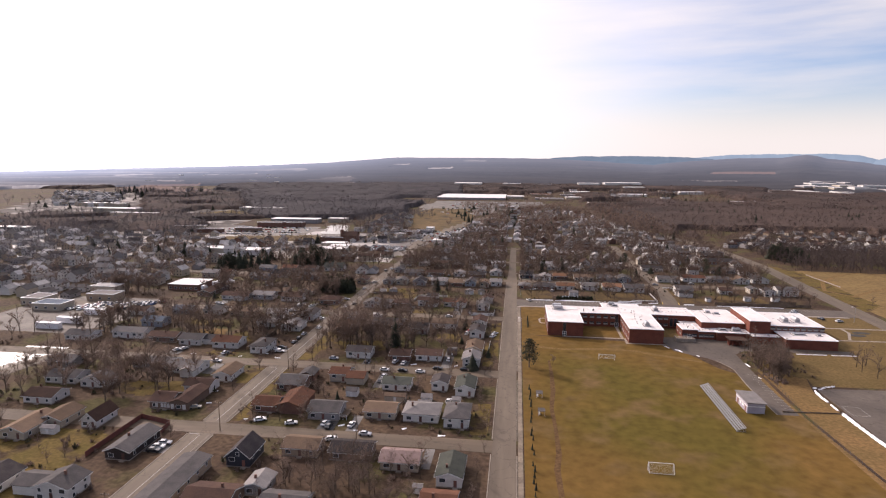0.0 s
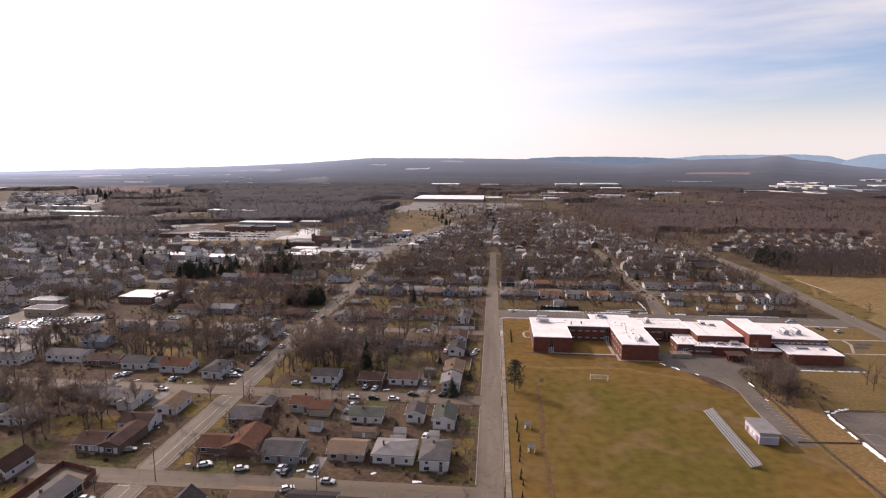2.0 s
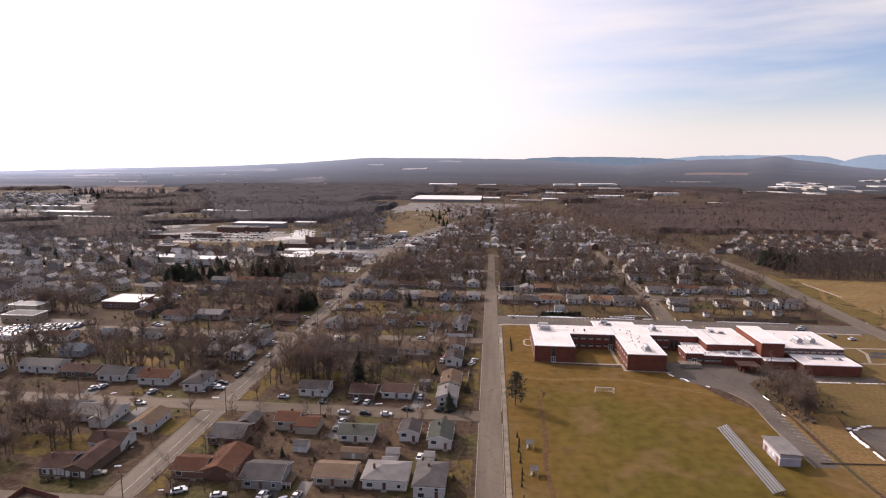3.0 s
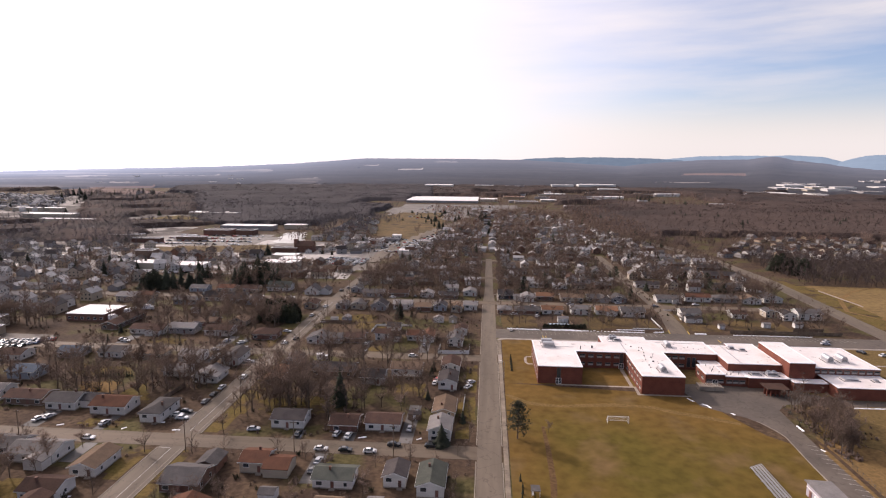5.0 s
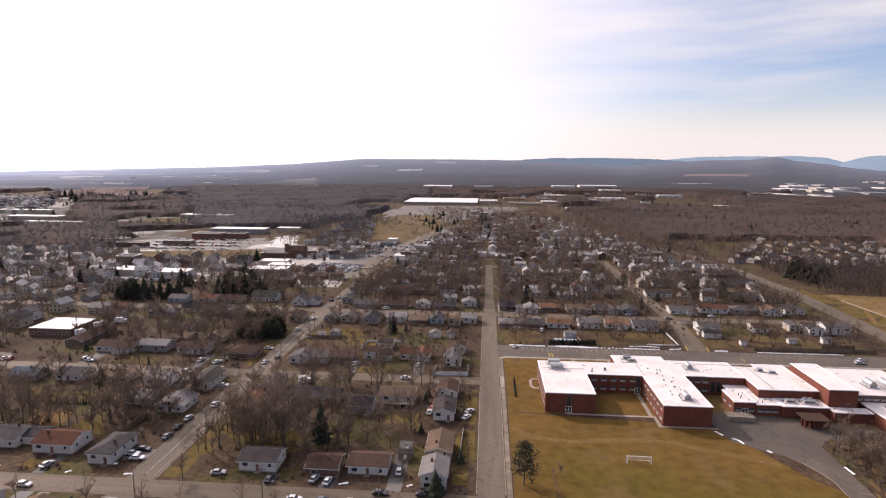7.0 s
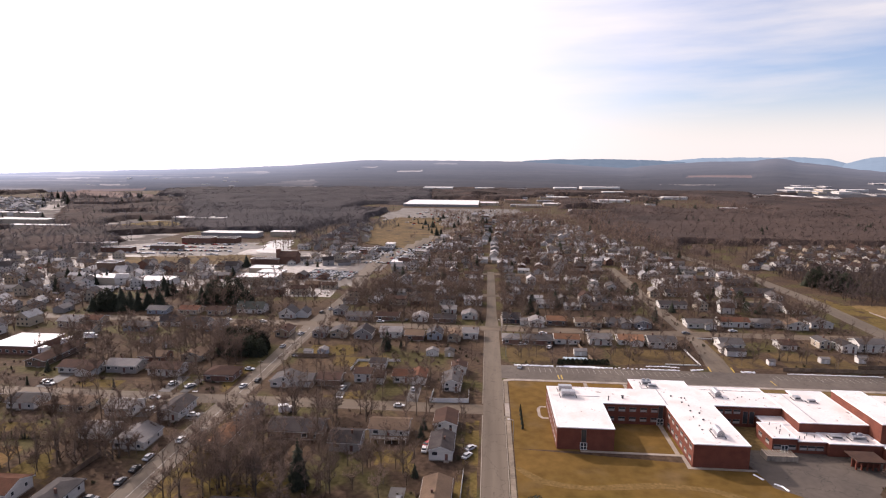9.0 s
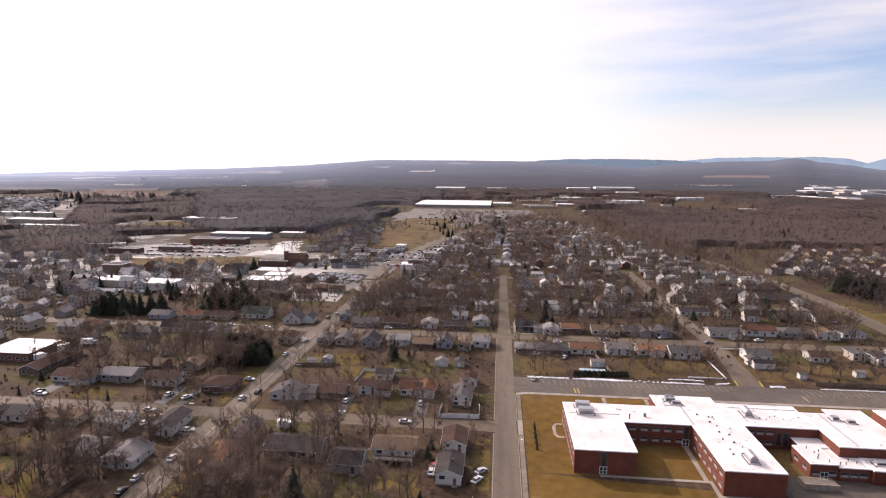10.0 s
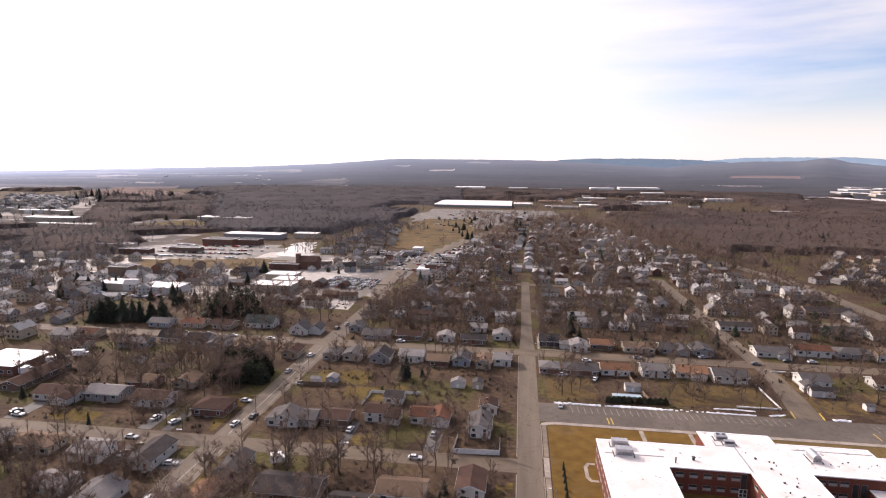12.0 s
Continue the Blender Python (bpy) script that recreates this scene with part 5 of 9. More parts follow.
def rooftop_unit(x, y, z, w, d, h, label, round_top=False, ducts=0):
    """A ventilation unit on roof skids: casing, hood, grille and kerb."""
    u = empty("rooftop_unit", x, y, z)
    tagged(u, label, "ventilation unit", group="rooftop ventilation units")
    bm = bmesh.new()
    box(bm, -w / 2 - 0.15, w / 2 + 0.15, -d / 2 - 0.15, d / 2 + 0.15, 0, 0.35)
    part("kerb", bm, M["membrane"], u)
    bm = bmesh.new()
    if round_top:
        prof = [(w / 2 * math.cos(a), 0.35 + h * 0.45 + h * 0.55 * math.sin(a)) for a in [math.pi * i / 8 for i in range(9)]]
        prof = [(w / 2, 0.35)] + prof + [(-w / 2, 0.35)]
        e0 = [bm.verts.new((px, -d / 2, pz)) for px, pz in prof]
        e1 = [bm.verts.new((px, d / 2, pz)) for px, pz in prof]
        bm.faces.new(e0), bm.faces.new(e1[::-1])
        for i in range(len(prof)):
            bm.faces.new((e0[i], e1[i], e1[(i + 1) % len(prof)], e0[(i + 1) % len(prof)]))
    else:
        box(bm, -w / 2, w / 2, -d / 2, d / 2, 0.35, 0.35 + h)
    part("casing", bm, M["steel"], u)
    for sx in (-1, 1):
        bm = bmesh.new()
        box(bm, sx * (w / 2 + 0.45) - 0.12, sx * (w / 2 + 0.45) + 0.12, -d / 2 - 0.5, d / 2 + 0.5, 0, 0.22)
        part("skid", bm, M["dark_metal"], u)
    for k in range(4):
        bm = bmesh.new()
        zz = 0.5 + k * h * 0.14
        box(bm, -w * 0.4, w * 0.4, -d / 2 - 0.06, -d / 2 + 0.02, zz, zz + 0.07)
        part("louvre", bm, M["dark_metal"], u)
    for k in range(ducts):
        bm = bmesh.new()
        box(bm, -w / 2 + 0.3 + k * w / ducts, -w / 2 + 0.3 + (k + 0.6) * w / ducts, d * 0.1, d * 0.4, 0.35 + h, 0.35 + h + 0.5)
        part("hood", bm, M["steel"], u)


rooftop_unit(32.0, 333.4, 7.66, 4.8, 2.2, 1.7, "grey steel air handling unit on the white roof")
rooftop_unit(32.4, 328.0, 7.66, 5.0, 2.6, 1.9, "grey steel air handling unit on the white roof")
rooftop_unit(76.0, 301.2, 7.66, 2.3, 4.4, 2.1, "long grey round-topped roof ventilator", True)
rooftop_unit(87.6, 333.6, 7.66, 2.3, 4.4, 2.1, "long grey round-topped roof ventilator", True)
rooftop_unit(64.5, 342.6, 7.66, 3.4, 2.2, 1.1, "low grey roof fan box", ducts=2)
rooftop_unit(66.0, 339.6, 7.66, 3.0, 1.2, 0.9, "low grey roof fan box")
rooftop_unit(150.9, 319.4, 7.86, 2.6, 5.0, 2.4, "tall grey round-topped gym ventilator", True)
rooftop_unit(156.9, 319.8, 7.86, 2.6, 5.0, 2.4, "tall grey round-topped gym ventilator", True)
rooftop_unit(116.0, 332.8, 7.66, 2.0, 2.0, 0.9, "small grey roof fan on the hall")
rooftop_unit(120.0, 330.5, 7.66, 2.4, 1.2, 0.7, "small grey roof fan on the hall")
rooftop_unit(123.2, 308.8, 4.46, 4.2, 2.2, 1.1, "grey kitchen exhaust unit", ducts=2)
rooftop_unit(116.5, 309.0, 4.46, 3.2, 2.0, 0.8, "grey kitchen exhaust unit")
rooftop_unit(152.0, 305.0, 4.96, 5.5, 3.2, 0.5, "low flat skylight kerb on the locker rooms")
rooftop_unit(161.5, 304.0, 4.96, 1.4, 1.4, 0.6, "small roof fan on the locker rooms")


# grey cover strips over the joints of the roof deck
for _x0, _x1, _y0, _y1, _z in ((27.0, 44.0, 328.2, 328.5, 7.66), (66.8, 67.1, 323.4, 338.2, 7.66), (61.5, 61.8, 337.8, 341.6, 7.66), (61.8, 66.8, 337.9, 338.2, 7.66), (83.6, 106.4, 338.6, 338.8, 7.66), (112.6, 112.9, 313.4, 336.8, 7.66)):
    _bm = bmesh.new()
    box(_bm, _x0, _x1, _y0, _y1, _z, _z + 0.12)
    tagged(part("roof_joint", _bm, M["steel"]), "narrow grey joint cover on the white roof", "roof joint")


def vent_pipe(x, y, z, h, r, label="dark roof vent stack"):
    v = empty("vent_pipe", x, y, z)
    tagged(v, label, "vent", group="roof vents")
    bm = bmesh.new()
    tube(bm, (0, 0, 0), (0, 0, h), r, r, 8)
    part("pipe", bm, M["dark_metal"], v)
    bm = bmesh.new()
    tube(bm, (0, 0, h), (0, 0, h + 0.15), r * 1.6, r * 1.2, 8)
    part("cap", bm, M["dark_metal"], v)


vent_pipe(46.6, 325.4, 7.66, 1.5, 0.2), vent_pipe(52.2, 327.8, 7.66, 0.9, 0.4)
VR = random.Random(3)
for _k in range(18):
    vent_pipe(73.5 + VR.uniform(-3.2, 4.5) - (_k > 11) * 2, 304 + _k * 1.75 + VR.uniform(-1, 1), 7.66, VR.uniform(0.08, 0.3), VR.uniform(0.08, 0.26), "small dark roof vent")
for _k in range(8):
    vent_pipe(91 + _k * 1.9, 331.5 + VR.uniform(-1.5, 1.5), 7.66, VR.uniform(0.06, 0.2), VR.uniform(0.06, 0.17), "small dark roof vent")
for _k in range(6):
    vent_pipe(98 + VR.uniform(-1.5, 4), 308 + _k * 1.6, 4.96, VR.uniform(0.4, 0.9), 0.12, "small grey roof vent on the shop")
for _k in range(4):
    vent_pipe(104.8 + _k * 1.7, 308.5 + VR.uniform(-1, 2), 4.26, 0.6, 0.14, "small grey roof vent on the office")

# walks round the school
for _p in (
    [(33.2, 300.6), (65.0, 300.6), (65.0, 301.8), (33.2, 301.8)], [(63.6, 301.8), (65.0, 301.8), (65.4, 322.6), (63.8, 322.6)],
    [(64.6, 293.0), (85.4, 293.0), (85.4, 294.2), (66.0, 294.2), (66.0, 301.8), (65.0, 301.8)],
    [(22.8, 324.4), (25.3, 324.4), (25.3, 325.5), (23.4, 325.5), (22.7, 327), (22.7, 332.6), (23.4, 334.3), (25.3, 334.3), (25.3, 335.4), (22.9, 335.4), (21.6, 333), (21.6, 326.6)],
    [(172, 313.2), (200, 314.2), (200, 315.6), (172, 314.6)], [(168, 336.2), (214, 337.2), (214, 338.6), (168, 337.6)],
    [(182, 315.6), (183.4, 315.6), (190, 329), (190, 336.2), (188.6, 336.2), (188.6, 329.4)],
    [(60, 347.3), (61.5, 347.3), (61.5, 360.6), (60, 360.6)], [(43.4, 337.1), (44.9, 337.1), (44.9, 360.6), (43.4, 360.6)],
):
    slab("footpath", _p, 0.07, M["concrete"], "pale concrete footpath beside the school", "footpath")
sidewalk(9.6, 11.2, 96, 324.4, 3.0, "old_concrete", "weathered tan concrete sidewalk of square slabs")
sidewalk(9.4, 11.2, 324.6, 336.6, 3.0)
sidewalk(9.6, 11.2, 336.8, 359.5, 3.0, "old_concrete", "weathered tan concrete sidewalk of square slabs")
sidewalk(14.5, 206.5, 360.8, 362.9, 4.0)
slab("sidewalk_corner", [(9.2, 359.6), (11.2, 359.6), (12.2, 360.3), (14.4, 360.8), (14.4, 362.9), (12.0, 362.6), (10.2, 361.7), (9.4, 360.8)], 0.13, M["concrete"], "rounded pale concrete sidewalk corner", "sidewalk", thick=0.23)
sidewalk(10.4, 11.6, 445.0, 466, 3.5)
sidewalk(11.7, 36.7, 444.4, 445.6, 5.0)
# low white concrete walls and yellow kerbs where the side street meets the lot
for _p in (rect(85.5, 101.9, 387.0, 387.4), rect(101.5, 101.9, 387.4, 412), rect(115, 125, 430.0, 430.35), [(124.6, 430.0), (121.8, 410), (122.2, 410), (125.0, 430.0)]):
    slab("low_wall", _p, 0.55, M["vinyl"], "low white concrete garden wall", "wall", thick=0.75)
for _x0, _x1 in ((103.4, 103.9), (113.6, 114.1)):
    slab("kerb", [(_x0, 379.8), (_x1, 379.8), (_x1 + 0.9, 386), (_x0 + 0.9, 386)], 0.17, M["paint_yellow"], "yellow painted kerb at the corner", "kerb")

# parking bays
def marking(x, y, w, d, rz, material, label):
    bm = bmesh.new()
    box(bm, -w / 2, w / 2, -d / 2, d / 2, -0.002, 0.008)
    me_ob = part("painted_line", bm, material)
    me_ob.matrix_basis = pose(x, y, 0.05, 0, 0, rz)
    tagged(me_ob, label, "road marking", group="painted lines", kind="structure")
    return me_ob


for _k in range(33):
    marking(21.5 + _k * 2.44, 375.0, 0.11, 5.6, 4, M["paint_white"], "white parking bay line")
for _k in range(28):
    marking(128 + _k * 2.5, 375.0, 0.11, 5.6, 4, M["paint_white"], "white parking bay line")
for _x in (33.9, 35.3, 125.3):
    marking(_x, 366.8 if _x < 90 else 368.4, 0.5, 5.2, 2 if _x < 90 else 0, M["paint_yellow"], "yellow no-parking stripe")
for _k in range(14):
    marking(111.5, 218 + _k * 2.9, 3.4, 0.14, -18, M["paint_white"], "white parking bay line")
for _y0, _y1 in ((100, 171), (182, 235), (247, 325), (336, 430)):
    marking(-97.5, (_y0 + _y1) / 2, 0.2, _y1 - _y0, 0, M["paint_white"], "worn pale centre line of the street")
    marking(-94.4, (_y0 + _y1) / 2, 0.2, _y1 - _y0, 0, M["street_kerb"], "faded edge line of the street")
for _y in (171.6, 235.4):
    marking(-99.9, _y, 3.6, 0.3, 0, M["paint_white"], "worn white stop line")
for _x, _y, _w, _d in ((132.6, 222.0, 0.12, 8.0), (138.4, 222.0, 0.12, 8.0), (135.5, 218.0, 5.6, 0.12), (135.5, 226.0, 5.6, 0.12)):
    marking(_x, _y, _w, _d, 0, M["paint_white"], "faded court line")


def snow_bank(points, width, height, seed, label="heap of old white ploughed snow"):
    """A ploughed ridge of snow along a line, lumpy and melting out at its ends."""
    rnd = random.Random(seed)
    o = Vector((*points[0], 0))
    bm = bmesh.new()
    cols = []
    pts = [Vector((*p, 0)) - o for p in points]
    for a, b in zip(pts, pts[1:]):
        n = max(2, int((b - a).length / 0.8))
        for k in range(n + 1):
            p = a.lerp(b, k / n)
            d = (b - a).normalized()
            side = Vector((-d.y, d.x, 0))
            w = width * rnd.uniform(0.55, 1.25)
            h = height * rnd.uniform(0.4, 1.25)
            cols.append([bm.verts.new(p - side * w / 2 + Vector((0, 0, -0.02))), bm.verts.new(p - side * w * 0.25 + Vector((0, 0, h * 0.75))), bm.verts.new(p + side * w * 0.1 + Vector((0, 0, h))), bm.verts.new(p + side * w / 2 + Vector((0, 0, -0.02)))])
    for u, v in zip(cols, cols[1:]):
        for i in range(3):
            bm.faces.new((u[i], v[i], v[i + 1], u[i + 1]))
        bm.faces.new((u[3], v[3], v[0], u[0]))
    bm.faces.new(cols[0]), bm.faces.new(cols[-1][::-1])
    bmesh.ops.recalc_face_normals(bm, faces=bm.faces)
    ob = part("snow_bank", bm, M["snow"])
    ob.location = (o.x, o.y, 0.04)
    tagged(ob, label, "snow", group="ploughed snow")


snow_bank([(15, 380.1), (24, 380.2), (33, 380.0)], 1.3, 0.5, 1)
snow_bank([(34.5, 380.1), (46, 380.1)], 0.9, 0.35, 2)
snow_bank([(48, 380.1), (60, 380.2)], 0.8, 0.3, 3)
snow_bank([(72, 380.2), (90, 380.1)], 0.9, 0.35, 4)
snow_bank([(95, 380.6), (101, 382.4)], 1.2, 0.35, 5)
snow_bank([(76, 384.2), (84, 384.6), (91, 384.0)], 0.9, 0.3, 50)
snow_bank([(38, 380.4), (44, 380.6), (56, 380.3)], 2.2, 0.4, 51)
for _k in range(12):
    snow_bank([(57 + _k * 1.9, 380.2 + 0.5 * math.sin(_k * 2.7)), (57.9 + _k * 1.9, 380.5 + 0.5 * math.sin(_k * 2.7))], 0.9, 0.3, 80 + _k)
snow_bank([(117, 380.4), (123, 380.6)], 1.6, 0.5, 6)
snow_bank([(137, 380.3), (178, 380.4)], 0.7, 0.3, 7)
snow_bank([(130.0, 240.5), (129.2, 234), (129.4, 229.5)], 1.4, 0.5, 8)
snow_bank([(129.3, 227.0), (129.2, 221.6)], 1.1, 0.4, 9)
snow_bank([(129.5, 219.2), (129.4, 210), (129.8, 200), (130.2, 190), (130.6, 176)], 1.8, 0.6, 10)
for _k, (_x, _y) in enumerate(((130.5, 243.5), (132.2, 242.6), (134.3, 244.2), (136.6, 245.6), (138.9, 246.2))):
    snow_bank([(_x, _y), (_x + 1.6, _y + 0.4)], 1.0, 0.35, 20 + _k)
snow_bank([(83.4, 291.5), (84.9, 288.6)], 0.9, 0.25, 30), snow_bank([(87.0, 286.6), (88.6, 285.4), (89.5, 283.0)], 0.9, 0.3, 31), snow_bank([(95.0, 279.0), (96.0, 277.6)], 0.7, 0.25, 32)
snow_bank([(144, 288.0), (158, 288.3)], 0.8, 0.25, 33), snow_bank([(160, 288.3), (172, 288.8)], 0.6, 0.25, 34)


# field furniture
def goal(x, y, facing, label):
    g = empty("soccer_goal", x, y, 0.02, 0 if facing > 0 else 180)
    tagged(g, label, "goal", group="soccer goals")
    for sx in (-3.66, 3.66):
        bm = bmesh.new()
        tube(bm, (sx, 0, 0), (sx, 0, 2.44), 0.09, 0.09, 8)
        part("post", bm, M["white_metal"], g)
        bm = bmesh.new()
        tube(bm, (sx, 0, 0.05), (sx, 2.0, 0.05), 0.05, 0.05, 6)
        part("ground_bar", bm, M["white_metal"], g)
        bm = bmesh.new()
        tube(bm, (sx, 0.6, 2.38), (sx, 2.0, 0.05), 0.045, 0.045, 6)
        tube(bm, (sx, 0, 2.38), (sx, 0.6, 2.38), 0.045, 0.045, 6)
        part("stay", bm, M["white_metal"], g)
    bm = bmesh.new()
    tube(bm, (-3.75, 0, 2.44), (3.75, 0, 2.44), 0.09, 0.09, 8)
    part("crossbar", bm, M["white_metal"], g)
    bm = bmesh.new()
    tube(bm, (-3.66, 2.0, 0.05), (3.66, 2.0, 0.05), 0.05, 0.05, 6)
    part("back_bar", bm, M["white_metal"], g)
    bm = bmesh.new()
    for k in range(25):
        px = -3.6 + 0.3 * k
        tube(bm, (px, 0.6, 2.38), (px, 2.0, 0.08), 0.012, 0.012, 3, False)
    for k in range(8):
        f = k / 8
        tube(bm, (-3.66, 0.6 + 1.4 * f, 2.38 - 2.3 * f), (3.66, 0.6 + 1.4 * f, 2.38 - 2.3 * f), 0.012, 0.012, 3, False)
    part("net", bm, M["net"], g)


goal(51.1, 266.9, 1, "white tubular soccer goal on the field")
goal(52.4, 169.0, -1, "white tubular soccer goal with a sagging net")


def bleachers(x, y, length, rows=5):
    """Long low stand: stepped planks on steel frames, facing west."""
    b = empty("bleachers", x, y, 0.02)
    tagged(b, "long grey aluminium bleachers beside the field", "bleachers")
    seat = bpy.data.meshes.new("seat_plank")
    bm = bmesh.new()
    box(bm, -0.14, 0.14, 0, length, 0, 0.05)
    bm.to_mesh(seat), bm.free()
    seat.materials.append(M["aluminium"])
    tread = bpy.data.meshes.new("foot_plank")
    bm = bmesh.new()
    box(bm, -0.2, 0.2, 0, length, 0, 0.04)
    bm.to_mesh(tread), bm.free()
    tread.materials.append(M["aluminium"])
    for k in range(rows):
        o = new("seat_plank", seat)
        o.parent, o.location = b, (0.3 + k * 0.75, 0, 0.42 + k * 0.3)
        if k:
            o = new("foot_plank", tread)
            o.parent, o.location = b, (k * 0.75 - 0.08, 0, 0.08 + k * 0.3)
    n = int(length / 3.6)
    for k in range(n + 1):
        bm = bmesh.new()
        yy = k * length / n
        top = 0.4 + (rows - 1) * 0.3
        tube(bm, (0.1, yy, 0.05), (rows * 0.75, yy, 0.05), 0.04, 0.04, 4)
        tube(bm, (0.2, yy, 0.38), (rows * 0.75 - 0.3, yy, top), 0.04, 0.04, 4)
        for j in range(rows):
            tube(bm, (0.3 + j * 0.75, yy, 0.05), (0.3 + j * 0.75, yy, 0.42 + j * 0.3), 0.035, 0.035, 4)
        part("frame", bm, M["steel"], b)


bleachers(84.5, 198.8, 40.6, 5)


def press_box():
    p = empty("field_house", 97.3, 220.6, 0.02)
    tagged(p, "grey block field house with a pale flat roof", "building")
    bm = bmesh.new()
    box(bm, -3.1, 3.1, -5.6, 5.6, -0.2, 4.0)
    part("wall", bm, M["block"], p)
    bm = bmesh.new()
    v = box(bm, -3.6, 3.6, -6.1, 6.1, 4.0, 4.3)
    for q in v:
        if q.co.x > 0:
            q.co.z -= 0.25
    part("roof", bm, ROOF["pale"], p)
    bm = bmesh.new()
    box(bm, -3.16, 3.16, -5.66, 5.66, 2.5, 2.75)
    part("painted_band", bm, M["trim"], p)
    for k in range(4):
        bm = bmesh.new()
        box(bm, -3.2, -3.05, -4.6 + k * 2.5, -3.4 + k * 2.5, 0.1 if k in (0, 3) else 1.2, 2.2)
        part("door" if k in (0, 3) else "shutter", bm, M["door"] if k in (0, 3) else M["trim"], p)


press_box()


def notice_board(x, y):
    n = empty("bench_shelter", x, y, 0.02)
    tagged(n, "small grey player bench shelter by the touchline", "shelter", group="player bench shelters")
    bm = bmesh.new()
    v = box(bm, -1.3, 1.3, -1.6, 1.6, 1.75, 1.85)
    part("roof", bm, ROOF["grey"], n)
    bm = bmesh.new()
    box(bm, -1.0, -0.5, -1.4, 1.4, 0.4, 0.48)
    part("bench", bm, M["aluminium"], n)
    for sx in (-1.1, 1.1):
        for sy in (-1.4, 1.4):
            bm = bmesh.new()
            tube(bm, (sx, sy, 0), (sx, sy, 1.75), 0.05, 0.05, 6)
            part("post", bm, M["white_metal"], n)


notice_board(18.0, 219.6), notice_board(18.2, 203.4)
for _k in range(24):
    if _k not in (6, 9, 13, 17):
        evergreen(14.4 + 0.3 * math.sin(_k * 2.1), 150 + _k * 3.3, 3, 0.5 + 0.22 * abs(math.sin(_k * 1.3)), _k * 40, "slim dark conifer shrub in a row by the street")
for _k in range(5):
    evergreen(15.2, 315.5 + _k * 3.6, 3, 0.9, _k * 50, "slim dark conifer shrub on the school lawn")
evergreen(14.6, 252.0, 5, 1.12, 20, "broad dark pine tree beside the playing field")
bare_tree(25.5, 257, 5, 0.55, 0, "small leafless tree at the field edge")
# yard screen
def yard_screen():
    y = empty("bin_enclosure", 96.0, 302.6, 0.05)
    tagged(y, "grey concrete slatted enclosure in the school yard", "enclosure")
    for k in range(12):
        bm = bmesh.new()
        box(bm, -4.6 + k * 0.78, -4.6 + k * 0.78 + 0.62, -2.6, -2.3, 0, 1.9)
        part("slat", bm, M["concrete"], y)
        bm = bmesh.new()
        box(bm, -4.6 + k * 0.78, -4.6 + k * 0.78 + 0.25, -2.3, 1.8, 1.65, 1.85)
        part("beam", bm, M["concrete"], y)
    bm = bmesh.new()
    box(bm, -4.9, -4.62, -2.6, 1.8, 0, 1.9)
    part("side_wall", bm, M["concrete"], y)


yard_screen()


def street_lamp(x, y, h=7.5, rz=0):
    p = empty("street_lamp", x, y, 0.02, rz)
    tagged(p, "grey steel street lamp with a curved arm", "street lamp", group="street lamps")
    bm = bmesh.new()
    tube(bm, (0, 0, -0.2), (0, 0, h), 0.1, 0.06, 8)
    part("pole", bm, M["steel"], p)
    bm = bmesh.new()
    tube(bm, (0, 0, h - 0.1), (-1.4, 0, h + 0.35), 0.05, 0.04, 6)
    part("arm", bm, M["steel"], p)
    bm = bmesh.new()
    box(bm, -2.1, -1.35, -0.16, 0.16, h + 0.27, h + 0.42)
    part("lamp_head", bm, M["trim"], p)


street_lamp(11.5, 306), street_lamp(11.5, 392), street_lamp(10.4, 430), street_lamp(204, 352, 9)


def chain_fence(points, h=1.6, step=3.0):
    f = empty("wire_fence", *points[0])
    tagged(f, "dark wire mesh fence along the bank", "fence")
    o = Vector((*points[0], 0))
    for a, b in zip(points, points[1:]):
        a, b = Vector((*a, 0)) - o, Vector((*b, 0)) - o
        n = max(1, round((b - a).length / step))
        for k in range(n):
            p, q = a.lerp(b, k / n), a.lerp(b, (k + 1) / n)
            bm = bmesh.new()
            tube(bm, (p.x, p.y, -0.2), (p.x, p.y, h), 0.04, 0.04, 5)
            part("post", bm, M["dark_metal"], f)
    for z in (0.1, 0.4, 0.7, 1.0, 1.3, h):
        bm = bmesh.new()
        for a, b in zip(points, points[1:]):
            a, b = Vector((*a, z)) - o, Vector((*b, z)) - o
            tube(bm, a, b, 0.012, 0.012, 3, False)
        part("wire", bm, M["dark_metal"], f)


chain_fence([(116.7, 284), (116.8, 246), (115.0, 225), (113.8, 214), (115.4, 165)])
snow_bank([(114.2, 270.5), (114.6, 266.3)], 0.8, 0.25, 41), snow_bank([(113.3, 253.6), (113.8, 252.0)], 0.7, 0.2, 42)
fence([(107.8, 217.6), (129.4, 218.8)], 0.5, M["wood"], "low dark timber rail across the bank")
# planted rings on the east lawn
for _x, _y in ((191, 325), (196, 330)):
    slab("planting_bed", [(_x + 3.4 * math.cos(a) * 1.4, _y + 2.2 * math.sin(a)) for a in [2 * math.pi * i / 14 for i in range(14)]], 0.06, M["tarp"], "dark mulched planting bed on the lawn", "planting bed")


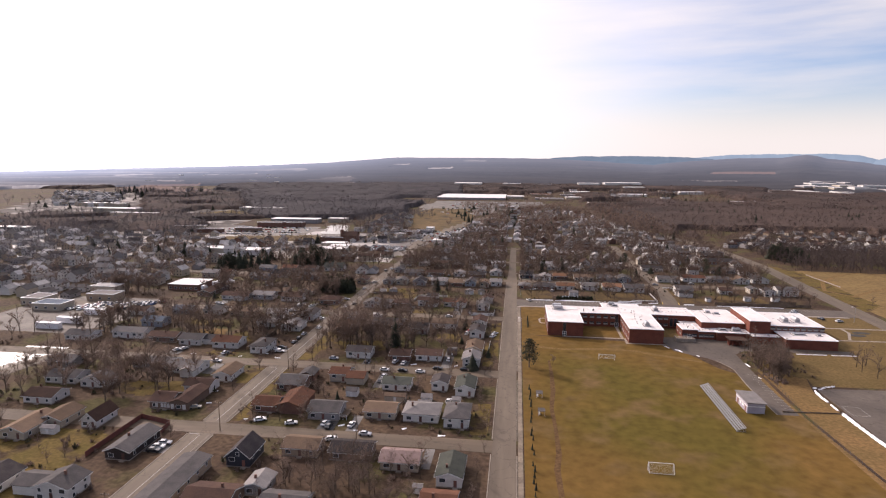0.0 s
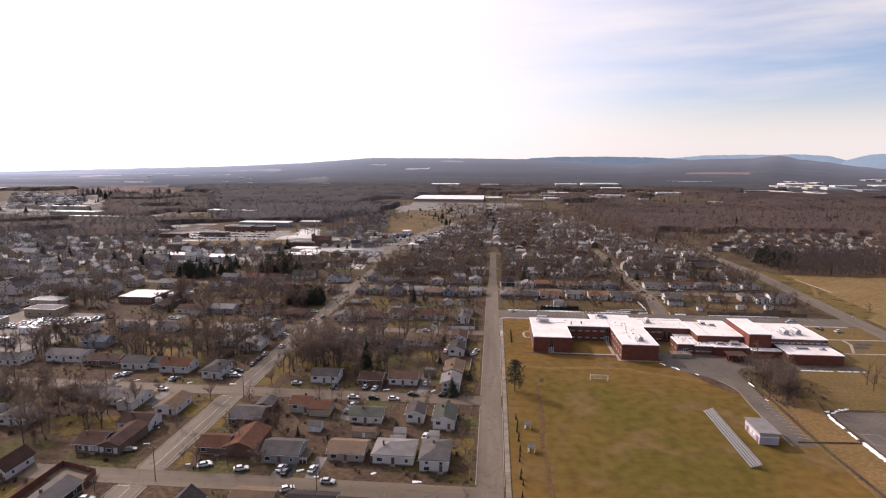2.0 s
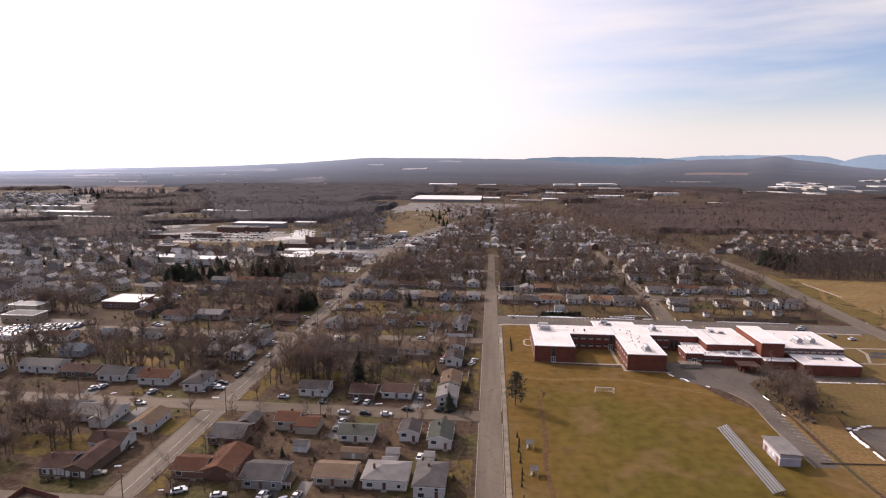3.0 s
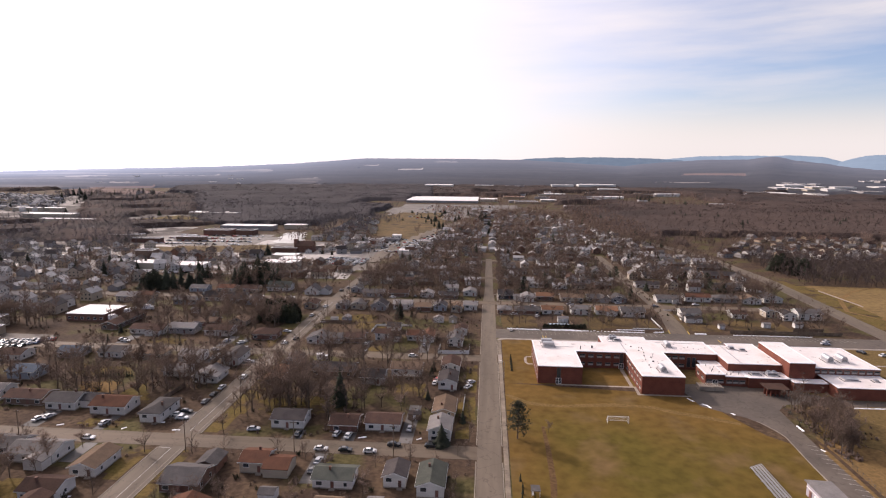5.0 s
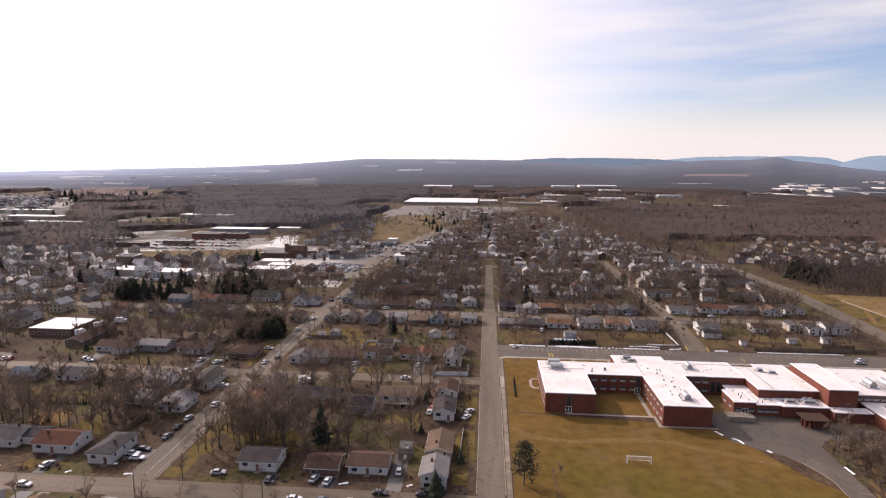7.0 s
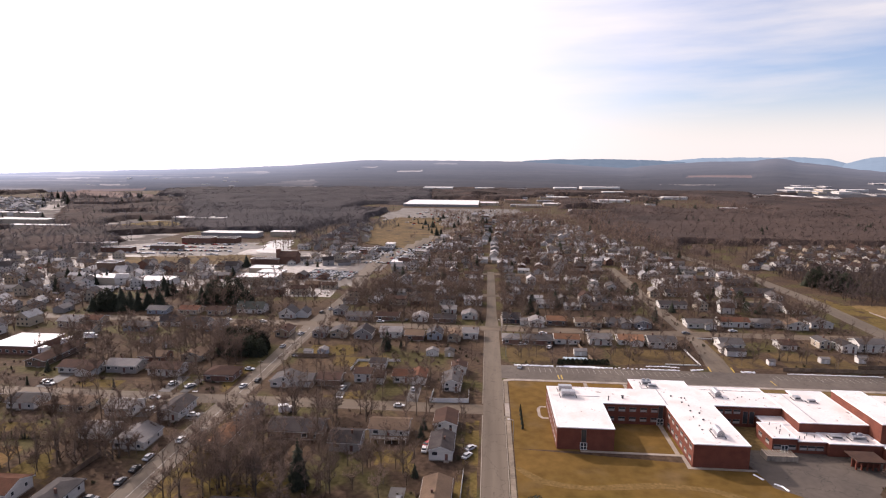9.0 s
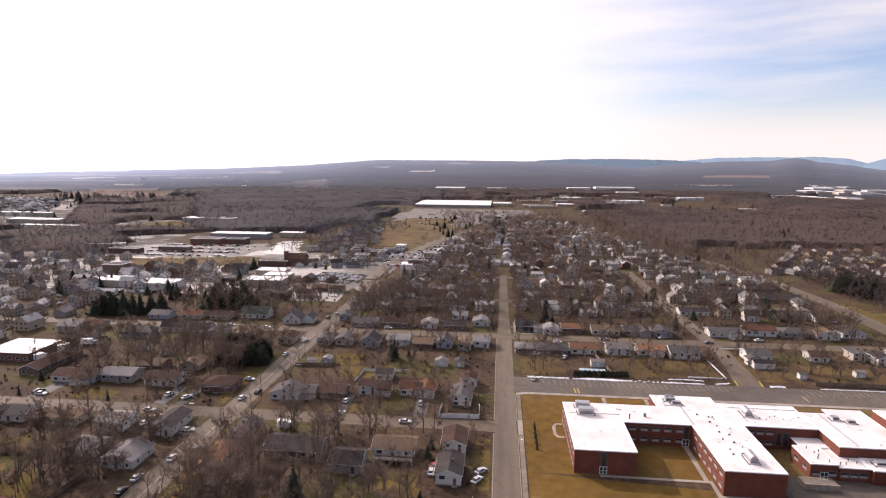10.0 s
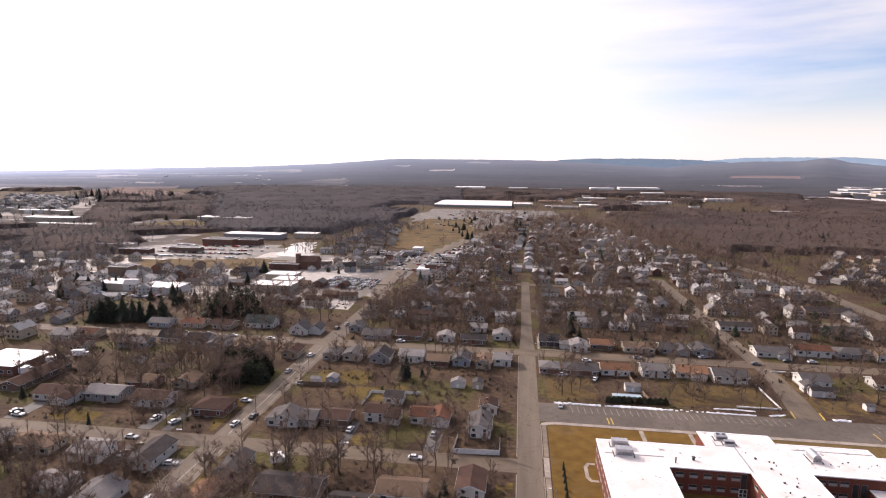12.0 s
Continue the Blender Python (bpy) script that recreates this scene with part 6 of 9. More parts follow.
def deck(h, x0, x1, y0, y1, z):
    """A raised timber deck on posts with a rail, fixed to a house."""
    bm = bmesh.new()
    box(bm, x0, x1, y0, y1, z - 0.18, z)
    part("deck_floor", bm, M["wood"], h, "weathered timber deck")
    n = max(2, round((x1 - x0) / 2.2))
    for k in range(n + 1):
        x = x0 + 0.06 + (x1 - x0 - 0.12) * k / n
        bm = bmesh.new()
        box(bm, x - 0.06, x + 0.06, y0, y0 + 0.12, -0.2, z + 0.95)
        part("deck_post", bm, M["trim"], h, "white deck post")
    for zz in (z + 0.3, z + 0.6, z + 0.9):
        bm = bmesh.new()
        box(bm, x0, x1, y0 - 0.03, y0 - 0.002, zz, zz + 0.09)
        part("rail", bm, M["trim"], h, "white deck rail")
    return h


# ---- houses, street by street ----
def half_timber(h):
    """White plaster panels between the dark posts of the front and of the wing's gable."""
    for x0, x1, y, z0, z1 in ((-1.9, -0.9, -4.65, 0.7, 2.3), (0.3, 1.3, -4.65, 0.7, 2.3), (1.5, 2.5, -4.65, 0.7, 2.3), (2.7, 3.8, -4.65, 0.7, 2.3), (4.7, 6.0, -5.25, 0.6, 2.5), (9.3, 10.6, -5.25, 0.6, 2.5)):
        bm = bmesh.new()
        box(bm, x0, x1, y - 0.07, y + 0.03, z0, z1)
        part("plaster_panel", bm, WALL["white"], h, "white plaster panel")
    window(h, "wide", 7.7, -5.25, 0.95, 0)


# west of the west street, from the south
house(-122, -111.8, 130, 138.5, "y", "grey", "white", 4.8, wing=(-130, -122, 131.5, 139, "x", 2.9))
house(-145, -134, 129, 140, "y", "dark", "white", 2.9)
house(-118, -109.8, 152.2, 168, "y", "grey", "dark brown", 3.0, drive=(-109.5, -102.2, 158, 163))
house(-162, -152.8, 159.5, 174, "y", "tan", "cream", 2.9)
house(-156.5, -147.4, 169, 180, "y", "tan", "cream", 2.9)
house(-141, -135.2, 170.5, 181, "y", "brown", "white", 3.0, 0.9)
shed(-151.4, -146.2, 164.4, 167, 2.2, "pale", "white")
half_timber(house(-127.4, -119, 188.2, 197.5, "x", "brown", "brown", 3.0, wing=(-119, -112, 187.6, 203, "y", 3.2), label="brown-roofed half-timbered house with an attached wing"))
house(-123, -112.2, 203.5, 211.5, "x", "brown", "white", 3.2)
house(-118, -110, 216.5, 228.5, "y", "tan", "white", 3.0, drive=(-121.5, -118.4, 222, 236.3))
house(-143, -128, 222.5, 232, "x", "pale", "white", 3.0, wing=(-134.2, -128.2, 218.6, 222.4, "y", 3.0), drive=(-127.5, -123, 224, 236.3))
house(-161.5, -142.5, 226.3, 234, "x", "grey", "grey", 2.9)
house(-186, -172, 205, 214, "x", "grey", "white", 2.9)
house(-178, -166, 186, 195, "x", "brown", "white", 2.9)
house(-200, -188, 222, 231, "x", "grey", "grey", 2.9)
house(-168, -157, 203, 211, "y", "grey", "white", 3.0)
# north of the second cross street
house(-200, -182.5, 264.3, 273, "x", "pale", "white", 4.3)
house(-178.5, -163.2, 261.5, 270, "x", "brown", "brown", 2.9)
house(-159.5, -148, 258.6, 268, "x", "grey", "white", 3.2, wing=(-148, -140.8, 261.5, 268.5, "x", 2.9), drive=(-158, -152, 245.3, 258))
house(-140.4, -127.2, 256.4, 266, "x", "red", "white", 4.2, drive=(-131.6, -128, 245.3, 256), label="raised white house with a red-brown roof")
house(-118.4, -110.9, 251.6, 265, "hip", "grey", "white", 3.6, label="white hip-roofed house with a grey roof", drive=(-110.4, -102.2, 256, 262))
house(-198, -186, 285, 294, "x", "blue", "blue", 4.4)
house(-222, -208, 258, 267, "x", "grey", "white", 2.9)
house(-116.2, -108.2, 309.8, 323, "y", "dark", "white", 4.2, drive=(-107.8, -102.2, 312, 318))
house(-137, -126.9, 311, 320, "x", "pale", "white", 4.3, drive=(-126, -121, 312, 326))
house(-161.5, -146.2, 313.5, 322, "hip", "tan", "cream", 2.9)
house(-134.5, -124.5, 294, 302, "x", "pale", "white", 2.9)
house(-197, -186, 312, 321, "x", "blue", "grey", 2.9)
house(-178, -167, 314, 323, "x", "grey", "white", 2.9)
house(-222, -210, 306, 315, "x", "brown", "white", 2.9)
# north of the third cross street
house(-186, -167.6, 350.5, 360, "x", "brown", "white", 2.9, wing=(-176, -169, 347.5, 350.4, "y", 2.7), drive=(-184, -178, 335, 350))
house(-166, -151.8, 353, 362, "x", "pale", "grey", 4.2)
house(-145, -131.2, 351, 360, "x", "brown", "white", 4.2, drive=(-131, -126, 335, 352))
deck(house(-65.6 + 0, -54.2, 187.6, 197.5, "x", "grey", "grey", 3.2, drive=(-60, -54, 180.6, 187.5)), 5.8, 8.4, -4.0, 3.5, 1.0)
house(-118, -105.4, 347.5, 358, "hip", "brown", "brick", 3.0, drive=(-122, -118.5, 335, 350))
house(-159.5, -147.4, 367.4, 376, "x", "tan", "brick", 2.9)
house(-140.3, -131, 370, 379, "y", "tan", "cream", 2.9)
house(-206.5, -197.6, 356.5, 384, "y", "brown", "brown", 2.9, label="long low brown-roofed building beside a yard", category="building")
house(-197, -182, 412.5, 421, "x", "grey", "blue", 4.2, dormer=0)
house(-182.5, -171, 424, 432, "x", "dark", "white", 3.0, 0.7)
house(-166, -154, 421, 430, "x", "dark", "white", 3.0, 0.6)
house(-152.5, -143.4, 416, 427, "y", "grey", "blue", 3.2)
house(-137, -129, 416, 428, "y", "tan", "cream", 2.9)
house(-238, -226, 416.5, 427, "x", "pale", "cream", 4.6)
house(-229, -218, 423, 432, "x", "red", "tan", 2.9)
house(-218, -209.6, 404.5, 413, "x", "brown", "cream", 2.9)
house(-111, -103.2, 411.5, 422, "y", "brown", "tan", 3.0)
shed(-175.5, -171, 394, 398, 2.2, "pale", "white"), shed(-160, -156, 388, 391, 2.1, "grey", "cream")
# between the streets, south of the first cross street
house(-91.6, -83.2, 128.6, 152.8, "y", "grey", "tan", 3.4, 0.22, chimney=False, label="long low shop building with a grey gable roof", category="building")
house(-78.6, -71.2, 153.4, 163.5, "y", "dark", "navy", 4.4, 0.8)
house(-79, -66, 128, 140, "x", "brown", "brown", 2.9)
house(-66, -60, 139.6, 147, "y", "pale", "grey", 3.0)
house(-64.3, -53, 161.8, 170, "x", "tan", "tan", 2.9)
house(-48.8, -36, 161.3, 169.5, "x", "dark", "brown", 2.9)
house(-31.8, -20.2, 157.8, 166, "x", "pink", "cream", 2.9, drive=(-20, -17, 160, 172.3))
house(-13.8, -6.4, 151, 163.5, "y", "green", "white", 3.4, label="grey-green roofed house with a white gable front")
house(-16.2, -6.8, 136, 145, "x", "red", "tan", 2.9)
house(-58, -46, 130, 139, "x", "grey", "white", 2.9), house(-38, -26, 128, 137, "x", "brown", "cream", 2.9)
shed(-19.8, -17.2, 146.8, 149, 1.9, "pale", "white")
house(-92, -80, 108, 119, "x", "grey", "white", 2.9), house(-72, -60, 104, 113, "x", "dark", "white", 2.9)
# north of the first cross street
house(-88.3, -79, 191, 199.5, "x", "red", "brick", 2.7, wing=(-79, -69.2, 190.6, 205, "y", 3.0), label="large brown-red roofed brick house with two wings")

house(-45.6, -34.4, 191, 199.8, "x", "tan", "cream", 2.9, drive=(-49.6, -46.2, 180.6, 193))
house(-31.2, -18.6, 190.4, 200.5, "hip", "pale", "white", 3.2, label="white hip-roofed house with a pale grey roof")
house(-16.2, -7.6, 187.4, 200, "hip", "grey", "white", 4.8, label="two-storey white house with a grey hip roof")
house(-87.2, -76.2, 211, 221.5, "x", "grey", "brick", 3.0, wing=(-82, -75.8, 221.5, 229, "y", 2.9))
house(-69.2, -61.4, 223, 231, "x", "red", "cream", 4.4, wing=(-61.4, -54, 221, 229, "x", 2.9))
house(-45.2, -33.8, 217, 225, "x", "green", "white", 2.9, drive=(-50, -46, 219, 236.3))
house(-25.2, -18.8, 219, 227, "y", "dark", "white", 3.6)
house(-15.1, -7.6, 215, 227, "y", "green", "white", 4.4, label="green-roofed house with a white gable front")
shed(-41.8, -33.6, 206.6, 210, 2.2, "tan", "cream"), shed(-27.5, -23.5, 207, 211, 2.2, "pale", "white"), shed(-15.4, -12.2, 206, 209.5, 2.3, "pale", "white")
shed(-58, -53.5, 209, 213, 2.3, "grey", "white"), shed(-28, -23.6, 203.2, 205.6, 1.9, "pale", "grey")
# north of the second cross street
house(-70.6, -59.2, 251.8, 260.5, "x", "dark", "white", 4.2, drive=(-61.5, -58, 245.2, 251.5))
house(-49.6, -40.3, 250.8, 259.5, "x", "brown", "brick", 2.9, drive=(-44.5, -40, 245.2, 250.6))
house(-37.6, -25.8, 253, 261.5, "x", "brown", "white", 2.9, drive=(-25, -20.5, 245.2, 275))
house(-15.2, -7.8, 247.5, 257.5, "y", "pale", "white", 5.0)
house(-15.0, -7.4, 262, 274.5, "y", "tan", "tan", 4.6)
house(-15.6, -8.2, 290.8, 302.5, "y", "dark", "white", 4.4)
house(-15.6, -8.0, 308.8, 319.5, "y", "brown", "white", 4.6)
deck(house(-37.2, -24.2, 303.5, 312.5, "x", "tan", "white", 4.4, label="tan-roofed white house with a raised porch"), -5.5, 6.5, -7.6, -4.6, 1.4)
house(-48.4, -38.6, 293.5, 303, "x", "dark", "grey", 4.2)
house(-87.6, -80.4, 309.5, 320.5, "y", "grey", "grey", 2.9), house(-71.5, -53.5, 300.5, 311, "x", "dark", "brown", 3.0, label="wide dark-roofed brown house among bare trees")
house(-88, -81.4, 289, 303, "y", "orange", "brown", 2.9, label="narrow brown house with a rust-coloured roof"), house(-118.6, -108, 288.5, 299.5, "y", "pale", "white", 2.9)
shed(-24, -19.5, 262.5, 265.5, 2.2, "dark", "brown")
# north of the third cross street
house(-87.2, -76, 343.6, 352.5, "y", "grey", "white", 3.0, wing=(-76, -70, 345, 354, "x", 2.8))
house(-68.6, -58.8, 347.2, 355.5, "x", "brown", "brown", 2.9, drive=(-58.4, -55, 334.8, 352))
house(-53.8, -46.2, 352.3, 360, "x", "brown", "white", 4.8, wing=(-46.2, -41.2, 351.2, 359, "x", 3.0))
house(-37.3, -30, 353.2, 361.5, "x", "red", "white", 3.2, wing=(-30, -23.4, 352, 362, "y", 3.2), label="white house with a red-brown cross-gabled roof", drive=(-29.4, -24.6, 334.8, 351.5))
house(-15.8, -8.2, 346, 358, "y", "grey", "white", 4.6)
house(-13.0, -6.8, 365, 372, "y", "brown", "white", 4.4)
house(-50.4, -43.4, 368.4, 375.5, "x", "dark", "white", 3.0)
shed(-27, -21, 388.5, 392.5, 2.4, "pale", "white", "y"), shed(-18, -13.5, 388.6, 393, 2.6, "grey", "cream", "y")
shed(-86, -82, 383.4, 386.5, 2.3, "pale", "white"), shed(-79.5, -75, 384, 389, 2.6, "pale", "blue", "y")
# south of the fourth cross street
house(-90.6, -83.6, 412, 421, "y", "grey", "grey", 3.0)
house(-81.3, -72.6, 413, 422, "y", "grey", "cream", 3.2)
house(-68, -58.6, 411.5, 421, "y", "dark", "grey", 4.0, 0.6)
house(-54.6, -43.2, 415, 424, "x", "pale", "white", 4.4)
house(-40.7, -31, 412, 421, "x", "tan", "brick", 3.0)
house(-29.2, -21.4, 414, 423, "y", "grey", "blue", 3.4, 0.6)
house(-18.2, -11.6, 412, 422.5, "y", "tan", "cream", 4.2)
house(-10.4, -2.6, 417, 426, "x", "pale", "white", 4.4)
# north of the fourth cross street
house(-41.6, -32.8, 447.6, 456, "y", "pale", "white", 3.0)
house(-28.8, -16, 447, 455, "x", "dark", "brown", 2.9)
house(-12.6, -3.2, 455.5, 465, "y", "pale", "white", 3.0)
house(-26, -17, 468, 476, "x", "pale", "white", 3.0)
house(-81, -66.8, 446.5, 456, "x", "grey", "grey", 2.9)
house(-63, -50, 448, 456, "x", "brown", "brown", 2.9)
house(-92, -84.6, 458, 467, "y", "grey", "grey", 3.2)
house(-122, -112, 447.2, 456, "y", "grey", "white", 3.2, 0.7, wing=(-112, -105.4, 450, 458, "y", 3.0))
house(-151.6, -135.2, 455.6, 465, "x", "green", "white", 3.2, 0.7, dormer=2)
house(-168, -157, 450, 459, "x", "brown", "tan", 2.9), house(-186, -174, 450, 459, "x", "red", "cream", 2.9)
house(-205, -193, 448, 457, "x", "pale", "blue", 2.9)
# east of the main street
house(11.6, 21.4, 449.5, 458, "x", "dark", "navy", 4.0, 0.6, dormer=1, label="dark blue cottage with a white gable")
house(26.6, 34.8, 443, 452, "y", "pale", "white", 4.4, wing=(21.6, 26.6, 447, 453, "x", 2.6))
house(37, 48.2, 449, 457.5, "x", "orange", "brown", 2.9)
house(53.2, 68, 447, 456, "x", "tan", "cream", 2.9)
house(71, 78.6, 448.2, 457, "x", "grey", "grey", 2.9, wing=(78.6, 84.2, 445.8, 456, "y", 2.9))
house(86, 96, 447.2, 457, "y", "grey", "grey", 2.9)
house(10.5, 19, 411, 420, "hip", "pale", "brick", 2.9), house(21, 36.2, 411, 420, "hip", "grey", "brick", 2.9)
house(37.6, 50, 413.2, 421.5, "x", "orange", "white", 3.0), house(55.2, 66.7, 413.4, 422, "x", "pale", "white", 4.6)
house(70.6, 83.2, 415.2, 424, "x", "orange", "white", 3.0, wing=(76, 82, 413, 415.2, "y", 2.8)), house(84.8, 98.4, 411.4, 421, "x", "grey", "white", 4.4)
house(120.2, 131.2, 411, 421, "x", "grey", "white", 3.6, wing=(118.6, 124.4, 407, 411, "y", 3.2)), shed(119.6, 128.8, 402.6, 407, 2.8, "dark", "white", label="white garage with a dark roof")
house(116.6, 132.4, 450.6, 459.5, "x", "grey", "white", 2.9, wing=(126, 132, 448, 450.6, "y", 2.8)), house(136.4, 152.8, 454.6, 463, "x", "red", "white", 4.2)
house(156, 172.6, 455, 464, "hip", "grey", "grey", 2.9), house(114, 131.2, 495, 503.5, "x", "dark", "white", 2.9)
house(169.4, 187.8, 494, 503, "x", "grey", "grey", 2.9), house(190, 203, 489, 497, "x", "tan", "white", 3.0)
house(128.4, 144, 530, 539, "x", "dark", "white", 3.0), house(146, 156, 533, 542, "y", "grey", "white", 3.0)
house(178.6, 206.4, 537, 548, "x", "dark", "brick", 3.0, label="long dark-roofed red brick building", category="building")
house(172, 184, 452, 460, "y", "tan", "white", 3.2), house(188, 200, 457, 466, "y", "grey", "white", 3.2)
house(150.5, 158.5, 414.5, 423, "x", "brown", "white", 2.9), house(171.7, 177.5, 419, 427, "y", "grey", "cream", 4.6), shed(134, 137, 391, 394)
house(188.5, 202, 415, 424, "x", "grey", "white", 5.4), house(179, 186, 412.5, 421, "y", "dark", "white", 4.8), shed(179.7, 184.2, 401, 404)
fence([(245, 498), (246.5, 476), (248, 452)], 0.7, M["concrete"], "low pale board fence beside the meadow", step=4.0)
house(150, 170, 549, 558, "x", "dark", "brick", 3.0, label="long dark-roofed brick house"), house(184, 205, 572, 582, "x", "dark", "brown", 3.0, label="long dark-roofed brown house")
fence([(173, 390), (190, 391.5)], 1.7, M["wood"], "weathered board fence behind the parking lot")
house(13, 19, 496, 505, "y", "tan", "white", 3.2), house(21.6, 36, 537, 545, "x", "dark", "white", 2.9), house(41.4, 54, 536.5, 545, "x", "grey", "white", 2.9)
slab("pool_cover", rect(39, 50.4, 389.8, 392.6), 0.5, M["water"], "pale covered garden pool", "pool", thick=0.6)
shed(45, 51, 396, 400, 2.4, "pale", "white"), shed(160, 164, 396, 399, 2.3, "pale", "white"), shed(178, 182, 398, 401, 2.3, "pale", "white")

house(-258, -245, 226, 236, "x", "dark", "white", 3.0)
# yards of the west side
flat_building("warehouse", -237.5, -214.5, 371, 391.5, 4.2, M["brick_house"], M["membrane"], "long low warehouse with a white flat roof", bays=6)
truck(-205, 398, 15), truck(-209, 391, 10, 5.6, "white van parked beside the warehouse"), truck(-210, 387.6, 10, 5.6, "white van parked beside the warehouse"), truck(-212, 375, 90, 5.6, "white van parked beside the warehouse")
slab("works_yard", [(-300, 268), (-226, 268), (-214, 300), (-222, 345), (-300, 345)], 0.03, M["asphalt"], "worn asphalt yard of a vehicle breaker", "yard")
slab("side_lot", rect(-262, -214, 208, 234), 0.035, M["concrete"], "pale concrete lot between streets", "lot")
for _x, _y in ((-246.3, 275.2), (-243.2, 286.4), (-241, 304.6)):
    flat_building("trailer", _x - 7, _x + 7, _y - 1.4, _y + 1.4, 3.2, M["coping"], M["coping"], "long white box trailer standing in a yard", "trailer")
flat_building("workshop", -304, -290, 318, 332, 4.6, WALL["cream"], ROOF["pale"], "cream flat-roofed workshop in a yard", bays=3)
flat_building("workshop", -272, -252.5, 335, 346, 4.4, WALL["tan"], ROOF["pale"], "tan flat-roofed workshop in a yard", bays=3)
flat_building("workshop", -287, -268, 308, 320, 4.2, WALL["cream"], ROOF["blue"], "cream workshop with a blue-grey roof", bays=3)
flat_building("workshop", -281, -262.5, 350, 360, 6.0, WALL["cream"], ROOF["light grey"], "two-storey cream workshop in a yard", bays=4)
house(-268, -252, 214, 224, "y", "blue", "cream", 4.0, chimney=False, label="blue-grey roofed shop building beside a lot", category="building")
CR = random.Random(21)
COLOURS = ("white", "silver", "black", "red", "blue", "grey", "black", "white", "grey", "silver", "tan")
for _k in range(64):
    car(-269 + (_k % 16) * 2.6 + (_k // 16) * 4 + CR.uniform(-0.5, 0.5), 311 + (_k // 16) * 5.5 + (_k % 16) * 0.6 + CR.uniform(-1.2, 1.2), CR.choice((88, 92, 268, 60, 110)), CR.choice(COLOURS))

# parked and standing cars
car(-58, 184.5, 80, "white"), car(-56, 182.6, 84, "black"), car(-48.4, 184.8, 82, "white"), car(-52.4, 173.8, 30, "white"), car(-42, 178.6, 0, "silver")
car(-106, 161, 10, "white"), car(-106, 158.6, 5, "black"), car(-105.4, 163.6, 8, "silver"), car(-48, 225.5, 88, "black")
car(-47.6, 231, 85, "silver"), car(-49, 238.3, 2, "white"), car(-41, 238.4, 0, "black"), car(-33, 238.2, 3, "white"), car(-26, 243.2, 0, "black")
car(-59.6, 247.6, 90, "black"), car(-42.4, 248, 84, "white"), car(-46.5, 249, 80, "silver"), car(-22.4, 255, 88, "silver"), car(-21.6, 268, 88, "grey")
car(-130, 249.5, 82, "silver"), car(-128.2, 238.6, 0, "white"), car(-155.5, 250.5, 80, "white"), car(-153, 252.5, 75, "silver"), car(-108, 258, 0, "white")
car(-106.2, 261, 0, "black"), car(-105, 255.6, 4, "white"), car(-103.6, 270, 90, "grey"), car(-103.6, 277, 90, "black"), car(-103.6, 284, 90, "silver")
car(-99.6, 296, 90, "white"), car(-95, 302, 90, "black"), car(-76, 249.6, 10, "silver"), car(-105, 314.5, 5, "white"), car(-123.4, 318, 85, "white")
car(-122, 323, 80, "tan"), car(-128, 328.2, 0, "silver"), car(-98.6, 343, 84, "white"), car(-94.9, 349.6, 86, "black")
car(-57, 345, 85, "white"), car(-31, 329.4, 2, "white"), car(-27.6, 346, 88, "silver"), car(-183, 340.2, 60, "black")
car(-180, 337.6, 0, "white"), car(-120.4, 341, 60, "white"), car(-129, 343, 80, "white"), car(-104, 362, 0, "white"), car(-34, 425.5, 20, "black")
car(-60, 445, 5, "white"), car(-45, 449.5, 80, "black"), car(-98.4, 417, 75, "white"), car(-100.6, 395, 88, "silver"), car(-89.4, 382, 10, "white")
car(-100, 462, 80, "black"), car(-96.8, 470, 85, "silver"), car(-150, 440, 0, "white"), car(-164, 440.4, 0, "black"), car(-175, 438, 2, "silver")
car(-128, 438, 0, "white"), car(-190, 440.3, 0, "grey"), car(-16.8, 300.6, 60, "red"), car(-17.6, 297, 88, "white"), car(-3.6, 294, 60, "white")
car(-2.6, 299, 50, "silver"), car(33, 430.5, 0, "white"), car(64, 442.4, 0, "black"), car(112, 438.8, 0, "grey"), car(128.6, 445.5, 10, "black")
car(140, 446, 8, "white"), car(58, 438.6, 0, "silver"), car(90, 444.8, 20, "silver"), car(196, 352, 20, "white"), car(188, 356, 110, "black")
car(178, 368, 0, "silver"), car(180.4, 372, 30, "white"), car(17.5, 377, 80, "white"), car(20.4, 410, 20, "white"), car(34, 407, 70, "white")
car(68, 425, 100, "white"), car(-17, 209, 85, "white"), car(-13.8, 243.6, 0, "black"), car(-70, 183, 20, "white"), car(-82, 184, 30, "white")
car(-110.5, 190.5, 20, "tan")
truck(-72.2, 320.4, 25, 5.4, "pale pickup truck parked beside a lawn")

# fences, hedges, poles
fence([(-125, 152.6), (-125, 180), (-112, 176.6), (-111, 170)], 1.8, M["red_fence"], "tall red-brown board fence around a yard")
fence([(-19.8, 334.9), (-4.6, 335.9), (-4.8, 345.2)], 1.8, M["vinyl"], "tall white vinyl fence")
fence([(-19.8, 335), (-19.2, 346)], 1.4, M["vinyl"], "white vinyl side fence")
fence([(-91, 381.2), (-73.4, 382.2)], 1.8, M["wood"], "dark weathered board fence")
for _k in range(12):
    evergreen(36.5 + _k * 2.0, 384.2 + _k * 0.12, 6, 0.27, _k * 47, "dark clipped evergreen in a hedge behind the lot")
fence([(52.5, 386.6), (48, 420)], 1.7, M["wood"], "brown board fence between yards")
fence([(-4.8, 264), (-4.4, 284)], 1.6, M["vinyl"], "white garden fence by the street")
fence([(-122, 255), (-119.5, 285)], 1.8, M["wood"], "dark board fence between yards")
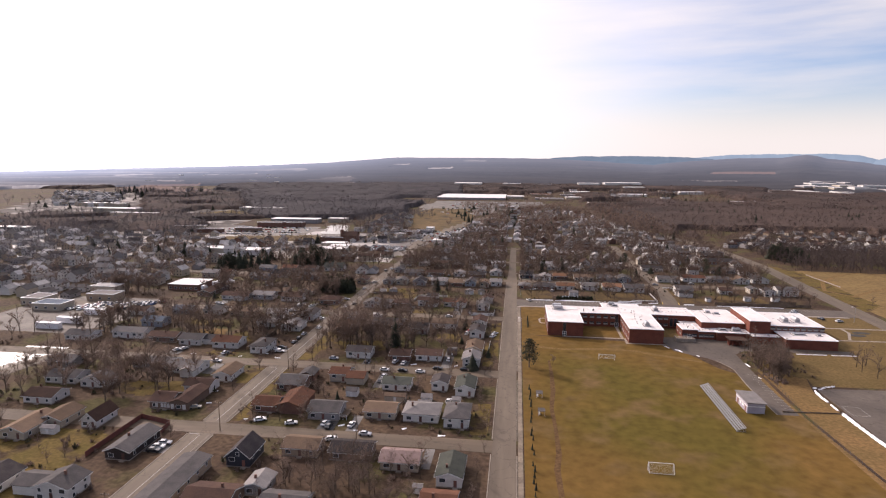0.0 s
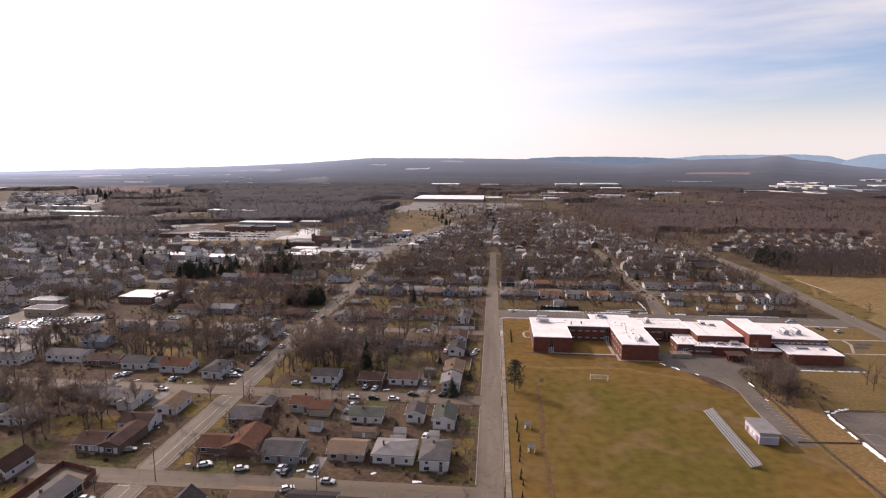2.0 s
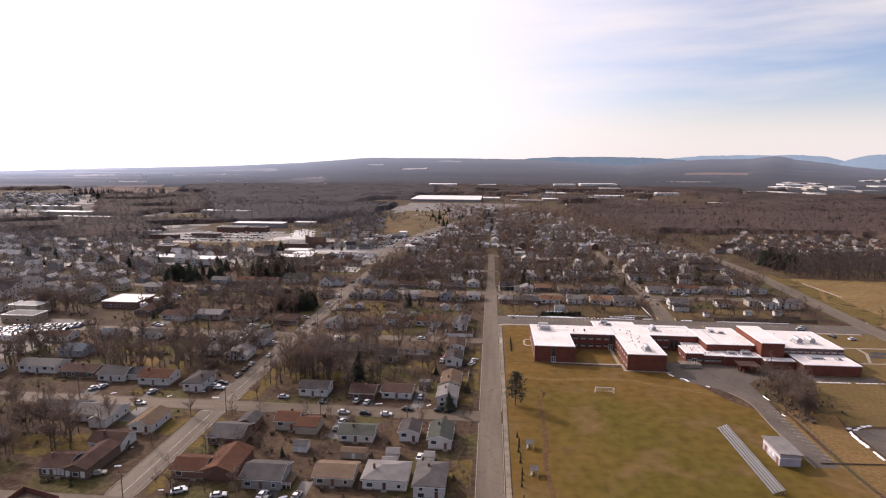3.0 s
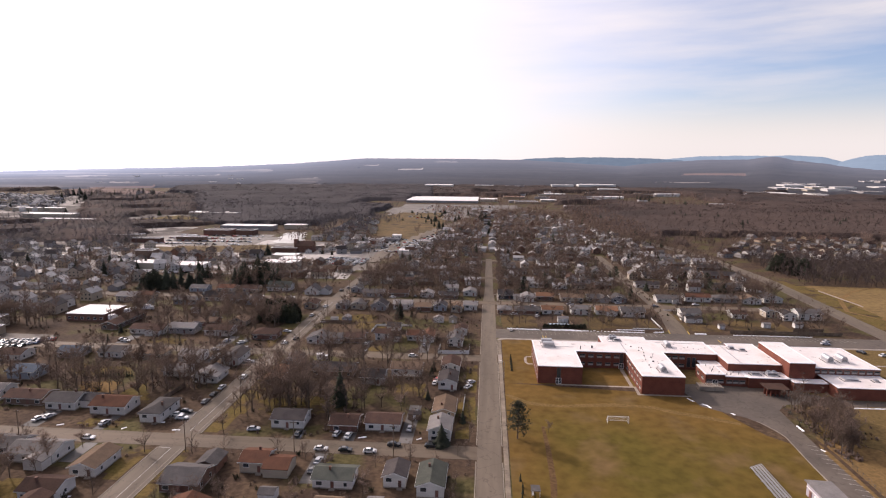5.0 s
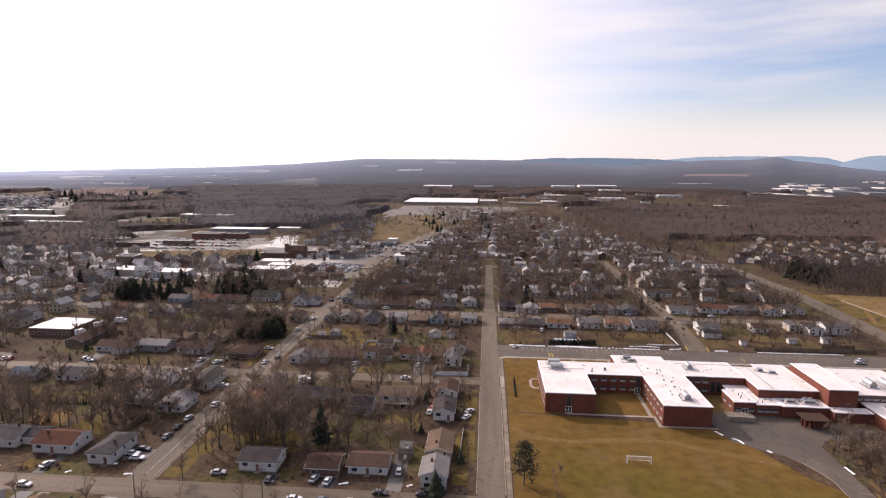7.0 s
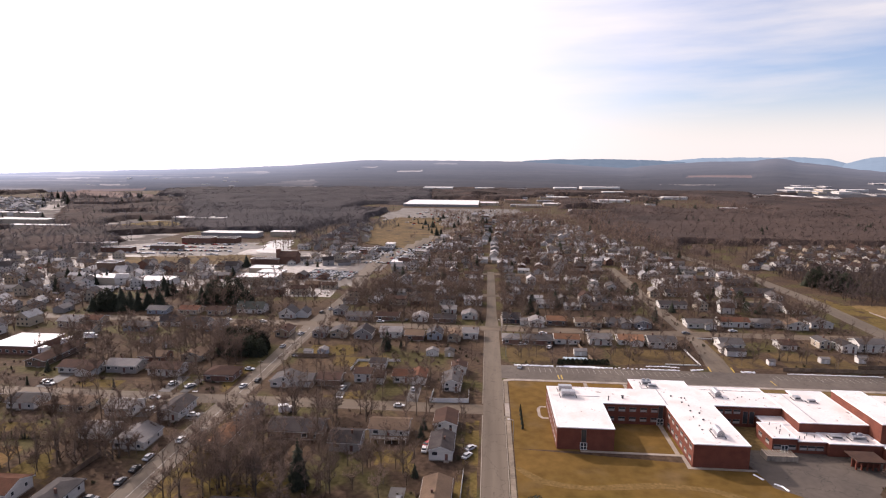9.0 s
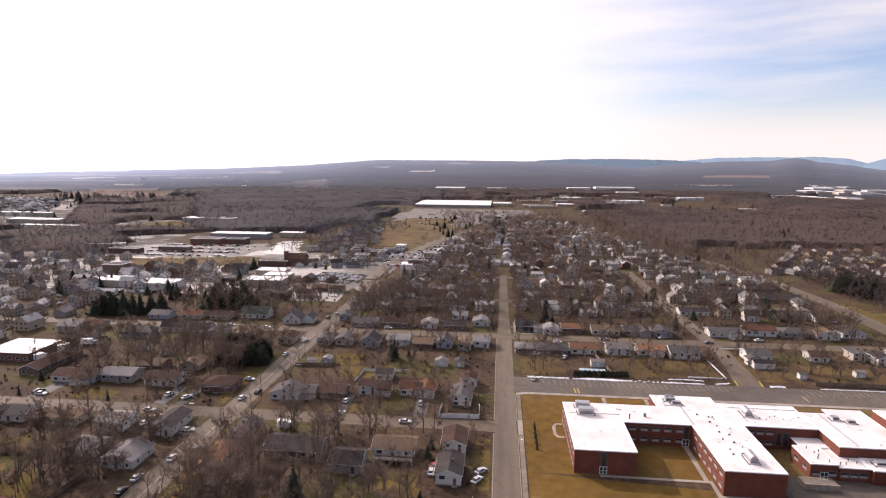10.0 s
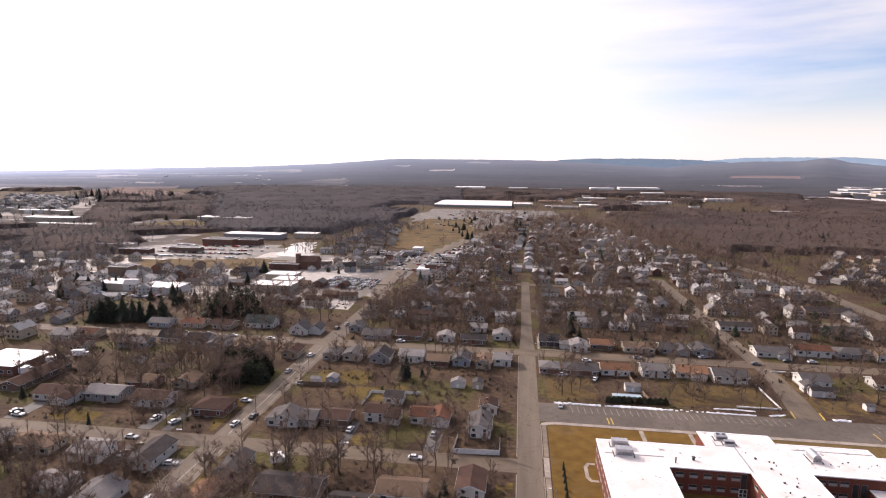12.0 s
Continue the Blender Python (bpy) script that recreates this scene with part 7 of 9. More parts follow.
fence([(-58.8, 366), (-58, 378), (-38, 379.6)], 1.3, M["vinyl"], "low white garden fence")
fence([(137, 384), (196, 384.5)], 1.8, M["wood"], "dark board fence behind the houses")
for _x, _y in ((-92.2, 174.8), (-91.6, 233.4), (-57, 236.0), (-43, 171.6), (-25, 236.0), (-91.8, 290), (-91.6, 345), (-91, 395), (-91, 450), (-150, 235.6), (-150, 325.4), (-60, 325.4), (-20, 325.4), (-30, 433.4), (-70, 433.4), (60, 433.4), (140, 433.4), (-92.4, 120)):
    utility_pole(_x, _y)

# clipped conifer hedge and remnants of snow by the drives
for _k in range(15):
    evergreen(-163.3 + _k * 1.1, 291.6 + _k * 0.1, 3, 0.8 + 0.15 * math.sin(_k * 2.2), _k * 50, "slim dark conifer in a garden hedge row")
for _k, (_x, _y) in enumerate(((-47.0, 181.4), (-53.2, 184.0), (-17.5, 181.6), (-30.5, 184.5), (-109, 195.5), (-113, 206), (-88.4, 184.5), (-84.0, 186.0), (-103.9, 247.2), (-122, 246.5), (-60.4, 247), (-39.0, 247.4), (-111.0, 252.4), (-146, 247), (-57.5, 336.4), (-19.2, 248), (-117, 336.5))):
    snow_bank([(_x, _y), (_x + 1.4 + (_k % 3) * 0.6, _y + 0.3 + (_k % 2) * 0.8)], 1.0, 0.16, 60 + _k, "small melting heap of snow beside a drive")


# ---- trees, near ----
NR = random.Random(8)
bpy.context.view_layer.update()
BLOCKED = [(o.location.x, o.location.y) for o in scene.objects if o.parent is None and o.get("category") in ("house", "building", "shed")]


def free_spot(x, y, gap=6.5):
    if -106.5 < x < -89 or -0.5 < x < 12.5:
        return False
    for a, b in ((171, 182), (235, 246.5), (324.5, 336), (432, 445)):
        if a < y < b and x < (200 if a > 400 else 2):
            return False
    if -244 < x < -203 and 196 < y < 262 or -168 < x < -140 and 283 < y < 303 or -282 < x < -224 and 270 < y < 350:
        return False
    if 12 <= x < 216 and 100 < y < 383 and not (114 < x < 140 and 255 < y < 290):
        return False
    return all((x - a) ** 2 + (y - b) ** 2 > gap * gap for a, b in BLOCKED)


def grove(x0, x1, y0, y1, n, lo=0.85, hi=1.25):
    for _ in range(n):
        x, y = NR.uniform(x0, x1), NR.uniform(y0, y1)
        if free_spot(x, y):
            bare_tree(x, y, NR.randrange(7), NR.uniform(lo, hi), NR.uniform(0, 360))


# school thicket and single trees
for _k in range(64):
    _y = NR.uniform(248, 287)
    bare_tree(NR.uniform(117.4, 121 + (_y - 248) * 0.5), _y, NR.randrange(7), NR.uniform(0.6, 0.88), NR.uniform(0, 360), "leafless tree in the thicket beside the school drive")
for _x, _y, _s in ((163, 273, 0.75), (162, 267, 0.7), (164, 259, 0.8), (168, 275, 0.7), (175, 268, 0.8), (149, 288, 0.3)):
    bare_tree(_x, _y, NR.randrange(7), _s, 30 * _s, "leafless tree on the lawn east of the school")
for _x, _y, _s in ((24, 402, 0.6), (64, 398, 0.75), (66, 403, 0.7), (70, 400, 0.7), (72, 404, 0.7), (99, 404, 0.65), (101, 408, 0.65), (135, 404, 0.7), (150, 396, 0.75), (143, 400, 0.7), (170, 400, 0.75), (183, 392, 0.7), (192, 396, 0.7)):
    bare_tree(_x, _y, NR.randrange(7), _s, 80 * _s)
for _x, _y in ((205, 400), (206, 425), (209, 455), (238, 395), (236, 352)):
    bare_tree(_x, _y, NR.randrange(7), 0.6, 10)
# street trees and yards
for _x, _y, _s in ((-90.5, 187, 0.5), (-106, 168, 0.5), (-104.5, 232, 0.65), (-104.6, 208, 0.55), (-88, 233, 0.4), (-126, 233, 0.7), (-146, 233, 0.7), (-6, 214, 0.4), (-4.5, 205, 0.45), (-44, 226, 0.75), (-30, 214, 0.7), (-68, 176 + 10, 0.3), (-8, 178 - 12, 0.4), (-52, 232, 0.5)):
    bare_tree(_x, _y, NR.randrange(7), _s, 300 * _s)
grove(-172, -125, 190, 222, 20), grove(-215, -165, 190, 234, 26), grove(-165, -108, 270, 308, 95), grove(-240, -168, 272, 322, 67)
grove(-90, -52, 262, 322, 78), grove(-52, -20, 268, 292, 26, 0.6, 0.9), grove(-66, -20, 314, 324, 7, 0.9, 1.2)
grove(-165, -108, 362, 410, 88), grove(-210, -165, 360, 410, 41), grove(-90, -20, 360, 408, 36, 0.5, 0.85), grove(-90, -20, 424, 432, 13, 0.5, 0.8)
grove(-92, -4, 458, 520, 114, 0.7, 1.05), grove(-200, -106, 462, 520, 52), grove(12, 100, 384, 408, 34, 0.5, 0.85)
grove(12, 104, 444, 530, 130, 0.7, 1.05), grove(118, 205, 444, 530, 110, 0.65, 1.05), grove(-60, -20, 138, 158, 26, 0.5, 0.75), grove(-90, -4, 200, 214, 20, 0.4, 0.6), grove(-170, -125, 140, 168, 10, 0.4, 0.6), grove(118, 200, 420, 432, 20, 0.5, 0.7)
# scrubby young trees between the gardens and the main street
for _k in range(46):
    bare_tree(NR.uniform(-6.2, -1.0), 140 + _k * 7.4 + NR.uniform(-3, 3), NR.randrange(7), NR.uniform(0.28, 0.5), NR.uniform(0, 360), "small scrubby leafless tree beside the street")
grove(-91, -4, 246, 262, 14, 0.6, 0.9), grove(-91, -4, 286, 324, 34, 0.6, 0.95), grove(-91, -8, 336, 362, 30, 0.6, 0.95), grove(-91, -8, 404, 434, 34, 0.6, 0.95), grove(-170, -106, 408, 432, 26, 0.7, 1.0), grove(-170, -106, 336, 362, 18, 0.7, 1.0), grove(12, 104, 410, 434, 22, 0.6, 0.9), grove(116, 205, 384, 434, 46, 0.6, 0.95), grove(-91, -10, 182, 200, 10, 0.4, 0.65)
grove(-62, -16, 128, 158, 34, 0.5, 0.8), grove(-90, -10, 202, 218, 30, 0.4, 0.65), grove(-90, -10, 228, 234.5, 12, 0.4, 0.6)
grove(-240, -165, 186, 234, 28), grove(-262, -200, 246, 300, 30), grove(-165, -126, 186, 234, 10), grove(-330, -250, 186, 240, 40)
grove(-276, -242, 358, 369, 34, 0.8, 1.15)
# tall trees crowding the far end of the main street
for _k in range(20):
    bare_tree(-2.2 + NR.uniform(-2.5, 0.8), 450 + _k * 8.2, NR.randrange(7), NR.uniform(0.75, 1.1), NR.uniform(0, 360))
    bare_tree(12.6 + NR.uniform(-0.8, 2.5), 452 + _k * 8.2, NR.randrange(7), NR.uniform(0.75, 1.1), NR.uniform(0, 360))
grove(-90, -6, 456, 530, 46, 0.85, 1.2)
# evergreens
evergreen(-51.6, 273, 0, 1.25, -51.6 * 7), evergreen(-10.6, 244.9, 4, 0.72, -11.2 * 7), evergreen(-4.4, 262, 1, 0.55, -4.4 * 7), evergreen(-20, 306, 1, 0.5, -20 * 7)
evergreen(-19.5, 312, 1, 0.55, -19.5 * 7), evergreen(-18.8, 281, 1, 0.5, -18.8 * 7), evergreen(-60.4, 206, 1, 0.4, -60.4 * 7), evergreen(-50, 172, 3, 1.0, -50 * 7)
evergreen(-46, 171.4 - 1, 3, 0.9, -46 * 7), evergreen(-47.5, 397, 0, 0.95, -47.5 * 7), evergreen(-49, 395, 1, 0.9, -49 * 7), evergreen(-107.5, 385, 4, 0.8, -107.5 * 7)
evergreen(-113, 388, 4, 0.75, -113 * 7), evergreen(-118, 392, 4, 0.8, -118 * 7), evergreen(-111, 394, 4, 0.85, -111 * 7), evergreen(-120, 384, 4, 0.8, -120 * 7)
evergreen(-124, 394, 4, 0.8, -124 * 7), evergreen(-116, 384, 4, 0.8, -116 * 7), evergreen(-110, 390, 4, 0.9, -110 * 7), evergreen(-122, 389, 4, 0.85, -122 * 7)
evergreen(-41, 400, 1, 0.5, -41 * 7), evergreen(-150, 330 + 5.6, 3, 1.4, -150 * 7), evergreen(-192, 352, 1, 0.6, -192 * 7), evergreen(-189, 337, 3, 1.2, -189 * 7)
evergreen(66, 462, 1, 0.8, 66 * 7), evergreen(104, 470, 1, 0.9, 104 * 7), evergreen(33, 468, 1, 0.8, 33 * 7), evergreen(102, 462, 1, 0.8, 102 * 7)
evergreen(28, 470, 2, 0.6, 28 * 7), evergreen(62, 530, 2, 0.8, 62 * 7), evergreen(-4.5, 470, 1, 0.5, -4.5 * 7), evergreen(-32, 207, 1, 0.3, -32 * 7)
for _k in range(15):
    evergreen(-242 + 4.2 * (_k % 10) + NR.uniform(-1.5, 1.5), 453 + 0.8 * (_k % 10) + 7 * (_k // 10) + NR.uniform(-2, 2), NR.choice((0, 4, 6, 4)), NR.uniform(0.85, 1.45), _k * 40, "tall dark spruce in a row")
for _k in range(14):
    evergreen(-184 + 3.6 * (_k % 9) + NR.uniform(-1.5, 1.5), 477 + 1.0 * (_k % 9) + 8 * (_k // 9) + NR.uniform(-3, 3), NR.choice((5, 4, 6, 4, 0)), NR.uniform(0.85, 1.5), _k * 70, "tall dark evergreen in a cluster")
for _k in range(22):
    evergreen(247 + NR.uniform(0, 34), 560 + NR.uniform(-6, 26), NR.choice((0, 4, 5, 5)), NR.uniform(0.8, 1.25), _k * 50, "dark pine at the meadow's edge")
for _k in range(16):
    evergreen(-92 + NR.uniform(0, 180), 560 + NR.uniform(0, 300), NR.choice((0, 2)), NR.uniform(0.7, 1.1), _k * 50, "dark spruce among far houses")

# shrubs and brush in the gardens
def brush_arrays(rnd, r, h, n):
    v, t = [], []
    for k in range(n):
        a, e = rnd.uniform(0, 6.283), rnd.uniform(0.2, 1.3)
        d = Vector((math.cos(a) * math.cos(e) * r, math.sin(a) * math.cos(e) * r, math.sin(e) * h)) * rnd.uniform(0.6, 1.0)
        s = Vector((-math.sin(a), math.cos(a), 0)) * rnd.uniform(0.03, 0.09)
        o = Vector((rnd.uniform(-0.4, 0.4) * r, rnd.uniform(-0.4, 0.4) * r, -0.05))
        i = len(v)
        v += [tuple(o - s), tuple(o + s), tuple(o + d + s * 1.6), tuple(o + d * 0.7 - s * 2)]
        t += [(i, i + 1, i + 2), (i, i + 2, i + 3)]
    return np.array(v), np.array(t)


for _k, (_x, _y, _s) in enumerate(((-125, 383, 0.9), (-119, 382, 0.95), (-113, 382, 1.0), (-107.5, 381.5, 0.85), (-126, 391, 1.1), (-118, 390, 1.2), (-110, 389.5, 1.0))):
    evergreen(_x, _y, 6, _s, _k * 50, "dense dark rounded evergreen in a clump")
# dark evergreens scattered in the gardens beyond the school
for _k in range(14):
    evergreen(14 + NR.uniform(0, 190), 446 + NR.uniform(0, 90), NR.choice((1, 4, 5, 5)), NR.uniform(0.6, 1.05), _k * 37, "dark evergreen among the suburban houses")

BRUSH = [brush_arrays(NR, 1.3, 1.8, 28) for _ in range(4)]
_brush = []
while len(_brush) < 2200:
    _x, _y = NR.uniform(-250, 205), NR.uniform(125, 530)
    if free_spot(_x, _y, 5.5) and noise.noise((_x * 0.05, _y * 0.05, 2.0)) > 0.0 and not (_x > 10 and 380 < _y < 412 and NR.random() < 0.85):
        _brush.append((_x, _y, 0.0, NR.uniform(0.5, 1.2), NR.uniform(0, 6.3), NR.randrange(4)))
joined("garden_brush", BRUSH, _brush[:1700], M["twig"], "brown leafless garden shrubs and brush", "shrubs")
_thicket = []
for _k in range(130):
    _y = NR.uniform(246, 287)
    _thicket.append((NR.uniform(117.2, 121.5 + (_y - 246) * 0.52), _y, 0.0, NR.uniform(0.5, 1.1), NR.uniform(0, 6.3), NR.randrange(4)))
joined("thicket_brush", BRUSH, _thicket, M["twig"], "dense brown undergrowth of the school thicket", "shrubs")
joined("garden_evergreen_brush", BRUSH, _brush[1700:], M["shrub"], "dark evergreen garden shrubs beside houses", "shrubs")


def plant_trees():
    TREE_PLAN.sort(key=lambda q: q[0] ** 2 * 0.6 + (q[1] - 150) ** 2)
    for q in TREE_PLAN[:290]:
        plant_tree(*q)
    rest = [(q[0], q[1], gz(q[0], q[1]) - 0.05, q[3], radians(q[4]), q[2]) for q in TREE_PLAN[290:]]
    joined("bare_tree_trunks", [a[0] for a in LITE_ARRAYS], rest, M["bark"], "many dark trunks of leafless trees in the gardens", "trees")
    joined("bare_tree_twigs", [a[1] for a in LITE_ARRAYS], rest, M["twig"], "many brown twiggy crowns of leafless garden trees", "trees")


plant_trees()


# ---- the further town ----
FR = random.Random(31)


def small_house_arrays(w, d, eave, rise, along):
    """Walls, roof and windows of a plain gabled house as arrays, for joining."""
    bm = bmesh.new()
    gable_walls(bm, w, d, eave, rise, along)
    bmr = bmesh.new()
    gable_roof(bmr, w, d, eave, rise, along, over=0.4)
    bmw = bmesh.new()
    for z in ([1.0] if eave < 4 else [1.0, 3.6]):
        for k in range(3):
            x = -w / 2 + w * (k + 0.5) / 3
            box(bmw, x - 0.5, x + 0.5, -d / 2 - 0.04, -d / 2 + 0.02, z, z + 1.2)
        for s in (-1, 1):
            box(bmw, s * w / 2 - 0.03, s * w / 2 + 0.03, -0.6, 0.6, z, z + 1.2)
    out = []
    for b in (bm, bmr, bmw):
        bmesh.ops.triangulate(b, faces=b.faces)
        b.verts.index_update()
        out.append((np.array([v.co[:] for v in b.verts]), np.array([[v.index for v in f.verts] for f in b.faces])))
        b.free()
    return out


KINDS = [small_house_arrays(11, 8, 3.0, 1.6, "x"), small_house_arrays(8, 11, 3.2, 2.0, "y"), small_house_arrays(8, 10, 5.2, 2.6, "y"), small_house_arrays(12, 8.5, 4.4, 1.6, "x"), small_house_arrays(9, 9, 5.4, 2.8, "y")]


WINDOW_SPOTS = []
for _w, _d, _e in ((11, 8, 3.0), (8, 11, 3.2), (8, 10, 5.2), (12, 8.5, 4.4), (9, 9, 5.4)):
    WINDOW_SPOTS.append([(-_w / 2 + _w * (k + 0.5) / 3, -_d / 2 - 0.01, z + 0.6, 0) for z in ((1.0,) if _e < 4 else (1.0, 3.6)) for k in range(3)] + [(s * _w / 2, 0, 1.6, 1) for s in (-1, 1)])
FAR_PANE = []
for _q in ((0.5, 0.03), (0.03, 0.6)):
    _bm = bmesh.new()
    box(_bm, -_q[0], _q[0], -_q[1], _q[1], -0.6, 0.6)
    _me = bpy.data.meshes.new("window")
    _bm.to_mesh(_me), _bm.free()
    _me.materials.append(M["glass"])
    FAR_PANE.append(_me)


def street_row(x0, x1, y, step, kinds, walls, roofs, jitter=2.0, turn=0.0):
    """A row of far houses: yields place, kind and colours."""
    x = x0
    while x < x1:
        yy = y + FR.uniform(-jitter, jitter)
        yield (x, yy, gz(x, yy) - 0.1, FR.uniform(0.8, 1.05), radians(FR.choice((0, 0, 0, 180, 90)) + FR.uniform(-3, 3) + turn), FR.choice(kinds)), FR.choice(walls), FR.choice(roofs)
        x += step * FR.uniform(0.85, 1.3)


def hill_road(y):
    """Middle of the road that climbs to the supermarket."""
    return float(np.interp(y, (531, 580, 631, 675, 727, 792, 865, 930), (-91, -100, -100, -94, -86, -72, -54, -36)))


FAR_HOUSES = []
for _y in (492, 508, 532, 548, 568, 588, 612, 632, 655, 678, 702, 724, 750, 778, 802, 826, 852, 888, 912, 945, 980, 1015, 1050, 1090):
    _lo = -88 if _y < 640 else -60 + (_y - 640) * 0.06
    FAR_HOUSES += list(street_row(_lo, 205 - max(0, _y - 600) * 0.22, _y, 14.5, (0, 0, 1, 3, 2), ("white", "white", "cream", "brick", "grey", "white", "white"), ("grey", "dark", "pale", "brown", "grey", "light grey", "pale", "light grey"), 3.5))
GREYS, PALES = ("white", "white", "white", "cream", "grey", "tan", "cream"), ("pale", "grey", "light grey", "grey", "dark", "light grey", "pale")
for _y in (466, 484, 502, 526, 544, 566, 590, 612, 636):
    FAR_HOUSES += list(street_row(-560 - (_y - 466) * 0.7, -250 - (100 if _y > 600 else 0), _y, 16.5, (2, 4, 2, 1, 4, 0), GREYS, PALES, 6.0, 12.0))
for _y in (655, 700, 760):
    FAR_HOUSES += list(street_row(-700, -430, _y, 62, (2, 4, 0), GREYS, PALES, 9.0, 30.0))
for _y in range(1000, 1345, 24):
    FAR_HOUSES += list(street_row(-0.87 * _y, -0.725 * _y - 12, _y, 17, (2, 4, 0, 3), ("white", "white", "cream", "grey", "white"), ("pale", "light grey", "dark", "grey", "light grey"), 7.0, 20.0))
for _y in (1430, 1462, 1500):
    FAR_HOUSES += list(street_row(-0.6 * _y, -0.42 * _y, _y, 34, (2, 4, 0), ("white", "cream", "white"), ("pale", "light grey", "brown"), 9.0, 20.0))
for _y in (344, 362, 388, 402, 420, 448):
    FAR_HOUSES += list(street_row(-430, -250, _y, 14.5, (2, 4, 0, 1), ("white", "cream", "white", "grey"), ("pale", "light grey", "grey", "dark")))
for _y in (556, 572, 592, 606):
    FAR_HOUSES += list(street_row(-296, -204, _y, 15, (2, 4, 1, 0), ("white", "cream", "tan", "brick", "grey"), ("dark", "grey", "brown", "pale"), 4.0, 8.0))
for _y in (628, 646, 664, 684):
    FAR_HOUSES += list(street_row(-176 + (_y - 628) * 0.3, -112 + (_y - 628) * 0.2, _y, 16, (2, 4, 0, 1), GREYS, PALES, 4.0, 20.0))
for _y in (740, 770, 800):
    FAR_HOUSES += list(street_row(-48, 0, _y, 15, (2, 4, 0), GREYS, PALES, 4.0))
for _y in (512, 535, 565):
    FAR_HOUSES += list(street_row(-160, -112, _y, 15, (0, 1, 3), ("white", "cream", "brick"), ("grey", "brown", "tan")))
for _y in (715, 735, 762, 785, 815, 840, 868, 895, 925):
    FAR_HOUSES += list(street_row(-194 + (_y - 715) * 0.02, -138 - (_y - 762) * 0.15, _y, 14, (2, 4, 3), ("white", "cream", "grey"), ("pale", "grey", "grey", "brown")))
for _y in (646, 664, 688, 708, 734, 762, 785):
    FAR_HOUSES += list(street_row(238 + (_y - 646) * 0.6, 450, _y, 18, (0, 2, 1, 3, 0), ("cream", "grey", "white", "tan", "grey"), ("pale", "grey", "brown", "brown", "pale"), 5.0, 15.0))
FAR_HOUSES = [h for h in FAR_HOUSES if not any(abs(h[0][0] - a) < 13 and abs(h[0][1] - b) < 10 for a, b in BLOCKED) and not (abs(h[0][0] - hill_road(h[0][1])) < 15 and h[0][1] > 520) and not (100 < h[0][0] < 120 and h[0][1] < 650) and not (-4 < h[0][0] < 14 and h[0][1] < 640) and not (-260 < h[0][0] < -150 and 455 < h[0][1] < 510)]
FAR_HOUSES.sort(key=lambda h: (h[0][0] - 0) ** 2 + (h[0][1] - 160) ** 2)

# the nearest of them as things of their own, the rest joined
FAR_PROTO = {}
NEAR_COUNT = 52
for (_x, _y, _z, _s, _a, _k), _w, _r in FAR_HOUSES[:NEAR_COUNT]:
    if (_k, _w, _r) not in FAR_PROTO:
        FAR_PROTO[_k, _w, _r] = [mesh_np(n, *KINDS[_k][i], m) for i, (n, m) in enumerate((("wall", WALL[_w]), ("roof", ROOF[_r])))]
    _h = new("house")
    _win = WINDOW_SPOTS[_k]
    _h.matrix_basis = Matrix.Translation((_x, _y, _z)) @ Matrix.Rotation(_a, 4, "Z") @ Matrix.Scale(_s, 4)
    tagged(_h, "distant %s house with a %s roof" % ({"brick": "brown brick"}.get(_w, _w), WORDS.get(_r, _r)), "house", group="houses along the streets")
    for _n, _me in zip(("wall", "roof"), FAR_PROTO[_k, _w, _r]):
        new(_n, _me).parent = _h
    for _px, _py, _pz, _turn in _win:
        _o = new("window", FAR_PANE[_turn])
        _o.parent = _h
        _o.location = (_px, _py, _pz)
for _w in WALL:
    _sel = [h[0] for h in FAR_HOUSES[NEAR_COUNT:] if h[1] == _w]
    if _sel:
        joined("far_house_walls", [k[0] for k in KINDS], _sel, WALL[_w], "crowd of distant %s house walls in the town" % _w, "houses")
for _r in ROOF:
    _sel = [h[0] for h in FAR_HOUSES[NEAR_COUNT:] if h[2] == _r]
    if _sel:
        joined("far_house_roofs", [k[1] for k in KINDS], _sel, ROOF[_r], "crowd of distant %s house roofs in the town" % WORDS.get(_r, _r), "houses")
joined("far_house_windows", [k[2] for k in KINDS], [h[0] for h in FAR_HOUSES[NEAR_COUNT:] if h[0][1] < 760], M["glass"], "dark windows of the distant houses", "houses")

# shops, works and halls
flat_building("supermarket", -172, -18, 1290, 1430, 4.5, WALL["grey"], M["membrane"], "huge supermarket with a white flat roof", bays=12)
flat_building("shop", -14, 24, 1330, 1370, 6, WALL["cream"], M["membrane"], "white-roofed shop beside the supermarket", bays=4)
def works(x0, x1, y0, y1, h, wall, roof, label):
    flat_building("works_hall", x0, x1, y0, y1, h, wall, roof, label + " among the streets", bays=0)


works(-190, -160, 541, 556, 5, WALL["cream"], M["membrane"], "long white-roofed market hall"), works(-182, -162, 560, 574, 5, WALL["cream"], M["membrane"], "white-roofed market hall")
works(-196, -172, 578, 592, 5, WALL["cream"], M["membrane"], "white-roofed market hall"), works(-348, -278, 794, 815, 6, WALL["grey"], M["membrane"], "large factory with a white roof")
works(-346, -312, 745, 764, 6, M["brick_house"], ROOF["pale"], "brick factory hall"), works(-306, -284, 748, 764, 6, M["brick_house"], ROOF["grey"], "brick factory hall")
works(-268, -240, 812, 826, 6, WALL["cream"], M["membrane"], "pale factory hall"), works(-300, -278, 526, 543, 5, WALL["cream"], M["membrane"], "white-roofed garage hall")
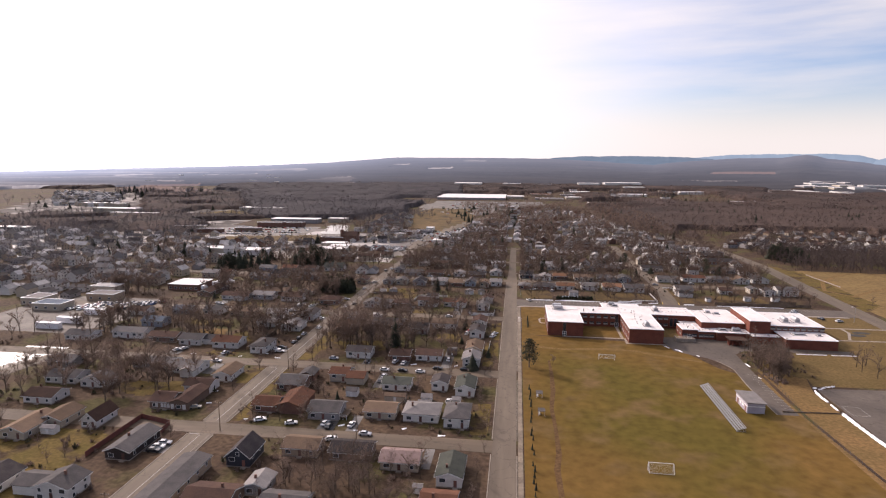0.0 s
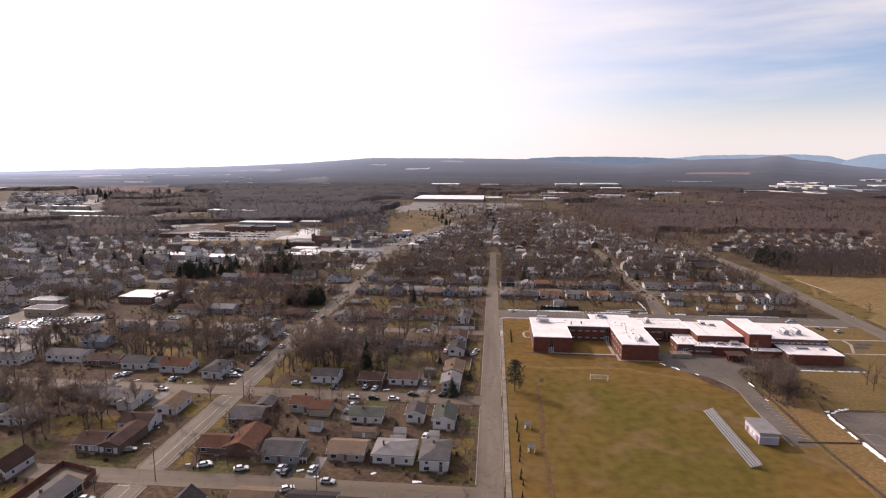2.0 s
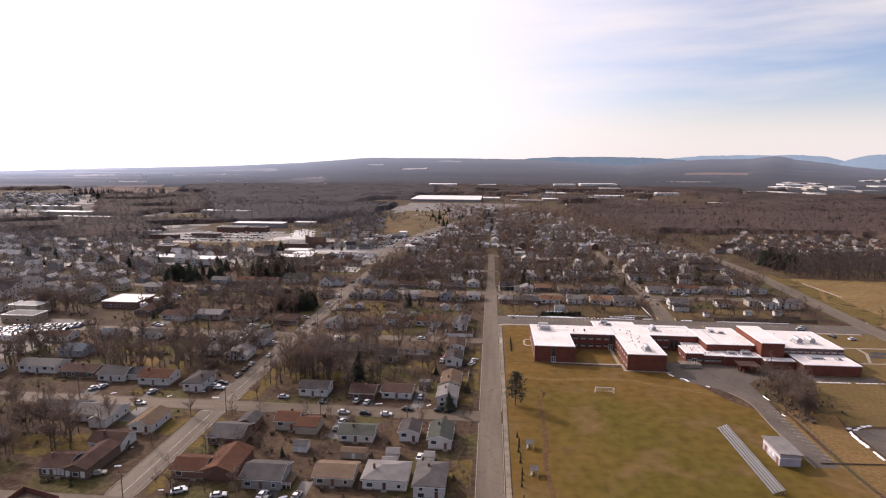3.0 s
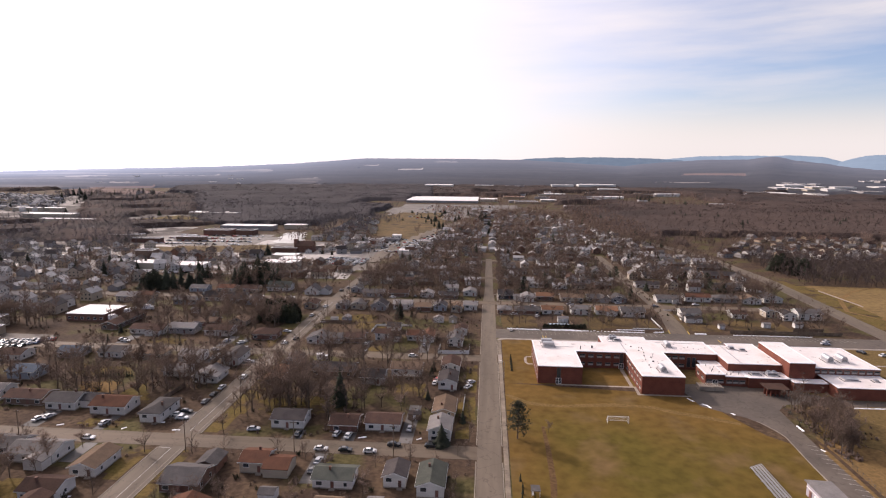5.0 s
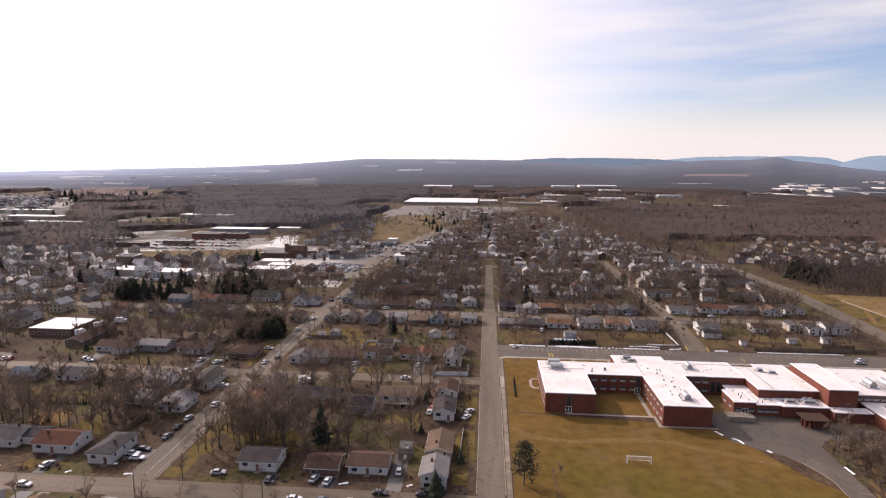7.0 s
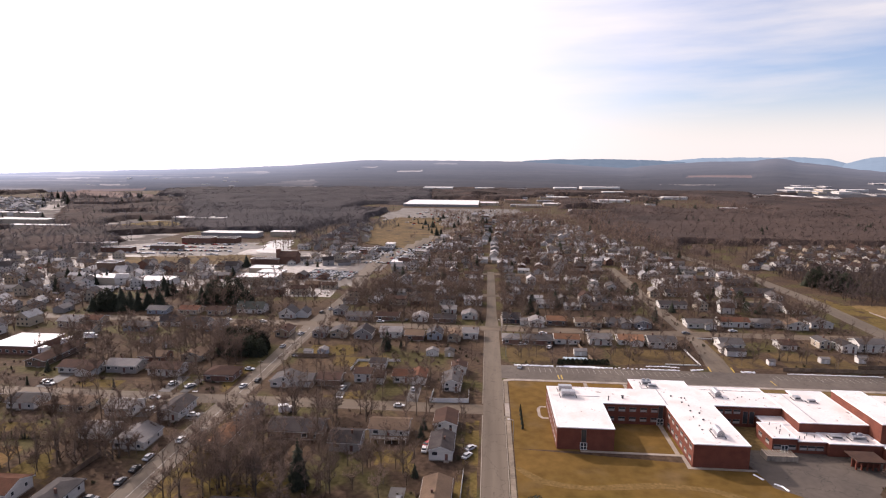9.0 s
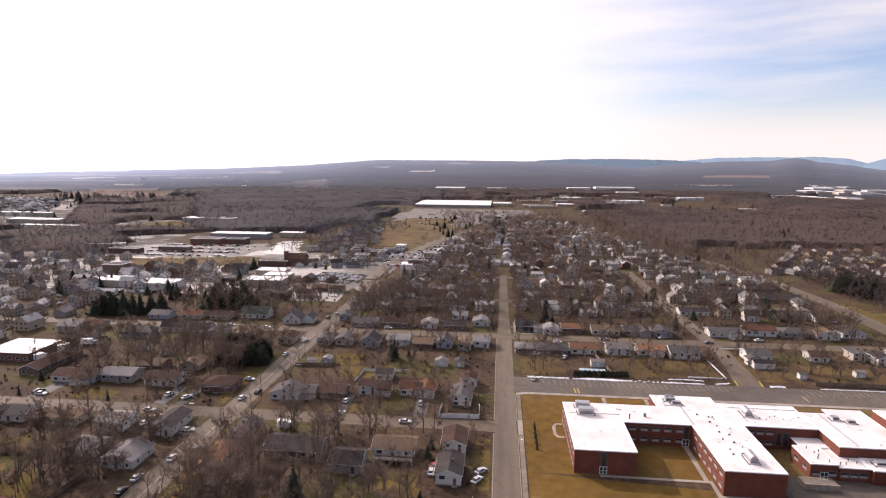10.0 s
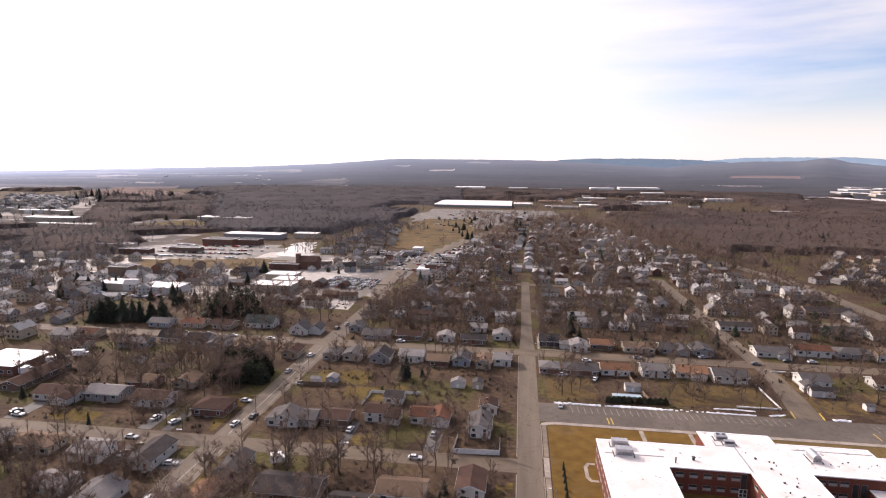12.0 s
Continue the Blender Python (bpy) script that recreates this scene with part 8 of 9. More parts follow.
works(-262, -234, 520, 538, 5, WALL["white"], M["membrane"], "white-roofed market hall"), works(-316, -300, 560, 572, 10, WALL["brown"], ROOF["grey"], "tall dark brick block")
works(-392, -360, 672, 682, 5, M["brick_house"], ROOF["pale"], "long brick works"), works(-350, -318, 690, 700, 5, WALL["brown"], ROOF["pale"], "long dark workshop")
works(-213, -187, 622, 632, 5, M["brick_house"], ROOF["grey"], "long low brick hall"), works(-640, -560, 842, 852, 6, WALL["cream"], M["membrane"], "long pale works by the railway")
works(-720, -640, 905, 925, 6, WALL["cream"], M["membrane"], "long white-roofed works"), works(-440, -400, 700, 712, 5, WALL["cream"], ROOF["pale"], "long low pale shed")
works(-700, -600, 640, 655, 6, WALL["grey"], M["membrane"], "long pale warehouse"), works(60, 110, 1290, 1330, 4.5, WALL["tan"], ROOF["pale"], "pale shop block")
works(120, 180, 1350, 1380, 4.5, WALL["cream"], M["membrane"], "white-roofed shop block"), works(200, 250, 1400, 1430, 5, WALL["cream"], ROOF["pale"], "pale shop block")
works(260, 330, 1480, 1510, 5, WALL["white"], M["membrane"], "white shop block"), works(150, 200, 1560, 1590, 6, WALL["white"], M["membrane"], "white shop block")
works(40, 90, 1440, 1470, 5, WALL["tan"], ROOF["orange"], "orange-roofed shop block"), works(440, 500, 1600, 1625, 7, WALL["white"], M["membrane"], "white shop block")
works(-200, -110, 1900, 1960, 12, WALL["white"], M["membrane"], "long white distant warehouse"), works(-40, 20, 1935, 1960, 11, WALL["white"], M["membrane"], "white distant warehouse")
works(60, 120, 1930, 1950, 10, WALL["grey"], ROOF["pale"], "long distant warehouse"), works(210, 280, 1960, 2000, 13, WALL["white"], M["membrane"], "white distant warehouse"), works(300, 420, 1990, 2040, 14, WALL["white"], M["membrane"], "large white distant warehouse")
works(330, 390, 1800, 1830, 9, WALL["white"], M["membrane"], "white-roofed distant works"), works(-820, -730, 1000, 1012, 6, WALL["cream"], M["membrane"], "long pale distant works"), works(-665, -635, 958, 972, 6, WALL["cream"], M["membrane"], "pale roofed distant works")
works(-480, -400, 960, 985, 6, WALL["cream"], M["membrane"], "pale works at the wood's edge")
for _k in range(36):
    _a = FR.uniform(23, 35)
    _d = 1680 + max(0, _a - 23) * 125 * FR.uniform(0.0, 1.0) + FR.uniform(0, 150)
    _x, _y = _d * math.sin(radians(_a)), 90 + _d * math.cos(radians(_a))
    _w, _t = FR.uniform(14, 58) * _d / 1800, FR.uniform(30, 75)
    flat_building("works_hall", _x, _x + _w, _y, _y + _t, FR.uniform(2.6, 5.2) * _d / 1800 + (4.5 if _d > 1930 else 0), WALL[FR.choice(("white", "white", "cream", "grey"))], FR.choice((M["membrane"], M["membrane"], ROOF["pale"])), "white distant factory hall among woods", bays=0)
for _k in range(30):
    _x, _y = FR.uniform(30, 520), FR.uniform(1180, 1700)
    _w = FR.uniform(14, 40)
    flat_building("shop", _x, _x + _w, _y, _y + FR.uniform(10, 18), FR.uniform(3.5, 5), WALL[FR.choice(("white", "cream", "tan", "brick", "grey"))], FR.choice((M["membrane"], ROOF["pale"], ROOF["grey"], ROOF["brown"], ROOF["grey"])), "low distant shop along the highway", bays=0)
for _k in range(9):
    _a, _r = radians(FR.uniform(-40, -24)), FR.uniform(2000, 2900)
    flat_building("works_hall", _r * math.sin(_a), _r * math.sin(_a) + FR.uniform(12, 30), 90 + _r * math.cos(_a), 104 + _r * math.cos(_a), FR.uniform(6.5, 8), WALL["white"], M["membrane"], "white distant building in the hazy plain", bays=0)
for _k, (_x, _y) in enumerate(((-150, 655), (-138, 672), (-128, 692), (-118, 716), (-110, 740), (-70, 690), (-80, 648), (-62, 712), (-84, 622), (-50, 752), (-56, 735), (-150, 700))):
    if abs(_x + 7 - hill_road(_y + 5)) < 17:
        continue
    flat_building("shop", _x, _x + 10 + 3 * (_k % 4), _y, _y + 9 + 2 * (_k % 3), 3.6 + 0.5 * (_k % 3), WALL[("white", "cream", "brick", "grey")[_k % 4]], (M["membrane"], ROOF["pale"], ROOF["grey"], ROOF["dark"])[_k % 4], "low flat-roofed shop at the road junction", bays=3)
# brick church with a square tower
_ch = empty("church", -180, 632)
tagged(_ch, "dark brick church with a square tower", "church")
_bm = bmesh.new()
gable_walls(_bm, 16, 12, 7, 4, "x")
part("nave", _bm, M["brick_house"], _ch)
_bm = bmesh.new()
gable_roof(_bm, 16, 12, 7, 4, "x")
part("roof", _bm, ROOF["brown"], _ch)
_bm = bmesh.new()
box(_bm, -11.6, -8.2, -3, 0.4, -0.2, 13)
part("tower", _bm, M["brick_house"], _ch)
# cars of the store's lot and of the junction, far off
_bm = bmesh.new()
box(_bm, -2.2, 2.2, -0.9, 0.9, 0.3, 0.95), box(_bm, -1.5, 0.9, -0.75, 0.75, 0.95, 1.45)
bmesh.ops.triangulate(_bm, faces=_bm.faces)
_bm.verts.index_update()
FAR_CAR = (np.array([v.co[:] for v in _bm.verts]), np.array([[v.index for v in f.verts] for f in _bm.faces]))
_bm.free()
for _c, _n in (("white", 300), ("silver", 240), ("black", 270), ("red", 80)):
    _sel = []
    for _k in range(_n):
        _x, _y = FR.choice(((FR.uniform(-130, 20), 960 + 14 * FR.randrange(19)), (FR.uniform(-150, -70), 640 + 8 * FR.randrange(12)), (hill_road(640 + 20 * (_k % 8)) + FR.uniform(9, 34), 640 + 20 * (_k % 8) + FR.uniform(-2, 2)), (FR.uniform(-370, -262), FR.choice((668, 690, 712, 735)) + FR.uniform(-2, 2)), (FR.uniform(-330, -240), FR.choice((512, 548, 556)) + FR.uniform(-3, 3)), (FR.uniform(-520, -250), FR.choice((474, 493, 515, 535, 555, 578)) + FR.uniform(-2, 2))))
        _sel.append((_x, _y, gz(_x, _y) + (0.35 if _y > 900 else 0.1), 1.0, FR.choice((0, 1.57)) + FR.uniform(-0.1, 0.1), 0))
    joined("far_parked_cars", [FAR_CAR], _sel, PAINT[_c], "many distant %s cars on the pale lots" % _c, "cars")
slab("sales_lot", [(-152, 578), (-146, 606), (-104, 594), (-112, 554)], 0.04, M["asphalt"], "asphalt sales lot full of cars", "parking lot")
for _j in range(6):
    for _i in range(15):
        if FR.random() < 0.9:
            car(-147 + _i * 2.7 + _j * 0.4, 568 + _j * 6.0 + FR.uniform(-0.5, 0.5) - _i * 0.5, 78 + FR.uniform(-3, 3), FR.choice(COLOURS))

# ---- woods ----
def scatter(test, x0, x1, y0, y1, step, grow=0.0):
    """Loose grid of spots where test holds; grow: how much the spacing widens with distance."""
    out, y = [], y0
    while y < y1:
        st = step * (1 + grow * (y - y0))
        x = x0 + FR.uniform(0, st)
        while x < x1:
            px, py = x + FR.uniform(-0.45, 0.45) * st, y + FR.uniform(-0.45, 0.45) * st
            if test(px, py):
                out.append((px, py))
            x += st
        y += st
    return out


LEAN_PIECES = [(np.concatenate([a, c]), np.concatenate([b, d + len(a)])) for a, b, c, d in LEAN]
TREE_PIECES = [(np.concatenate([a, c]), np.concatenate([b, d + len(a)])) for a, b, c, d in LIGHT]


def in_town(x, y):
    """Gardens and streets of the further town, where trees stand between the houses."""
    if -4 < x < 13 or 102 < x < 117 and y < 650:
        return False
    if -198 < x < -100 and 540 < y < 610 or -212 < x < -166 and 610 < y < 650 or -12 < x - hill_road(y) < (36 if 560 < y < 800 else 12) and 530 < y < 930:
        return False
    if -150 < x < -60 and 800 < y < 1050 or -370 < x < -190 and 612 < y < 800:
        return False
    if 207 < x < 420 and y < 560:
        return False
    return noise.noise((x * 0.02, y * 0.02, 1.0)) > -0.25


_spots = scatter(in_town, -92, 210, 505, 1120, 6.8, 0.0006) + scatter(lambda x, y: in_town(x, y) and FR.random() < 0.62, -620, -106, 455, 700, 9.5)
_spots += scatter(lambda x, y: FR.random() < 0.6, 232, 460, 640, 795, 9.0) + scatter(lambda x, y: FR.random() < 0.5, -20, 540, 1130, 1700, 17.0)
_spots += scatter(lambda x, y: FR.random() < 0.6, -430, -250, 350, 455, 9.0)
# between the factory, the hill street and the wood's edge
_spots += scatter(lambda x, y: FR.random() < 0.75 and not (-352 < x < -236 and y < 830) and (x < -138 - (y - 762) * 0.15 or y > 900), -300, -130, 705, 960, 8.5)
# the brown wooded belt and the leafy far town to the west
_spots += scatter(lambda x, y: noise.noise((x * 0.012, y * 0.012, 7)) > -0.25 and x < -372 - 0.35 * (y - 640) * (y < 800), -760, -365, 632, 860, 13.0)
_spots += scatter(lambda x, y: noise.noise((x * 0.008, y * 0.008, 3)) > -0.2 and x < -420 - (y - 860) * 0.45 and not (-545 < x < -440 and 880 < y < 968) and (x > -0.71 * y or FR.random() < 0.2), -1150, -420, 860, 1400, 18.0)
_spots = [(x, y, gz(x, y) - 0.1, FR.uniform(0.75, 1.25), FR.uniform(0, 6.3), FR.randrange(5)) for x, y in _spots]
joined("far_town_trees", LEAN_PIECES, [q for q in _spots if q[0] < -100 and (q[1] > 760 or q[0] < -365)], M["hazy_dark_twig"], "countless bare brown trees of the distant town", "trees")
joined("suburb_trees", LEAN_PIECES, [q for q in _spots if q[0] >= -100 and q[1] > 760], M["twig"], "countless bare brown trees of the further suburb", "trees")
joined("town_trees", TREE_PIECES, [q for q in _spots if not (q[1] > 760 or q[0] < -365)], M["twig"], "countless bare brown trees between the distant houses", "trees")
_rise = [(-0.70 * y + FR.uniform(-60, 190), y) for y in [FR.uniform(1210, 1440) for _ in range(90)]]
joined("tall_far_pines", [EVER_ARRAYS[0], EVER_ARRAYS[2], EVER_ARRAYS[4]], [(x, y, gz(x, y) - 0.1, FR.uniform(0.7, 1.7), FR.uniform(0, 6.3), FR.randrange(3)) for x, y in _rise[:34]], M["needle"], "tall dark pines on a rise behind the town", "trees")
joined("tall_far_trees", LEAN_PIECES, [(x, y, gz(x, y) - 0.1, FR.uniform(1.2, 1.9), FR.uniform(0, 6.3), FR.randrange(5)) for x, y in _rise[34:]], M["hazy_dark_twig"], "tall bare trees on a rise behind the town", "trees")
_dark = [(FR.uniform(-950, -440), FR.uniform(860, 1380)) for _ in range(60)] + [(FR.uniform(-90, 200), FR.uniform(560, 1060)) for _ in range(110)] + [(FR.uniform(-450, -110), FR.uniform(490, 700)) for _ in range(70)] + [(FR.uniform(-130, -70), FR.uniform(900, 1060)) for _ in range(5)]
joined("far_evergreens", [EVER_ARRAYS[0], EVER_ARRAYS[1], EVER_ARRAYS[4]], [(x, y, gz(x, y) - 0.1, FR.uniform(0.6, 1.1), FR.uniform(0, 6.3), FR.randrange(3)) for x, y in _dark if in_town(x, y) or y > 840], M["needle"], "scattered dark evergreens in the further town", "trees")


# pines in loose groups among the eastern woods
_groups = [(FR.uniform(300, 820), FR.uniform(880, 1500)) for _ in range(9)]
_pines = [(x + FR.gauss(0, 26), y + FR.gauss(0, 22)) for x, y in _groups for _ in range(6)]
joined("wood_pines", [EVER_ARRAYS[4], EVER_ARRAYS[2], EVER_ARRAYS[4]], [(x, y, gz(x, y) - 0.1, FR.uniform(0.7, 1.1), FR.uniform(0, 6.3), FR.randrange(3)) for x, y in _pines], M["needle"], "groups of dark pines among the leafless woods", "trees")


def in_woods(x, y):
    edge = 25 * noise.noise((x * 0.01, y * 0.01, 0))
    if 228 < x < 465 and 638 < y < 795:
        return noise.noise((x * 0.03, y * 0.03, 4)) > 0.25
    if 246 < x < 430 and 514 < y <= 638:
        return True
    if x > max(150, 234 - 0.33 * max(0, y - 640)) + edge * 0.2 and y > 642:
        return not (x > 780 and 1800 < y < 2130)
    if x < -225 + edge * 0.7 and x > -425 - (y - 860) * 0.5 and y > 838 + edge:
        return True
    return -225 + edge <= x < -170 + edge and y > 950 + edge and x < -170


WOOD_PIECES = [(np.concatenate([a, c]), np.concatenate([b, d + len(a)])) for a, b, c, d in WOODLAND]
_near_woods = scatter(in_woods, -760, 760, 640, 1190, 15.0, 0.0008) + scatter(in_woods, 240, 440, 512, 640, 6.0)

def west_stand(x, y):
    """The wood west of the long street, its shade and haze put into own materials."""
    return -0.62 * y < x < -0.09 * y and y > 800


for _dark, _m, _l in ((False, M["far_twig"], "dense brown leafless woods beyond the houses"), (True, M["hazy_dark_twig"], "dark grey-brown leafless woods behind the town")):
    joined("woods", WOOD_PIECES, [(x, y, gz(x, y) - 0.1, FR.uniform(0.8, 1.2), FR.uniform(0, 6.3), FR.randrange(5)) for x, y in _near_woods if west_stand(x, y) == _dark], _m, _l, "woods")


def canopy(name, x0, x1, y0, y1, step, test, height, material, label):
    """The closed crown layer of a leafless wood: a lumpy sheet that comes down to the soil at its edges."""
    xs, ys = np.arange(x0, x1, step), np.arange(y0, y1, step)
    px = [[x + FR.uniform(-0.4, 0.4) * step for x in xs] for _ in ys]
    py = [[y + FR.uniform(-0.4, 0.4) * step for _ in xs] for y in ys]
    on = [[test(px[j][i], py[j][i]) for i in range(len(xs))] for j in range(len(ys))]
    index, verts, tris = {}, [], []

    def corner(j, i):
        if (j, i) not in index:
            index[j, i] = len(verts)
            x, y = px[j][i], py[j][i]
            up = height * (0.75 + 0.35 * noise.noise((x * 0.012, y * 0.012, 5)) + 0.1 * noise.noise((x * 0.06, y * 0.06, 8)) + FR.uniform(-0.035, 0.035)) * min(1.0, (y - y0) / 90 + 0.05) if on[j][i] else -0.5
            verts.append((x, y, gz(x, y) + up))
        return index[j, i]
    for j in range(len(ys) - 1):
        for i in range(len(xs) - 1):
            if on[j][i] or on[j][i + 1] or on[j + 1][i] or on[j + 1][i + 1]:
                a, b, c, d = corner(j, i), corner(j, i + 1), corner(j + 1, i + 1), corner(j + 1, i)
                tris += [(a, b, c), (a, c, d)]
    me = mesh_np(name, verts, tris, material)
    me.polygons.foreach_set("use_smooth", np.ones(len(tris), dtype=bool))
    tagged(new(name, me), label, "woods", kind="stuff")


def near_canopy(x, y):
    return all(in_woods(x + a, y + b) for a, b in ((-16, 0), (16, 0), (0, -18), (0, 16), (0, 0))) and not (228 < x < 465 and y < 800)


canopy("wood_canopy", 100, 760, 640, 1180, 5.5, near_canopy, 9.0, M["canopy"], "dense brown understorey of the leafless woods")
canopy("wood_canopy", -760, -90, 640, 1180, 5.5, near_canopy, 9.0, M["hazy_dark_canopy"], "dense dark understorey of the leafless woods")


def belt(x, y):
    """The brown wood between the town and its far quarter."""
    return noise.noise((x * 0.012, y * 0.012, 7)) > -0.2 and (x < -385 - 0.35 * (y - 640) * (y < 800) if y < 860 else -0.69 * y < x < -430 - (y - 860) * 0.45) and not (-560 < x < -425 and 870 < y < 980)


canopy("wood_canopy", -760, -370, 640, 860, 6, belt, 7.5, M["canopy"], "brown understorey of the wood behind the town")
canopy("wood_canopy", -1000, -430, 861, 1400, 8, belt, 8.5, M["canopy"], "brown understorey of the wood behind the town")


def tuft_arrays(rnd, r, h, n):
    """A bare crown far off: small slivers strewn through a dome."""
    v, t = [], []
    for k in range(n):
        a, d = rnd.uniform(0, 2 * math.pi), r * math.sqrt(rnd.random())
        c = Vector((d * math.cos(a), d * math.sin(a), h * (0.5 + 0.45 * math.sqrt(max(0, 1 - (d / r) ** 2)) * rnd.uniform(0.5, 1))))
        u = Vector((rnd.gauss(0, 1), rnd.gauss(0, 1), rnd.gauss(0.9, 0.5))).normalized() * rnd.uniform(2.0, 3.6)
        s = u.orthogonal().normalized() * rnd.uniform(0.5, 0.9)
        i = len(v)
        v += [tuple(c - s), tuple(c + s), tuple(c + u)]
        t.append((i, i + 1, i + 2))
    return np.array(v), np.array(t)


CLUMPS = [tuft_arrays(FR, 13, 11, 24) for _ in range(5)]


def far_woods(x, y):
    if -260 < x < 130 and 1060 < y < 1330 and y > 1060 + max(0, x - 20) or -30 < x < 540 and 1180 < y < 1720 and noise.noise((x * 0.008, y * 0.008, 2)) > -0.12:
        return False
    if 0.41 < x / y < 0.72 and 1640 < y < 2160 and noise.noise((x * 0.01, y * 0.01, 2)) > -0.3:
        return False
    if -1220 < x < -780 and 1390 < y < 1800 and x < -780 - (y - 1400) * 0.45:
        return False
    if x < -425 - (y - 860) * 0.5 and y < 1430:
        return False
    return noise.noise((x * 0.0025, y * 0.0025, 4)) > -0.42


def mid_woods(x, y):
    return far_woods(x, y) and math.hypot(x, y - 90) < 1960 and (y > 1500 or in_woods(x, y) or x > 600)


_mid = scatter(mid_woods, -1700, 1700, 1100, 2000, 22, 0.0008)
for _dark, _m, _l in ((False, M["far_twig"], "wide brown woods in the distance"), (True, M["hazy_dark_twig"], "wide dark grey-brown woods in the distance")):
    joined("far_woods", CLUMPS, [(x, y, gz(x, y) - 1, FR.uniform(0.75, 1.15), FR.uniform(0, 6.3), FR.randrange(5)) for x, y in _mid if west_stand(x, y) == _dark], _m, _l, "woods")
canopy("far_wood_canopy", -1800, 1800, 1080, 2040, 10, lambda x, y: mid_woods(x, y) and not west_stand(x, y), 11, M["canopy"], "closed brown crowns of the distant woods")
canopy("far_wood_canopy", -1300, 0, 1080, 2040, 10, lambda x, y: mid_woods(x, y) and west_stand(x, y), 11, M["hazy_dark_canopy"], "closed dark crowns of the distant woods")
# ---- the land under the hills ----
def hazed_hill_material(name, c1, c2, field, low, high):
    """Woods and fields kilometres off, with haze put into the material as emission."""
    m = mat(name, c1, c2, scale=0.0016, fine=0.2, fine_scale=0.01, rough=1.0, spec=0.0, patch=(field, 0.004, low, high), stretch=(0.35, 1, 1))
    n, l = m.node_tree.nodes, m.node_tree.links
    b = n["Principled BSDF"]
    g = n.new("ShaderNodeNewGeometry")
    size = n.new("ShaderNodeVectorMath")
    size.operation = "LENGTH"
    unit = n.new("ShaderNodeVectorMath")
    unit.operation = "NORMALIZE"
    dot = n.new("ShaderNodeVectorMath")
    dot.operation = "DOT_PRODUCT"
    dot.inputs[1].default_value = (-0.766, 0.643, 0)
    # The haze emission grows with distance, and towards the sun's bearing.
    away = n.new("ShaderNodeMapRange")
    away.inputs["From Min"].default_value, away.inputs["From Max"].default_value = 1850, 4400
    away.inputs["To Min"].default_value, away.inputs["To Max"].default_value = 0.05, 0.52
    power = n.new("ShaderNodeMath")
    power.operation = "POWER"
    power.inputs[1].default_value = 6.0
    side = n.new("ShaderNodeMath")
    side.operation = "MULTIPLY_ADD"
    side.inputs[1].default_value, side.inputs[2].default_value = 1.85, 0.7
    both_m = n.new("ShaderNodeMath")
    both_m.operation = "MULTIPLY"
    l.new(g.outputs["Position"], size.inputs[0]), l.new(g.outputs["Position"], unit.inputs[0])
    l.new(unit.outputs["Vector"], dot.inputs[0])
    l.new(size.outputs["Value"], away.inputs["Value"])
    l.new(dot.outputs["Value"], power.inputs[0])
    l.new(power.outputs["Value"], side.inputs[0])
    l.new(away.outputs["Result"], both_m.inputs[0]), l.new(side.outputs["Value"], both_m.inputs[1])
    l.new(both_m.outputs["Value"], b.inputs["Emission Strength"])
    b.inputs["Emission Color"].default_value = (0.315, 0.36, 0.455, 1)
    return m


HILL_WOODS = hazed_hill_material("hazed_hillside_woods", (0.04, 0.037, 0.038), (0.052, 0.047, 0.046), (0.066, 0.055, 0.05), 0.6, 0.7)
HILL_MIXED = hazed_hill_material("hazed_hillside_woods_and_fields", (0.04, 0.038, 0.04), (0.085, 0.074, 0.068), (0.19, 0.165, 0.15), 0.5, 0.66)
HILL_FIELD = hazed_hill_material("hazed_pale_fields", (0.2, 0.17, 0.15), (0.25, 0.22, 0.2), (0.38, 0.36, 0.35), 0.52, 0.62)
HILL_RED = hazed_hill_material("hazed_reddish_fields", (0.135, 0.088, 0.072), (0.115, 0.078, 0.065), (0.09, 0.068, 0.058), 0.55, 0.65)
